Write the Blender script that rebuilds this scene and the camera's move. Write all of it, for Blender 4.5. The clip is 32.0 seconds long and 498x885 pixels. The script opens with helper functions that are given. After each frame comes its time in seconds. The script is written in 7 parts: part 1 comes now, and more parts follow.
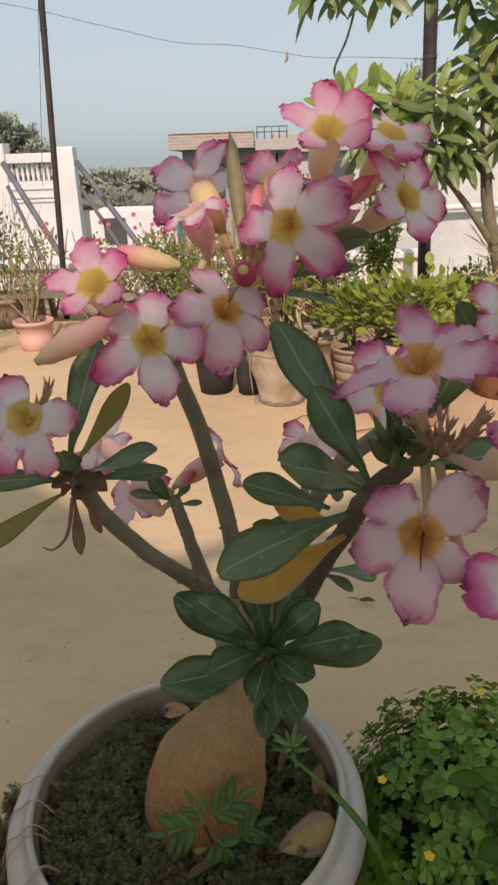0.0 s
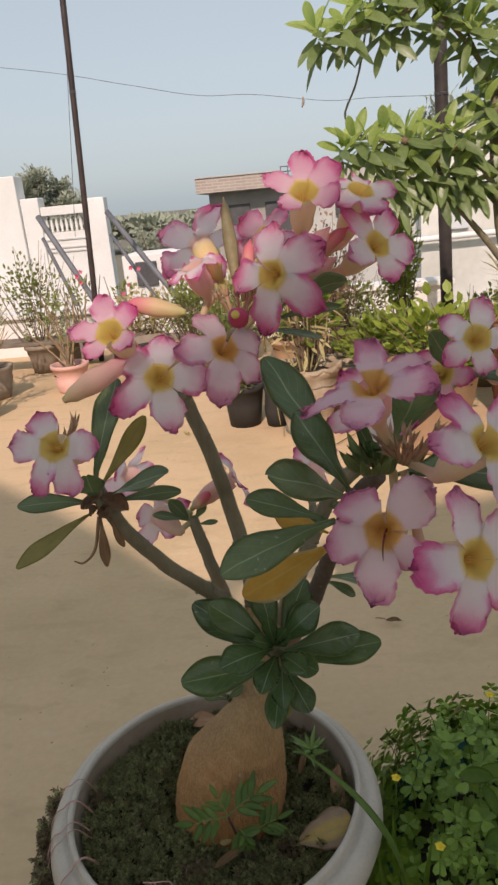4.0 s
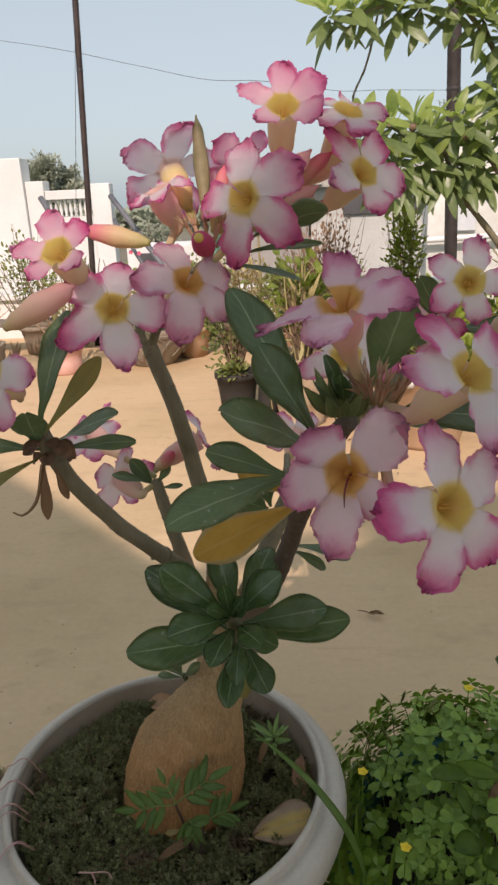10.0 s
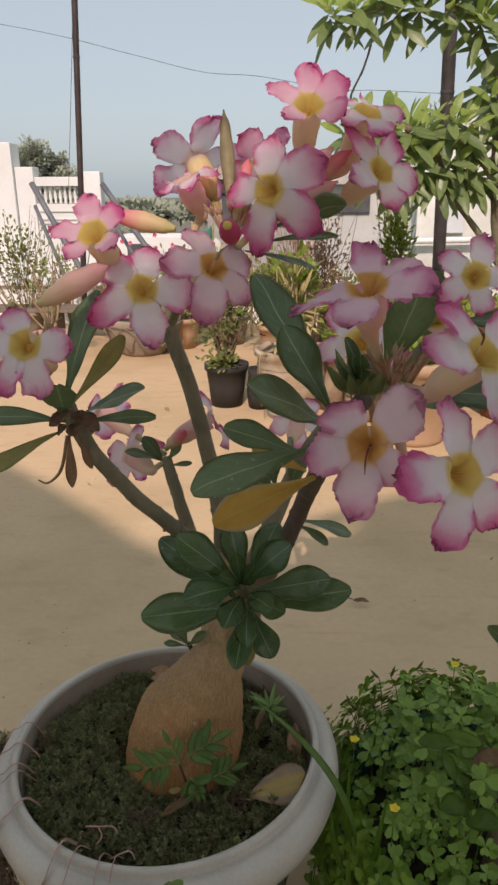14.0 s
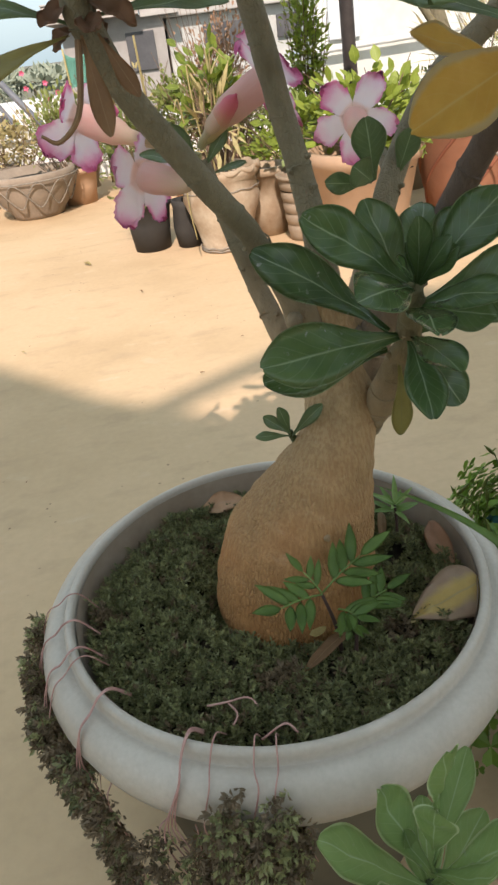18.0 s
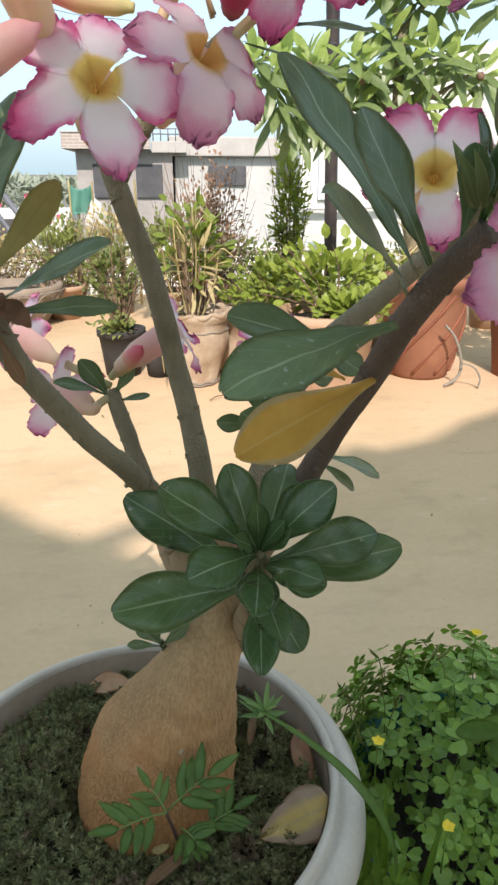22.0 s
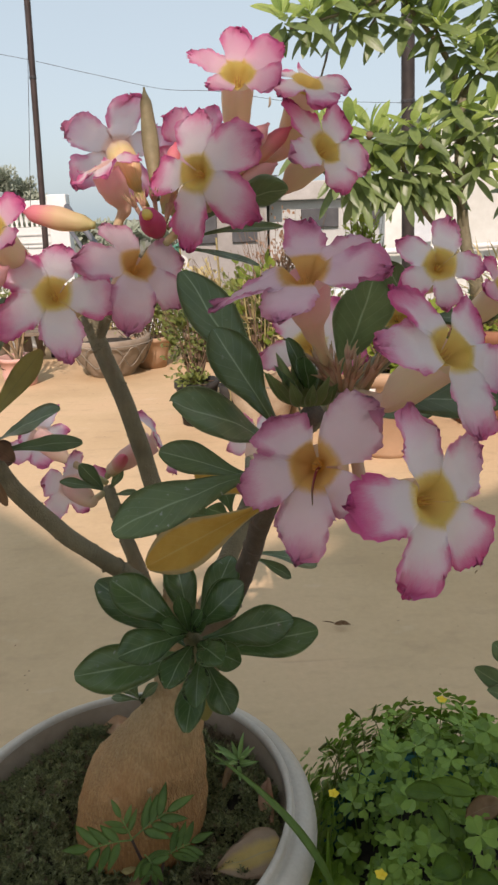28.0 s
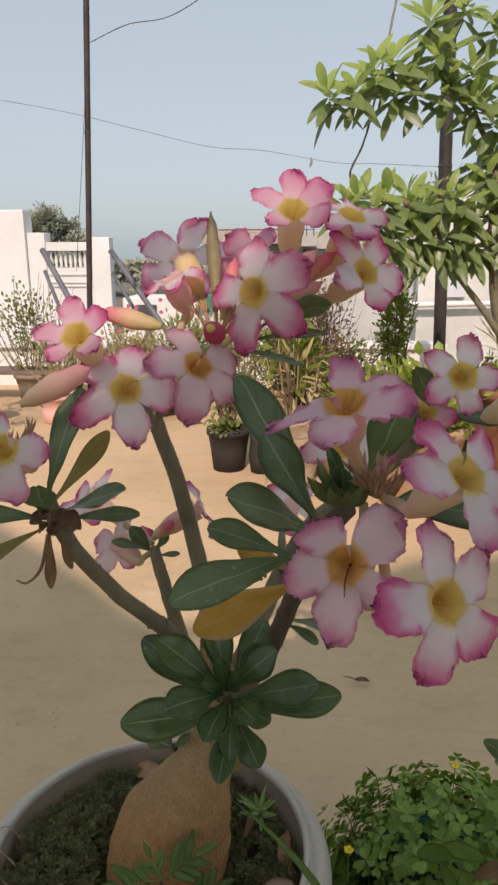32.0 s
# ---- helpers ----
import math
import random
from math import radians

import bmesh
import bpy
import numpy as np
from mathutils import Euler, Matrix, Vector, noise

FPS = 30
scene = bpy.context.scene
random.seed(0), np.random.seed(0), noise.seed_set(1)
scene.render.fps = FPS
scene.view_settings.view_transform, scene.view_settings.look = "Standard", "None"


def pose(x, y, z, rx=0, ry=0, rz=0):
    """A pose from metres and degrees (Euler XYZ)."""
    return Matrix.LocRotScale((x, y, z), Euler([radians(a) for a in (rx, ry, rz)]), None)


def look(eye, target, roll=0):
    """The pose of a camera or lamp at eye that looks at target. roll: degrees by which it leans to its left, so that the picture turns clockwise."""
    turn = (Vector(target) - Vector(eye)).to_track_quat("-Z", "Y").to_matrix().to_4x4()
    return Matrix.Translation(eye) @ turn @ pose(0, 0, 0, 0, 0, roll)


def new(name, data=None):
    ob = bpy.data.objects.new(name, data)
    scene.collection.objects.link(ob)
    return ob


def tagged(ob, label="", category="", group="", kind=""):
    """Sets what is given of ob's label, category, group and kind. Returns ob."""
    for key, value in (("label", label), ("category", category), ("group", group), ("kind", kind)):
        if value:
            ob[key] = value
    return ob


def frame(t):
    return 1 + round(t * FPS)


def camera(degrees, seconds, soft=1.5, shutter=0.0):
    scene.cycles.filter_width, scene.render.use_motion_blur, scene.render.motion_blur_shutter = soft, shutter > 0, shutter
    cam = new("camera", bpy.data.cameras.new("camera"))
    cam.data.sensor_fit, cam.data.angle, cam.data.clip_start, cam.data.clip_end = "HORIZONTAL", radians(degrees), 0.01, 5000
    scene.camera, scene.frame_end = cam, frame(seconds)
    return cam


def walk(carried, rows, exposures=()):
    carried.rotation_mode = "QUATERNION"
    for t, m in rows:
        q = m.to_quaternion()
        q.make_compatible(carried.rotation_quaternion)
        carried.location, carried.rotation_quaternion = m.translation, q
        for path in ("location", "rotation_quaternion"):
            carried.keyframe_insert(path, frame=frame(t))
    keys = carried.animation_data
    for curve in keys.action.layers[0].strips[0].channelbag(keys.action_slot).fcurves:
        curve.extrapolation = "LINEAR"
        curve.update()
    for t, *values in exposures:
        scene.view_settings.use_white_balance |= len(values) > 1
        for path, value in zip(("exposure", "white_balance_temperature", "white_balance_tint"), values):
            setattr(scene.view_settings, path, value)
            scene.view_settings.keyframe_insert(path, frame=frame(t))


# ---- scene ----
cam = camera(40.0, 32.0, soft=2.6)
PATH = [
    (0, (0.006, 0.007, 1.003), (-0.041, 1.857, 0.245), -2.0),
    (0.5, (0.016, -0.011, 1.02), (-0.04, 1.854, 0.3), -3.1),
    (1, (0.03, -0.016, 1.018), (-0.05, 1.854, 0.312), -4.8),
    (1.5, (0.038, -0.015, 1.019), (-0.062, 1.856, 0.32), -5.0),
    (2, (0.012, -0.023, 1.012), (-0.107, 1.847, 0.312), -4.2),
    (2.5, (0.011, -0.035, 1.019), (-0.107, 1.842, 0.338), -4.0),
    (4.5, (0.057, -0.076, 1.02), (-0.098, 1.806, 0.361), -5.8),
    (5, (0.065, -0.065, 0.998), (-0.088, 1.801, 0.294), -6.1),
    (5.5, (0.058, -0.059, 0.993), (-0.107, 1.803, 0.282), -5.2),
    (6, (0.051, -0.059, 0.993), (-0.09, 1.805, 0.284), -3.9),
    (6.5, (0.049, -0.035, 0.993), (-0.04, 1.831, 0.278), -2.6),
    (7, (0.05, -0.029, 0.989), (-0.014, 1.823, 0.236), -2.3),
    (7.5, (0.057, -0.165, 1.02), (0.047, 1.712, 0.33), -1.1),
    (8, (0.093, -0.171, 1.006), (0.04, 1.709, 0.325), -1.4),
    (8.5, (0.097, -0.072, 0.968), (0.046, 1.812, 0.3), -0.7),
    (9, (0.082, -0.023, 0.948), (-0.031, 1.831, 0.208), -1.9),
    (9.5, (0.084, -0.002, 0.932), (-0.024, 1.836, 0.152), -2.3),
    (10, (0.067, -0.023, 0.954), (-0.078, 1.858, 0.29), -2.6),
    (10.5, (0.06, -0.008, 0.941), (-0.082, 1.867, 0.259), -2.7),
    (11, (0.052, -0.002, 0.931), (-0.073, 1.864, 0.223), -2.2),
    (11.5, (0.058, -0.005, 0.951), (-0.056, 1.88, 0.293), -2.4),
    (12, (0.061, -0.03, 0.962), (-0.032, 1.866, 0.33), -2.6),
    (12.5, (0.071, -0.064, 0.982), (-0.03, 1.838, 0.373), -2.5),
    (13, (0.086, -0.067, 0.969), (-0.012, 1.83, 0.345), -2.4),
    (13.5, (0.075, -0.071, 0.961), (-0.038, 1.82, 0.322), -2.1),
    (14, (0.038, -0.066, 0.952), (-0.051, 1.813, 0.274), -0.3),
    (14.5, (-0.001, -0.05, 0.971), (-0.045, 1.845, 0.331), 1.3),
    (16.5, (0.013, 0.041, 0.896), (-0.009, 1.903, 0.166), -0.3),
    (17, (0.006, 0.065, 0.868), (-0.054, 1.921, 0.127), -0.8),
    (17.5, (-0.032, 0.143, 0.799), (-0.061, 1.905, -0.146), -3.2),
    (18, (-0.131, 0.135, 0.735), (-0.015, 1.852, -0.283), -7.9),
    (18.5, (-0.176, 0.178, 0.654), (0.132, 1.803, -0.47), -4.7),
    (19, (-0.198, 0.188, 0.616), (0.241, 1.832, -0.435), -2.3),
    (19.5, (-0.173, 0.19, 0.671), (0.236, 1.881, -0.316), -2.0),
    (20, (-0.154, 0.183, 0.673), (0.238, 1.896, -0.282), -1.9),
    (20.5, (-0.152, 0.175, 0.676), (0.218, 1.892, -0.282), -0.7),
    (21, (-0.113, 0.164, 0.72), (0.251, 1.891, -0.221), -0.4),
    (21.5, (-0.081, 0.148, 0.78), (0.255, 1.944, -0.032), 1.2),
    (22, (-0.056, 0.119, 0.83), (0.191, 1.964, 0.1), 0.2),
    (22.5, (-0.031, 0.085, 0.88), (0.084, 1.959, 0.188), 1.3),
    (23, (-0.01, 0.085, 0.883), (0.044, 1.961, 0.19), -0.3),
    (23.5, (0.021, 0.088, 0.875), (0.082, 1.956, 0.163), -1.5),
    (24, (0.054, 0.07, 0.899), (0.141, 1.951, 0.222), -0.8),
    (24.5, (0.088, 0.044, 0.938), (0.15, 1.941, 0.307), -2.1),
    (25, (0.08, 0.041, 0.929), (0.133, 1.929, 0.269), -1.1),
    (25.5, (0.071, 0.052, 0.912), (0.127, 1.927, 0.22), -0.6),
    (27.5, (0.073, 0.037, 0.913), (0.083, 1.921, 0.241), -1.6),
    (28, (0.067, 0.018, 0.927), (0.034, 1.914, 0.294), -2.3),
    (28.5, (0.066, 0.017, 0.925), (0.028, 1.912, 0.288), -2.1),
    (29, (0.056, 0.018, 0.918), (0.013, 1.905, 0.254), -2.0),
    (29.5, (0.051, -0.008, 0.936), (0.024, 1.889, 0.303), -0.3),
    (30, (0.063, -0.028, 0.965), (0.044, 1.889, 0.396), 0.5),
    (30.5, (0.068, -0.003, 0.936), (0.055, 1.896, 0.309), 0.8),
    (31, (0.06, -0.017, 0.958), (0.0, 1.898, 0.386), 0.1),
    (31.5, (0.051, -0.024, 0.966), (-0.029, 1.897, 0.413), 0.2),
    (32, (0.056, -0.041, 0.985), (-0.052, 1.887, 0.464), -0.2),
]
walk(cam, [(t, look(eye, target, roll)) for t, eye, target, roll in PATH],
     exposures=((0, 0.45, 7150, 20), (7, 0.47, 7150, 20), (10.5, 0.56, 7100, 19), (12, 0.54, 7100, 19), (13, 0.42, 7100, 20), (15, 0.42, 7100, 20), (17, 0.86, 7000, 18), (18.0, 1.08, 6800, 13), (19.2, 1.20, 6620, 13), (20.5, 1.19, 6560, 11), (22.0, 1.19, 6400, 11), (23.0, 1.0, 6550, 12),
                (24.0, 1.06, 6650, 14), (25.0, 0.66, 6850, 17), (27, 0.66, 7000, 18), (29.0, 0.66, 7050, 19), (30.0, 0.48, 7100, 20), (32.0, 0.45, 7100, 20)))

# ---- world, sun, exposure ----
SUN_SHADOW = Vector((0.10, 1.10, -1.0))          # travel of the light
world = bpy.data.worlds.new("hazy_sky")
scene.world = world
world.use_nodes = True
wn, wl = world.node_tree.nodes, world.node_tree.links
sky = wn.new("ShaderNodeTexSky")
sky.sky_type = "NISHITA"
sky.sun_disc = False
to_sun = -SUN_SHADOW.normalized()
sky.sun_elevation = math.asin(to_sun.z)
sky.sun_rotation = math.atan2(to_sun.x, to_sun.y)
sky.altitude = 200
sky.air_density, sky.dust_density, sky.ozone_density = 1.0, 3.0, 1.0
hs = wn.new("ShaderNodeHueSaturation")
hs.inputs["Saturation"].default_value = 0.75
wl.new(sky.outputs[0], hs.inputs["Color"])
haze = wn.new("ShaderNodeMix")
haze.data_type = "RGBA"
haze.inputs[0].default_value = 0.76
haze.inputs[7].default_value = (2.28, 3.02, 3.40, 1)
wl.new(hs.outputs[0], haze.inputs[6])
wl.new(haze.outputs[2], wn["Background"].inputs[0])
wn["Background"].inputs[1].default_value = 0.14
sun = new("sun", bpy.data.lights.new("sun", "SUN"))
sun.data.energy, sun.data.angle, sun.data.color = 2.6, radians(0.55), (1.0, 0.885, 0.825)
sun.matrix_world = look((0, 0, 0), SUN_SHADOW)

# ---- materials ----
def mat(name, base, rough=0.6, metal=0.0, spec=0.5):
    m = bpy.data.materials.new(name)
    m.use_nodes = True
    n, l = m.node_tree.nodes, m.node_tree.links
    b = n["Principled BSDF"]
    b.inputs["Base Color"].default_value = (*base, 1)
    b.inputs["Roughness"].default_value = rough
    b.inputs["Metallic"].default_value = metal
    b.inputs["Specular IOR Level"].default_value = spec
    return m, n, l, b


def math_node(n, l, op, a, b=None, clamp=False):
    q = n.new("ShaderNodeMath")
    q.operation, q.use_clamp = op, clamp
    for k, v in enumerate((a, b)):
        if v is None:
            continue
        if isinstance(v, (int, float)):
            q.inputs[k].default_value = v
        else:
            l.new(v, q.inputs[k])
    return q.outputs[0]


def noise_node(n, l, scale, detail=4.0, coord=None, rough=0.55, stretch=None):
    q = n.new("ShaderNodeTexNoise")
    q.inputs["Scale"].default_value, q.inputs["Detail"].default_value, q.inputs["Roughness"].default_value = scale, detail, rough
    if coord is None:
        coord = n.new("ShaderNodeTexCoord").outputs["Object"]
    if stretch:
        mp = n.new("ShaderNodeMapping")
        mp.inputs["Scale"].default_value = stretch
        l.new(coord, mp.inputs[0])
        coord = mp.outputs[0]
    l.new(coord, q.inputs["Vector"])
    return q.outputs["Fac"]


def ramp(n, l, fac, stops):
    q = n.new("ShaderNodeValToRGB")
    while len(q.color_ramp.elements) < len(stops):
        q.color_ramp.elements.new(0.5)
    for e, (p, c) in zip(q.color_ramp.elements, stops):
        e.position, e.color = p, (*c, 1)
    l.new(fac, q.inputs[0])
    return q.outputs[0]


def mixc(n, l, fac, a, b, mode="MIX"):
    q = n.new("ShaderNodeMix")
    q.data_type, q.blend_type = "RGBA", mode
    for k, v in ((0, fac), (6, a), (7, b)):
        if isinstance(v, (int, float)):
            q.inputs[k].default_value = v
        elif isinstance(v, tuple):
            q.inputs[k].default_value = (*v, 1)
        else:
            l.new(v, q.inputs[k])
    return q.outputs[2]


def bump(n, l, b, height, strength=0.3, dist=0.005):
    q = n.new("ShaderNodeBump")
    q.inputs["Strength"].default_value, q.inputs["Distance"].default_value = strength, dist
    l.new(height, q.inputs["Height"])
    l.new(q.outputs[0], b.inputs["Normal"])


def rough_surface(name, dark, light, rough=0.85, scale=8.0, fine=90.0, relief=0.3, dist=0.004, spec=0.3, third=None):
    """Two-scale mottled surface with fine relief."""
    m, n, l, b = mat(name, light, rough, spec=spec)
    big, small = noise_node(n, l, scale, 5), noise_node(n, l, fine, 4)
    c = ramp(n, l, big, [(0.3, dark), (0.7, light)])
    c = mixc(n, l, math_node(n, l, "MULTIPLY", small, 0.45), c, third or tuple(v * 0.6 for v in dark))
    l.new(c, b.inputs["Base Color"])
    bump(n, l, b, math_node(n, l, "ADD", math_node(n, l, "MULTIPLY", big, 1.0), math_node(n, l, "MULTIPLY", small, 0.35)), relief, dist)
    return m


def leaf_mat(name, dark, light, vein, rough=0.38, trans=0.12, vary=0.25, veins=9.0, spots=0.0, margin=None, margin_from=0.44, zone_from=0.5, coat=0.0):
    """Leaf blade: pale midrib and side veins from the blade's own u, v; each leaf differs a little."""
    m, n, l, b = mat(name, light, rough, spec=0.5)
    b.inputs["Coat Weight"].default_value, b.inputs["Coat Roughness"].default_value = coat, 0.16
    uv = n.new("ShaderNodeUVMap").outputs[0]
    sep = n.new("ShaderNodeSeparateXYZ")
    l.new(uv, sep.inputs[0])
    u, v = sep.outputs[0], sep.outputs[1]
    side = math_node(n, l, "ABSOLUTE", math_node(n, l, "SUBTRACT", u, 0.5))
    mid = math_node(n, l, "SUBTRACT", 1.0, math_node(n, l, "MULTIPLY", side, 36.0), True)
    wave = math_node(n, l, "SINE", math_node(n, l, "MULTIPLY", math_node(n, l, "SUBTRACT", v, math_node(n, l, "MULTIPLY", side, 0.55)), veins * 6.283))
    line = math_node(n, l, "MULTIPLY", math_node(n, l, "SUBTRACT", wave, 0.91, True), 5.0, True)
    rnd = n.new("ShaderNodeObjectInfo").outputs["Random"]
    isl = n.new("ShaderNodeNewGeometry").outputs["Random Per Island"]
    mot = noise_node(n, l, 60.0, 4)
    f = math_node(n, l, "ADD", math_node(n, l, "MULTIPLY", mot, 0.6), math_node(n, l, "MULTIPLY", math_node(n, l, "ADD", rnd, isl), vary))
    c = ramp(n, l, f, [(0.25, dark), (0.8, light)])
    c = mixc(n, l, math_node(n, l, "MULTIPLY", line, 0.34), c, vein)
    c = mixc(n, l, math_node(n, l, "MULTIPLY", mid, 0.85), c, vein)
    if margin:
        c = mixc(n, l, ramp(n, l, math_node(n, l, "ADD", side, math_node(n, l, "MULTIPLY", math_node(n, l, "SUBTRACT", mot, 0.5), (0.49 - margin_from))), [(margin_from, (0, 0, 0)), (margin_from * 0.5 + 0.245, (1, 1, 1))]), c, margin)
    if spots:
        sp = ramp(n, l, noise_node(n, l, 230.0, 2), [(0.66, (0, 0, 0)), (0.72, (1, 1, 1))])
        zone = ramp(n, l, noise_node(n, l, 26.0, 2), [(zone_from, (0, 0, 0)), (zone_from + 0.12, (1, 1, 1))])
        c = mixc(n, l, math_node(n, l, "MULTIPLY", math_node(n, l, "MULTIPLY", sp, zone), spots), c, (0.42, 0.45, 0.38))
    l.new(c, b.inputs["Base Color"])
    bump(n, l, b, math_node(n, l, "SUBTRACT", mot, math_node(n, l, "MULTIPLY", math_node(n, l, "ADD", mid, line), 0.6)), 0.25, 0.0012)
    if trans:
        tr = n.new("ShaderNodeBsdfTranslucent")
        l.new(c, tr.inputs[0])
        mx = n.new("ShaderNodeMixShader")
        mx.inputs[0].default_value = trans
        l.new(b.outputs[0], mx.inputs[1])
        l.new(tr.outputs[0], mx.inputs[2])
        l.new(mx.outputs[0], n["Material Output"].inputs[0])
    return m


def petal_mat(name, white, blush, rim, core, begin=0.46, full=0.95):
    """Petal: white heart, rosy veins, deep pink margin and yellow foot, from the petal's own u, v."""
    m, n, l, b = mat(name, white, 0.55, spec=0.25)
    uv = n.new("ShaderNodeUVMap").outputs[0]
    sep = n.new("ShaderNodeSeparateXYZ")
    l.new(uv, sep.inputs[0])
    u, v = sep.outputs[0], sep.outputs[1]
    rnd = n.new("ShaderNodeObjectInfo").outputs["Random"]
    ns = noise_node(n, l, 130.0, 5)
    blot = noise_node(n, l, 38.0, 2)
    ray = noise_node(n, l, 14.0, 3, uv, stretch=(9.0, 0.8, 1.0))
    side = math_node(n, l, "MULTIPLY", math_node(n, l, "ABSOLUTE", math_node(n, l, "SUBTRACT", u, 0.5)), 2.0)
    far = math_node(n, l, "MULTIPLY", math_node(n, l, "SUBTRACT", v, 0.20, True), 4.0, True)
    side = math_node(n, l, "MULTIPLY", math_node(n, l, "MULTIPLY", side, 0.97), far)
    edge = math_node(n, l, "MAXIMUM", side, v)
    for q, amount in ((ns, 0.12), (ray, 0.26), (rnd, 0.20), (blot, 0.22)):
        edge = math_node(n, l, "ADD", edge, math_node(n, l, "MULTIPLY", math_node(n, l, "SUBTRACT", q, 0.5), amount))
    wide = ramp(n, l, edge, [(begin, (0, 0, 0)), (full, (1, 1, 1))])
    thin = ramp(n, l, edge, [(0.70, (0, 0, 0)), (1.0, (1, 1, 1))])
    foot = ramp(n, l, math_node(n, l, "ADD", v, math_node(n, l, "MULTIPLY", math_node(n, l, "SUBTRACT", ray, 0.5), 0.20)), [(0.205, (1, 1, 1)), (0.275, (0, 0, 0))])
    deep = ramp(n, l, v, [(0.02, (1, 1, 1)), (0.17, (0, 0, 0))])
    c = mixc(n, l, math_node(n, l, "MULTIPLY", ray, 0.12), white, blush)
    c = mixc(n, l, math_node(n, l, "MULTIPLY", wide, 0.80), c, blush)
    c = mixc(n, l, math_node(n, l, "MULTIPLY", thin, 0.92), c, rim)
    c = mixc(n, l, math_node(n, l, "MULTIPLY", foot, 0.93), c, core)
    c = mixc(n, l, math_node(n, l, "MULTIPLY", deep, 0.30), c, (core[0] * 0.86, core[1] * 0.62, core[2] * 0.45))
    l.new(c, b.inputs["Base Color"])
    bump(n, l, b, math_node(n, l, "ADD", math_node(n, l, "MULTIPLY", ray, 1.0), math_node(n, l, "MULTIPLY", ns, 0.25)), 0.50, 0.0024)
    tr = n.new("ShaderNodeBsdfTranslucent")
    l.new(c, tr.inputs[0])
    mx = n.new("ShaderNodeMixShader")
    mx.inputs[0].default_value = 0.54
    l.new(b.outputs[0], mx.inputs[1])
    l.new(tr.outputs[0], mx.inputs[2])
    l.new(mx.outputs[0], n["Material Output"].inputs[0])
    return m


def tube_mat(name, stops, rough=0.5, streak=0.35, thin=0.40):
    """Colour that runs along the part's own length (v)."""
    m, n, l, b = mat(name, stops[0][1], rough, spec=0.3)
    uv = n.new("ShaderNodeUVMap").outputs[0]
    sep = n.new("ShaderNodeSeparateXYZ")
    l.new(uv, sep.inputs[0])
    ns = noise_node(n, l, 10.0, 3, uv, stretch=(4.0, 0.6, 1.0))
    f = math_node(n, l, "ADD", sep.outputs[1], math_node(n, l, "MULTIPLY", math_node(n, l, "SUBTRACT", ns, 0.5), streak))
    c = ramp(n, l, f, stops)
    l.new(c, b.inputs["Base Color"])
    bump(n, l, b, ns, 0.2, 0.001)
    tr = n.new("ShaderNodeBsdfTranslucent")
    l.new(c, tr.inputs[0])
    mx = n.new("ShaderNodeMixShader")
    mx.inputs[0].default_value = thin
    l.new(b.outputs[0], mx.inputs[1])
    l.new(tr.outputs[0], mx.inputs[2])
    l.new(mx.outputs[0], n["Material Output"].inputs[0])
    return m


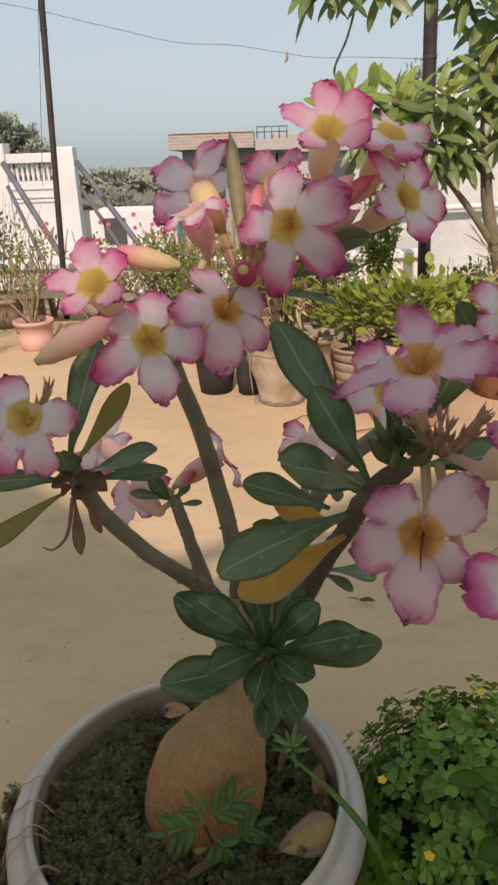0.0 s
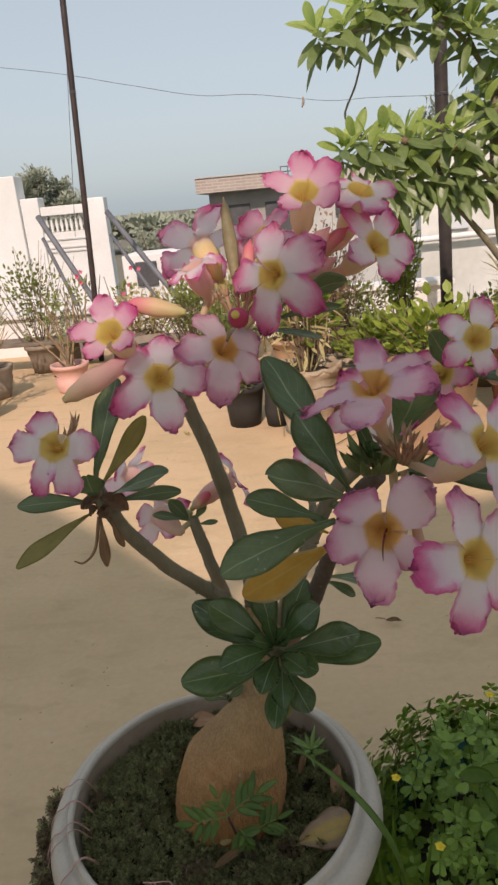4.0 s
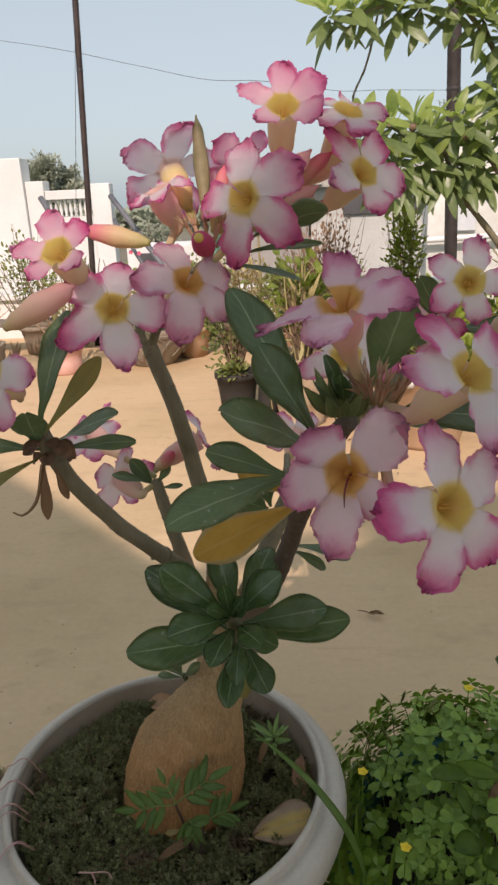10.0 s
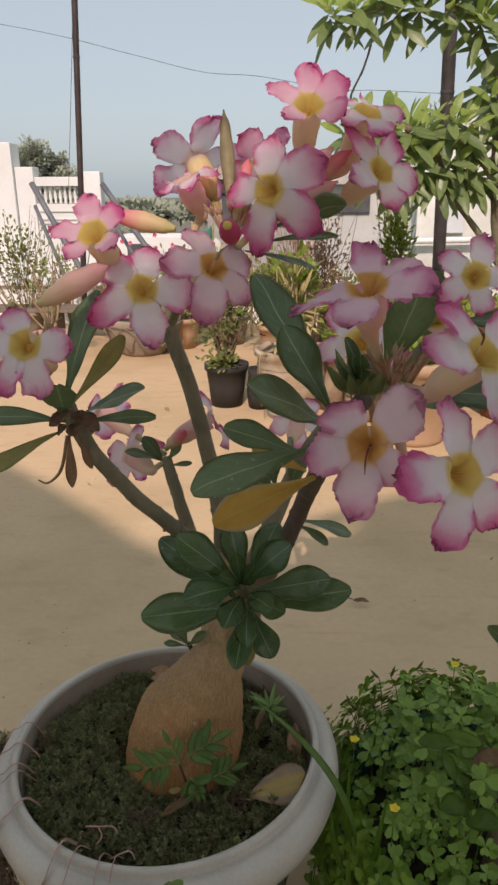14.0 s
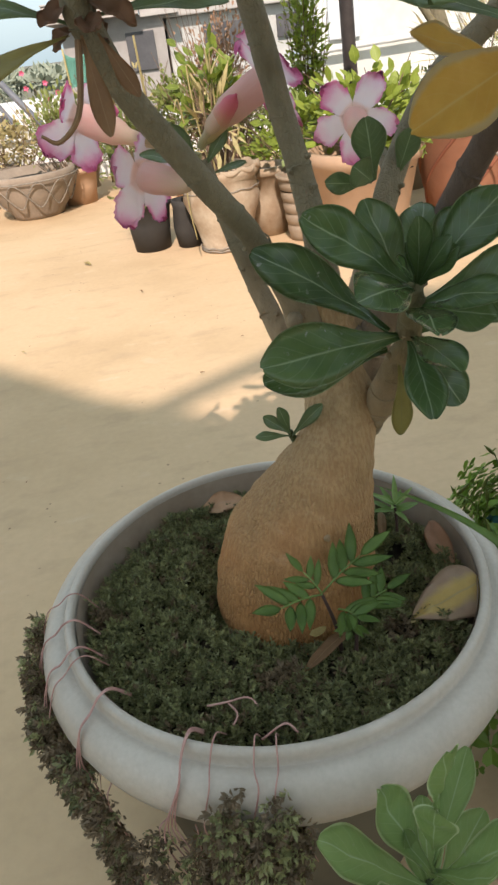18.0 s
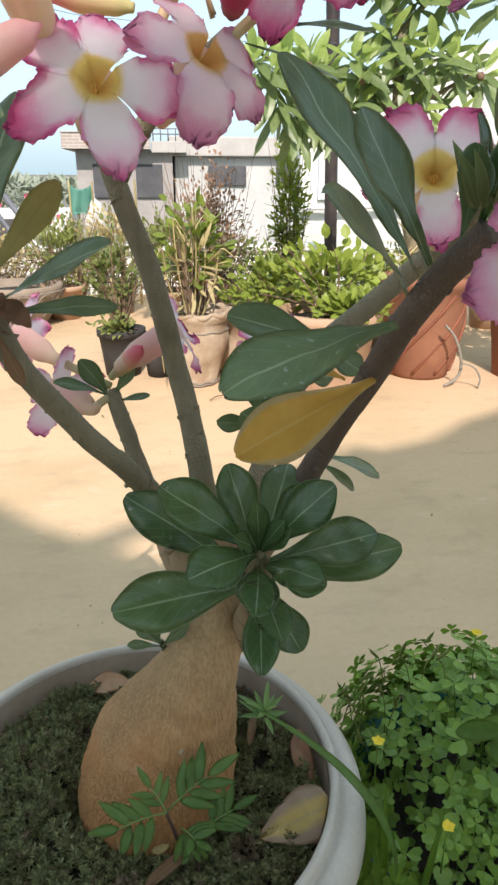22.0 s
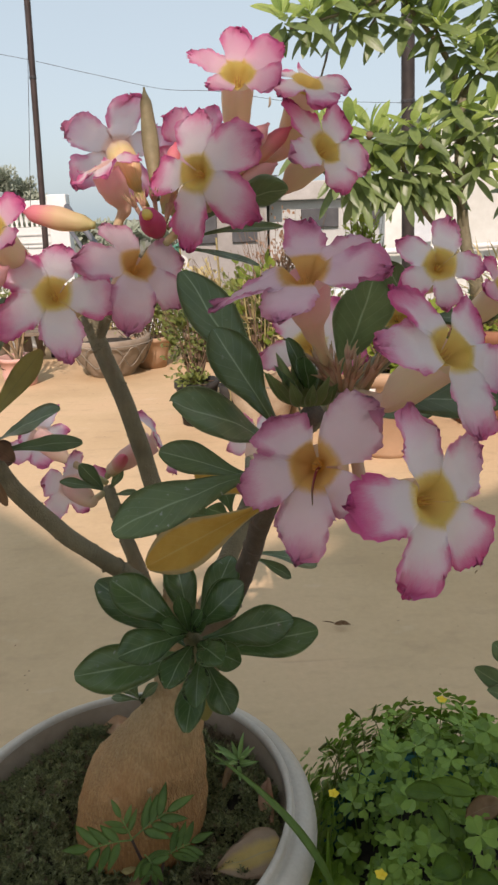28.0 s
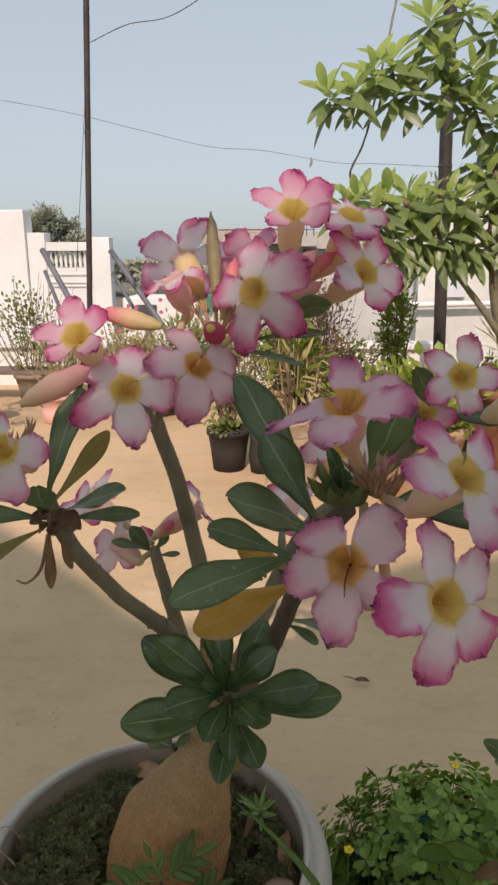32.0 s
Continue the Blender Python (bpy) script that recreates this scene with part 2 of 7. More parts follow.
def bark_mat(name, dark, light, crack=0.5, scale=45.0, crown=None, grain=0.55, foot=None):
    m, n, l, b = mat(name, light, 0.75, spec=0.25)
    co = n.new("ShaderNodeTexCoord").outputs["Object"]
    big = noise_node(n, l, scale * 0.35, 4, co)
    vert = noise_node(n, l, scale * 2.2, 4, co, stretch=(1.0, 1.0, 0.28))
    fine = noise_node(n, l, scale * 8, 3, co)
    c = ramp(n, l, math_node(n, l, "ADD", math_node(n, l, "MULTIPLY", big, 0.7), math_node(n, l, "MULTIPLY", vert, 0.3)), [(0.3, dark), (0.68, light)])
    vor = n.new("ShaderNodeTexVoronoi")
    vor.feature = "DISTANCE_TO_EDGE"
    mp = n.new("ShaderNodeMapping")
    mp.inputs["Scale"].default_value = (1.0, 1.0, 0.34 if crown else 0.55)
    l.new(co, mp.inputs[0])
    l.new(mp.outputs[0], vor.inputs["Vector"])
    vor.inputs["Scale"].default_value = scale * (7.6 if crown else 6.5)
    cr = math_node(n, l, "SUBTRACT", 1.0, math_node(n, l, "MULTIPLY", vor.outputs["Distance"], 5.0), True)
    zone = ramp(n, l, big, [(0.36, (0, 0, 0)), (0.56, (1, 1, 1))])
    if crown:
        hz = n.new("ShaderNodeSeparateXYZ")
        l.new(co, hz.inputs[0])
        zone = math_node(n, l, "MULTIPLY", zone, ramp(n, l, hz.outputs[2], [(0.40, (1, 1, 1)), (0.50, (0.12, 0.12, 0.12))]))
    cr = math_node(n, l, "MULTIPLY", cr, zone)
    c = mixc(n, l, math_node(n, l, "MULTIPLY", cr, crack), c, tuple(v * 0.45 for v in dark))
    c = mixc(n, l, math_node(n, l, "MULTIPLY", fine, 0.25), c, tuple(v * 0.7 for v in dark))
    if crown:
        z = n.new("ShaderNodeSeparateXYZ")
        l.new(co, z.inputs[0])
        f = math_node(n, l, "ADD", z.outputs[2], math_node(n, l, "MULTIPLY", math_node(n, l, "SUBTRACT", big, 0.5), 0.10))
        c = mixc(n, l, ramp(n, l, f, [(0.33, (0, 0, 0)), (0.475, (1, 1, 1))]), c, mixc(n, l, vert, tuple(v * 0.6 for v in crown), crown))
        fibre = noise_node(n, l, scale * 9, 3, co, stretch=(1.0, 1.0, 0.16))
        scar = ramp(n, l, noise_node(n, l, scale * 1.6, 3, co, stretch=(1.0, 1.0, 2.6)), [(0.60, (0, 0, 0)), (0.70, (1, 1, 1))])
        c = mixc(n, l, math_node(n, l, "MULTIPLY", ramp(n, l, fibre, [(0.40, (1, 1, 1)), (0.60, (0, 0, 0))]), 0.30), c, tuple(v * 0.5 for v in dark))
        c = mixc(n, l, math_node(n, l, "MULTIPLY", scar, 0.12), c, (0.60, 0.46, 0.30))
        vert = math_node(n, l, "ADD", vert, fibre)
    if foot:
        z = n.new("ShaderNodeSeparateXYZ")
        l.new(co, z.inputs[0])
        f = math_node(n, l, "ADD", z.outputs[2], math_node(n, l, "MULTIPLY", math_node(n, l, "SUBTRACT", big, 0.5), 0.08))
        c = mixc(n, l, ramp(n, l, f, [(0.50, (1, 1, 1)), (0.60, (0, 0, 0))]), c, mixc(n, l, vert, tuple(v * 0.6 for v in foot), foot))
    l.new(c, b.inputs["Base Color"])
    h = math_node(n, l, "ADD", math_node(n, l, "MULTIPLY", vert, 0.8), math_node(n, l, "MULTIPLY", fine, 0.3))
    h = math_node(n, l, "SUBTRACT", h, math_node(n, l, "MULTIPLY", cr, 0.55))
    bump(n, l, b, h, grain, 0.003)
    return m


M_caudex = bark_mat("caudex_bark", (0.34, 0.145, 0.050), (0.555, 0.302, 0.118), crack=0.40, crown=(0.52, 0.36, 0.19), grain=0.85)
M_branch = bark_mat("branch_bark", (0.145, 0.124, 0.078), (0.29, 0.256, 0.17), crack=0.06, scale=70, foot=(0.42, 0.30, 0.18))
M_branch_plain = bark_mat("stub_branch_bark", (0.085, 0.070, 0.042), (0.19, 0.155, 0.095), crack=0.2, scale=70)
M_branch_dark = bark_mat("dark_branch_bark", (0.085, 0.062, 0.048), (0.19, 0.14, 0.105), crack=0.2, scale=70, foot=(0.34, 0.25, 0.16))
M_shoot = bark_mat("brown_green_shoot", (0.10, 0.095, 0.045), (0.21, 0.19, 0.095), crack=0.2, scale=70, foot=(0.36, 0.26, 0.15))
M_stem = rough_surface("green_stem", (0.05, 0.07, 0.03), (0.11, 0.13, 0.055), 0.5, 30, 200, 0.2, 0.001)
M_leaf = leaf_mat("adenium_leaf", (0.120, 0.182, 0.080), (0.232, 0.312, 0.142), (0.46, 0.56, 0.36), 0.30, 0.15, spots=0.6, coat=0.55, margin=(0.33, 0.41, 0.24), margin_from=0.474)
M_leaf_stained = leaf_mat("water_stained_leaf", (0.120, 0.182, 0.080), (0.232, 0.312, 0.142), (0.46, 0.56, 0.36), 0.30, 0.15, spots=1.0, zone_from=0.40, coat=0.3)
M_leaf_seed = leaf_mat("marigold_leaf", (0.085, 0.170, 0.038), (0.21, 0.33, 0.085), (0.16, 0.26, 0.08), 0.42, 0.22, 0.3, veins=5)
M_seed_stem = rough_surface("purple_brown_stem", (0.045, 0.025, 0.022), (0.10, 0.055, 0.045), 0.55, 60, 300, 0.2, 0.001)
M_leaf_soft = leaf_mat("rosette_leaf", (0.070, 0.135, 0.044), (0.165, 0.255, 0.092), (0.42, 0.53, 0.32), 0.27, 0.12, spots=0.7, coat=0.8, margin=(0.27, 0.36, 0.19), margin_from=0.474)
M_leaf_yellow = leaf_mat("yellow_leaf", (0.68, 0.44, 0.10), (0.90, 0.74, 0.25), (0.78, 0.64, 0.28), 0.45, 0.66, margin=(0.66, 0.54, 0.30), margin_from=0.36)
M_leaf_olive = leaf_mat("olive_leaf", (0.27, 0.24, 0.07), (0.46, 0.41, 0.15), (0.30, 0.28, 0.12), 0.45, 0.2)
M_leaf_dry = leaf_mat("dry_leaf", (0.16, 0.075, 0.03), (0.36, 0.22, 0.11), (0.40, 0.27, 0.15), 0.7, 0.1)
M_leaf_rust = leaf_mat("rusty_fallen_leaf", (0.30, 0.15, 0.085), (0.50, 0.29, 0.18), (0.42, 0.26, 0.16), 0.7, 0.1)
M_leaf_tan = leaf_mat("tan_fallen_leaf", (0.52, 0.31, 0.18), (0.74, 0.50, 0.32), (0.58, 0.40, 0.28), 0.7, 0.1)
M_leaf_young = leaf_mat("young_adenium_leaf", (0.13, 0.190, 0.075), (0.25, 0.33, 0.145), (0.40, 0.46, 0.28), 0.35, 0.10, margin=(0.30, 0.34, 0.20))
M_leaf_bract = leaf_mat("young_bract", (0.19, 0.25, 0.095), (0.36, 0.43, 0.19), (0.42, 0.46, 0.26), 0.35, 0.15, margin=(0.46, 0.40, 0.24))
M_leaf_grey = leaf_mat("grey_fallen_leaf", (0.62, 0.46, 0.16), (0.80, 0.62, 0.26), (0.60, 0.50, 0.28), 0.7, 0.1, margin=(0.50, 0.36, 0.25), margin_from=0.14)
M_leaf_pale = leaf_mat("pale_green_leaf", (0.22, 0.335, 0.115), (0.37, 0.49, 0.20), (0.52, 0.62, 0.40), 0.45, 0.28, spots=0.5, margin=(0.56, 0.64, 0.38))
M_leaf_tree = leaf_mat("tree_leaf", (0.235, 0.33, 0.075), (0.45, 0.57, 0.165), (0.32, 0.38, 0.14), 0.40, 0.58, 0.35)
# darker green for drooping tufts, inner fill and some shrubs
M_leaf_tree_dark = leaf_mat("dark_tree_leaf", (0.105, 0.155, 0.055), (0.21, 0.28, 0.10), (0.16, 0.20, 0.09), 0.36, 0.38, 0.35)
M_leaf_lime = leaf_mat("lime_leaf", (0.115, 0.165, 0.022), (0.28, 0.345, 0.05), (0.4, 0.45, 0.12), 0.5, 0.35, 0.35)
M_leaf_bush = leaf_mat("bush_leaf", (0.078, 0.108, 0.025), (0.235, 0.265, 0.068), (0.25, 0.3, 0.1), 0.5, 0.3, 0.35)
M_leaf_brown = leaf_mat("withered_leaf", (0.15, 0.080, 0.048), (0.34, 0.205, 0.125), (0.22, 0.13, 0.08), 0.7, 0.15, 0.4)
M_leaf_clover = leaf_mat("clover_leaf", (0.060, 0.135, 0.013), (0.210, 0.335, 0.042), (0.12, 0.24, 0.05), 0.45, 0.25, 0.35, veins=3)
M_leaf_straw = leaf_mat("straw_leaf", (0.30, 0.24, 0.10), (0.55, 0.46, 0.22), (0.55, 0.48, 0.25), 0.6, 0.3, 0.35)
# air haze is mixed into this pale grey-green leaf colour
M_leaf_far = leaf_mat("hazed_tree_leaf", (0.23, 0.265, 0.20), (0.33, 0.36, 0.27), (0.16, 0.18, 0.12), 0.7, 0.15, 0.4)
M_sedum = leaf_mat("stonecrop_leaf", (0.062, 0.074, 0.030), (0.305, 0.310, 0.138), (0.20, 0.23, 0.12), 0.5, 0.1, 0.4)
M_sedum_brown = leaf_mat("browned_stonecrop_leaf", (0.085, 0.058, 0.034), (0.20, 0.145, 0.085), (0.14, 0.11, 0.07), 0.6, 0.1, 0.4)
M_petal = petal_mat("petal", (0.97, 0.945, 0.955), (0.93, 0.58, 0.75), (0.86, 0.20, 0.48), (0.90, 0.74, 0.24))
M_petal_back = petal_mat("back_of_petal", (0.97, 0.92, 0.935), (0.94, 0.62, 0.77), (0.86, 0.24, 0.51), (0.95, 0.76, 0.70))
M_petal_pink = petal_mat("pink_petal", (0.95, 0.76, 0.82), (0.91, 0.46, 0.66), (0.84, 0.18, 0.46), (0.88, 0.74, 0.24), 0.30, 0.90)
M_petal_faded = petal_mat("faded_petal", (0.96, 0.85, 0.885), (0.93, 0.66, 0.77), (0.80, 0.32, 0.52), (0.88, 0.60, 0.20), 0.50, 1.0)
M_petal_rosy = petal_mat("rosy_petal", (0.96, 0.81, 0.87), (0.93, 0.64, 0.77), (0.82, 0.32, 0.54), (0.88, 0.60, 0.20), 0.52, 1.05)
M_throat = tube_mat("flower_throat", [(0.0, (0.90, 0.78, 0.30)), (0.35, (0.88, 0.74, 0.26)), (0.7, (0.86, 0.68, 0.22)), (1.0, (0.80, 0.56, 0.16))], streak=0.55, thin=0.62)
M_throat_old = tube_mat("old_flower_throat", [(0.0, (0.90, 0.64, 0.24)), (0.35, (0.88, 0.60, 0.20)), (0.7, (0.84, 0.52, 0.15)), (1.0, (0.74, 0.40, 0.10))], streak=0.55, thin=0.62)
M_tube = tube_mat("flower_tube", [(0.0, (0.86, 0.64, 0.54)), (0.28, (0.83, 0.68, 0.46)), (0.65, (0.82, 0.55, 0.45)), (1.0, (0.56, 0.46, 0.24))])
M_tube_yellow = tube_mat("yellow_flower_tube", [(0.0, (0.95, 0.76, 0.60)), (0.22, (0.96, 0.80, 0.40)), (0.45, (0.92, 0.62, 0.36)), (0.6, (0.74, 0.56, 0.24)), (1.0, (0.34, 0.32, 0.12))])
M_bud = tube_mat("flower_bud", [(0.0, (0.74, 0.16, 0.24)), (0.30, (0.78, 0.28, 0.30)), (0.52, (0.74, 0.54, 0.32)), (1.0, (0.56, 0.54, 0.24))], streak=0.16)
M_pinktube = tube_mat("pink_flower_tube", [(0.0, (0.82, 0.42, 0.44)), (0.4, (0.80, 0.52, 0.44)), (1.0, (0.62, 0.52, 0.28))])
M_backtube = tube_mat("pale_pink_flower_tube", [(0.0, (0.84, 0.62, 0.56)), (0.3, (0.82, 0.52, 0.46)), (0.7, (0.74, 0.58, 0.40)), (1.0, (0.42, 0.40, 0.20))])
M_redbud = tube_mat("red_bud", [(0.0, (0.64, 0.10, 0.22)), (0.5, (0.58, 0.08, 0.17)), (1.0, (0.20, 0.14, 0.06))])
M_darkbud = tube_mat("dark_red_bud", [(0.0, (0.30, 0.03, 0.05)), (0.5, (0.30, 0.06, 0.07)), (1.0, (0.16, 0.15, 0.06))])
M_sepal = tube_mat("sepal", [(0.0, (0.66, 0.40, 0.28)), (0.5, (0.64, 0.42, 0.28)), (1.0, (0.44, 0.34, 0.18))])
M_pod = rough_surface("olive_brown_pod", (0.17, 0.14, 0.07), (0.33, 0.27, 0.15), 0.6, 60, 300, 0.2, 0.001)
M_anther = mat("anther", (0.74, 0.46, 0.15), 0.6)[0]
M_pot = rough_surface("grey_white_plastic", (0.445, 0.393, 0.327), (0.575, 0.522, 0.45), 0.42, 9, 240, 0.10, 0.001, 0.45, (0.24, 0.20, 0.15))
# darker copy for the pot's lower body, its shade put into the colour
M_pot_body = rough_surface("shaded_pot_plastic", (0.090, 0.075, 0.046), (0.14, 0.118, 0.078), 0.5, 5, 160, 0.06, 0.001, 0.4)
# browner and darker than the rim
M_pot_inner = rough_surface("brownish_plastic", (0.29, 0.215, 0.155), (0.45, 0.365, 0.28), 0.7, 14, 120, 0.15, 0.002, 0.25)
M_soil = rough_surface("dark_soil", (0.035, 0.028, 0.021), (0.07, 0.056, 0.042), 0.95, 30, 250, 0.8, 0.01)
M_redstem = rough_surface("red_runner", (0.40, 0.20, 0.17), (0.58, 0.36, 0.31), 0.6, 60, 300, 0.2, 0.001)

# ---- building helpers ----
def thing(name, base, label, category, group="", kind=""):
    ob = new(name)
    ob.empty_display_size = 0.05
    ob.matrix_basis = Matrix.Translation(base)
    return tagged(ob, label, category, group, kind)


def mesh_of(name, bm, material, smooth=True):
    me = bpy.data.meshes.new(name)
    bm.to_mesh(me)
    bm.free()
    for m in material if isinstance(material, (list, tuple)) else [material]:
        me.materials.append(m)
    if smooth:
        me.polygons.foreach_set("use_smooth", [True] * len(me.polygons))
    return me


def part(name, bm, material, parent, label="", smooth=True, kind=""):
    """One mesh, built in world coordinates, under a thing or under a part."""
    ob = new(name, mesh_of(name, bm, material, smooth))
    ob.parent = parent
    if parent.type == "EMPTY":
        ob.matrix_parent_inverse = parent.matrix_basis.inverted()
    return tagged(ob, label, kind=kind)


def solid(name, bm, material, label, category, kind="", group="", smooth=False):
    return tagged(new(name, mesh_of(name, bm, material, smooth)), label, category, group, kind)


def box(bm, lo, hi, bevel=0.0, turn=None, mi=0):
    v = [bm.verts.new((x, y, z)) for z in (lo[2], hi[2]) for y in (lo[1], hi[1]) for x in (lo[0], hi[0])]
    if turn is not None:
        for q in v:
            q.co = turn @ q.co
    fs = [bm.faces.new([v[i] for i in f]) for f in ((0, 2, 3, 1), (4, 5, 7, 6), (0, 1, 5, 4), (1, 3, 7, 5), (3, 2, 6, 7), (2, 0, 4, 6))]
    for f in fs:
        f.material_index = mi
    if bevel:
        bmesh.ops.bevel(bm, geom=list({e for f in fs for e in f.edges}), offset=bevel, segments=2, affect="EDGES", profile=0.5)
    return bm


def frame_at(d):
    d = d.normalized()
    a = Vector((0, 0, 1)) if abs(d.z) < 0.9 else Vector((1, 0, 0))
    x = a.cross(d).normalized()
    return x, d.cross(x)


def smooth_line(pts, radii, n):
    """Catmull-Rom through the points, with radii, in n steps."""
    P = [Vector(p) for p in pts]
    P = [2 * P[0] - P[1]] + P + [2 * P[-1] - P[-2]]
    R = [radii[0]] + list(radii) + [radii[-1]]
    out = []
    k = len(pts) - 1
    for i in range(n + 1):
        s = i / n * k
        j = min(int(s), k - 1)
        f = s - j
        a, b, c, d = P[j:j + 4]
        p = 0.5 * ((2 * b) + (c - a) * f + (2 * a - 5 * b + 4 * c - d) * f * f + (3 * b - a - 3 * c + d) * f ** 3)
        r = R[j + 1] + (R[j + 2] - R[j + 1]) * (f * f * (3 - 2 * f))
        out.append((p, r))
    return out


def tube(bm, pts, radii, n=12, seg=8, wobble=0.0, cap=True, seed=0.0, mi=0, head=True):
    """A round bar swept along a smooth line; v of its UV runs from start to end."""
    line = smooth_line(pts, radii, n)
    uvl = bm.loops.layers.uv.verify()
    rings, last = [], None
    for i, (p, r) in enumerate(line):
        d = (line[min(i + 1, n)][0] - line[max(i - 1, 0)][0])
        if d.length < 1e-9:
            d = Vector((0, 0, 1))
        d.normalize()
        if last is None:
            x, y = frame_at(d)
        else:
            x = (last - d * last.dot(d)).normalized()
            y = d.cross(x)
        last = x
        ring = []
        for k in range(seg):
            a = 2 * math.pi * k / seg
            rr = r
            if wobble:
                rr *= 1 + wobble * noise.noise(p * 60 + Vector((math.cos(a), math.sin(a), seed)) * 0.7)
            ring.append(bm.verts.new(p + x * (rr * math.cos(a)) + y * (rr * math.sin(a))))
        rings.append(ring)
    for i in range(n):
        for k in range(seg):
            f = bm.faces.new((rings[i][k], rings[i][(k + 1) % seg], rings[i + 1][(k + 1) % seg], rings[i + 1][k]))
            f.material_index = mi
            for lp, (uu, vv) in zip(f.loops, ((k, i), (k + 1, i), (k + 1, i + 1), (k, i + 1))):
                lp[uvl].uv = (uu / seg, vv / n)
    if cap:
        for ring, rev in ((rings[0], True), (rings[-1], False)):
            if rev and not head:
                continue
            f = bm.faces.new(ring[::-1] if rev else ring)
            f.material_index = mi
            for lp in f.loops:
                lp[uvl].uv = (0.5, 0.0 if rev else 1.0)
    return bm


def lathe(bm, profile, centre, seg=48, wob=0.0, seed=0, squash=1.0, mi=0):
    """A turned form: (radius, z) from the profile about the upright axis through centre."""
    c = Vector(centre)
    rings = []
    for r, z in profile:
        ring = []
        for k in range(seg):
            a = 2 * math.pi * k / seg
            rr = r * (1 + wob * noise.noise(Vector((math.cos(a) * 1.3, math.sin(a) * 1.3, z * 6 + seed))))
            ring.append(bm.verts.new(c + Vector((rr * math.cos(a), rr * math.sin(a) * squash, z))))
        rings.append(ring)
    for a, b in zip(rings, rings[1:]):
        for k in range(seg):
            f = bm.faces.new((a[k], a[(k + 1) % seg], b[(k + 1) % seg], b[k]))
            f.material_index = mi
    if profile[0][0] > 1e-4:
        bm.faces.new(rings[0][::-1])
    return bm


def blade(bm, base, tip, width, up, shape="obovate", bend=0.0, fold=0.15, n=10, across=4, twist=0.0, ripple=0.0, seed=0.0, thick=0.0, petiole=0.05):
    """A leaf blade from base to tip. up: the side that its upper face turns to; bend: sag of its middle (to the upper side when positive)."""
    base, tip, up = Vector(base), Vector(tip), Vector(up)
    ax = tip - base
    L = ax.length
    ax.normalize()
    sd = ax.cross(up)
    if sd.length < 1e-4:
        sd = ax.cross(Vector((0.3, 0.9, 0.2)))
    sd.normalize()
    nn = sd.cross(ax)
    uvl = bm.loops.layers.uv.verify()
    rows = []
    for i in range(n + 1):
        v = 1 - (1 - i / n) ** 1.7 if shape == "obovate" else i / n
        if shape == "obovate":
            w = 0.16 + 0.84 * math.sin(math.pi * min(1.0, max(0.0, (v - petiole) / (1 - petiole))) ** 1.9) ** 0.85 if v > petiole else 0.13
            w = w if v < 0.999 else 0.10
        elif shape == "lance":
            w = max(0.03, math.sin(math.pi * v ** 0.8) ** 0.9)
        elif shape == "heart":
            w = max(0.04, math.sin(math.pi * v ** 0.55) ** 0.7)
        else:
            w = max(0.05, math.sin(math.pi * v) ** 0.6)
        c = base + ax * (L * v) + nn * (bend * L * 4 * v * (1 - v))
        ca, sa = math.cos(twist * v), math.sin(twist * v)
        s2, n2 = sd * ca + nn * sa, nn * ca - sd * sa
        row = []
        for k in range(across + 1):
            u = k / across - 0.5
            h = fold * abs(u) * 2 * w * width * 0.5
            if ripple:
                h += ripple * width * noise.noise(Vector((v * 5 + seed, u * 3, seed * 3.1)))
            row.append(bm.verts.new(c + s2 * (u * w * width) + n2 * h))
        rows.append(row)
    faces = []
    for i in range(n):
        for k in range(across):
            f = bm.faces.new((rows[i][k], rows[i][k + 1], rows[i + 1][k + 1], rows[i + 1][k]))
            faces.append(f)
            for lp, (uu, vv) in zip(f.loops, ((k, i), (k + 1, i), (k + 1, i + 1), (k, i + 1))):
                lp[uvl].uv = (uu / across, 1 - (1 - vv / n) ** 1.7 if shape == "obovate" else vv / n)
    if thick:
        bmesh.ops.solidify(bm, geom=faces, thickness=thick)
    return bm


def leaf_part(parent, base, tip, width, up, material=None, name="leaf", label="", bend=0.03, fold=0.18, shape="obovate", ripple=0.05, twist=0.0, petiole=0.06):
    bm = bmesh.new()
    blade(bm, base, tip, width, up, shape, bend, fold, 20, 6, twist, ripple, random.random() * 9, 0.0007, petiole)
    return part(name, bm, material or M_leaf, parent, label)


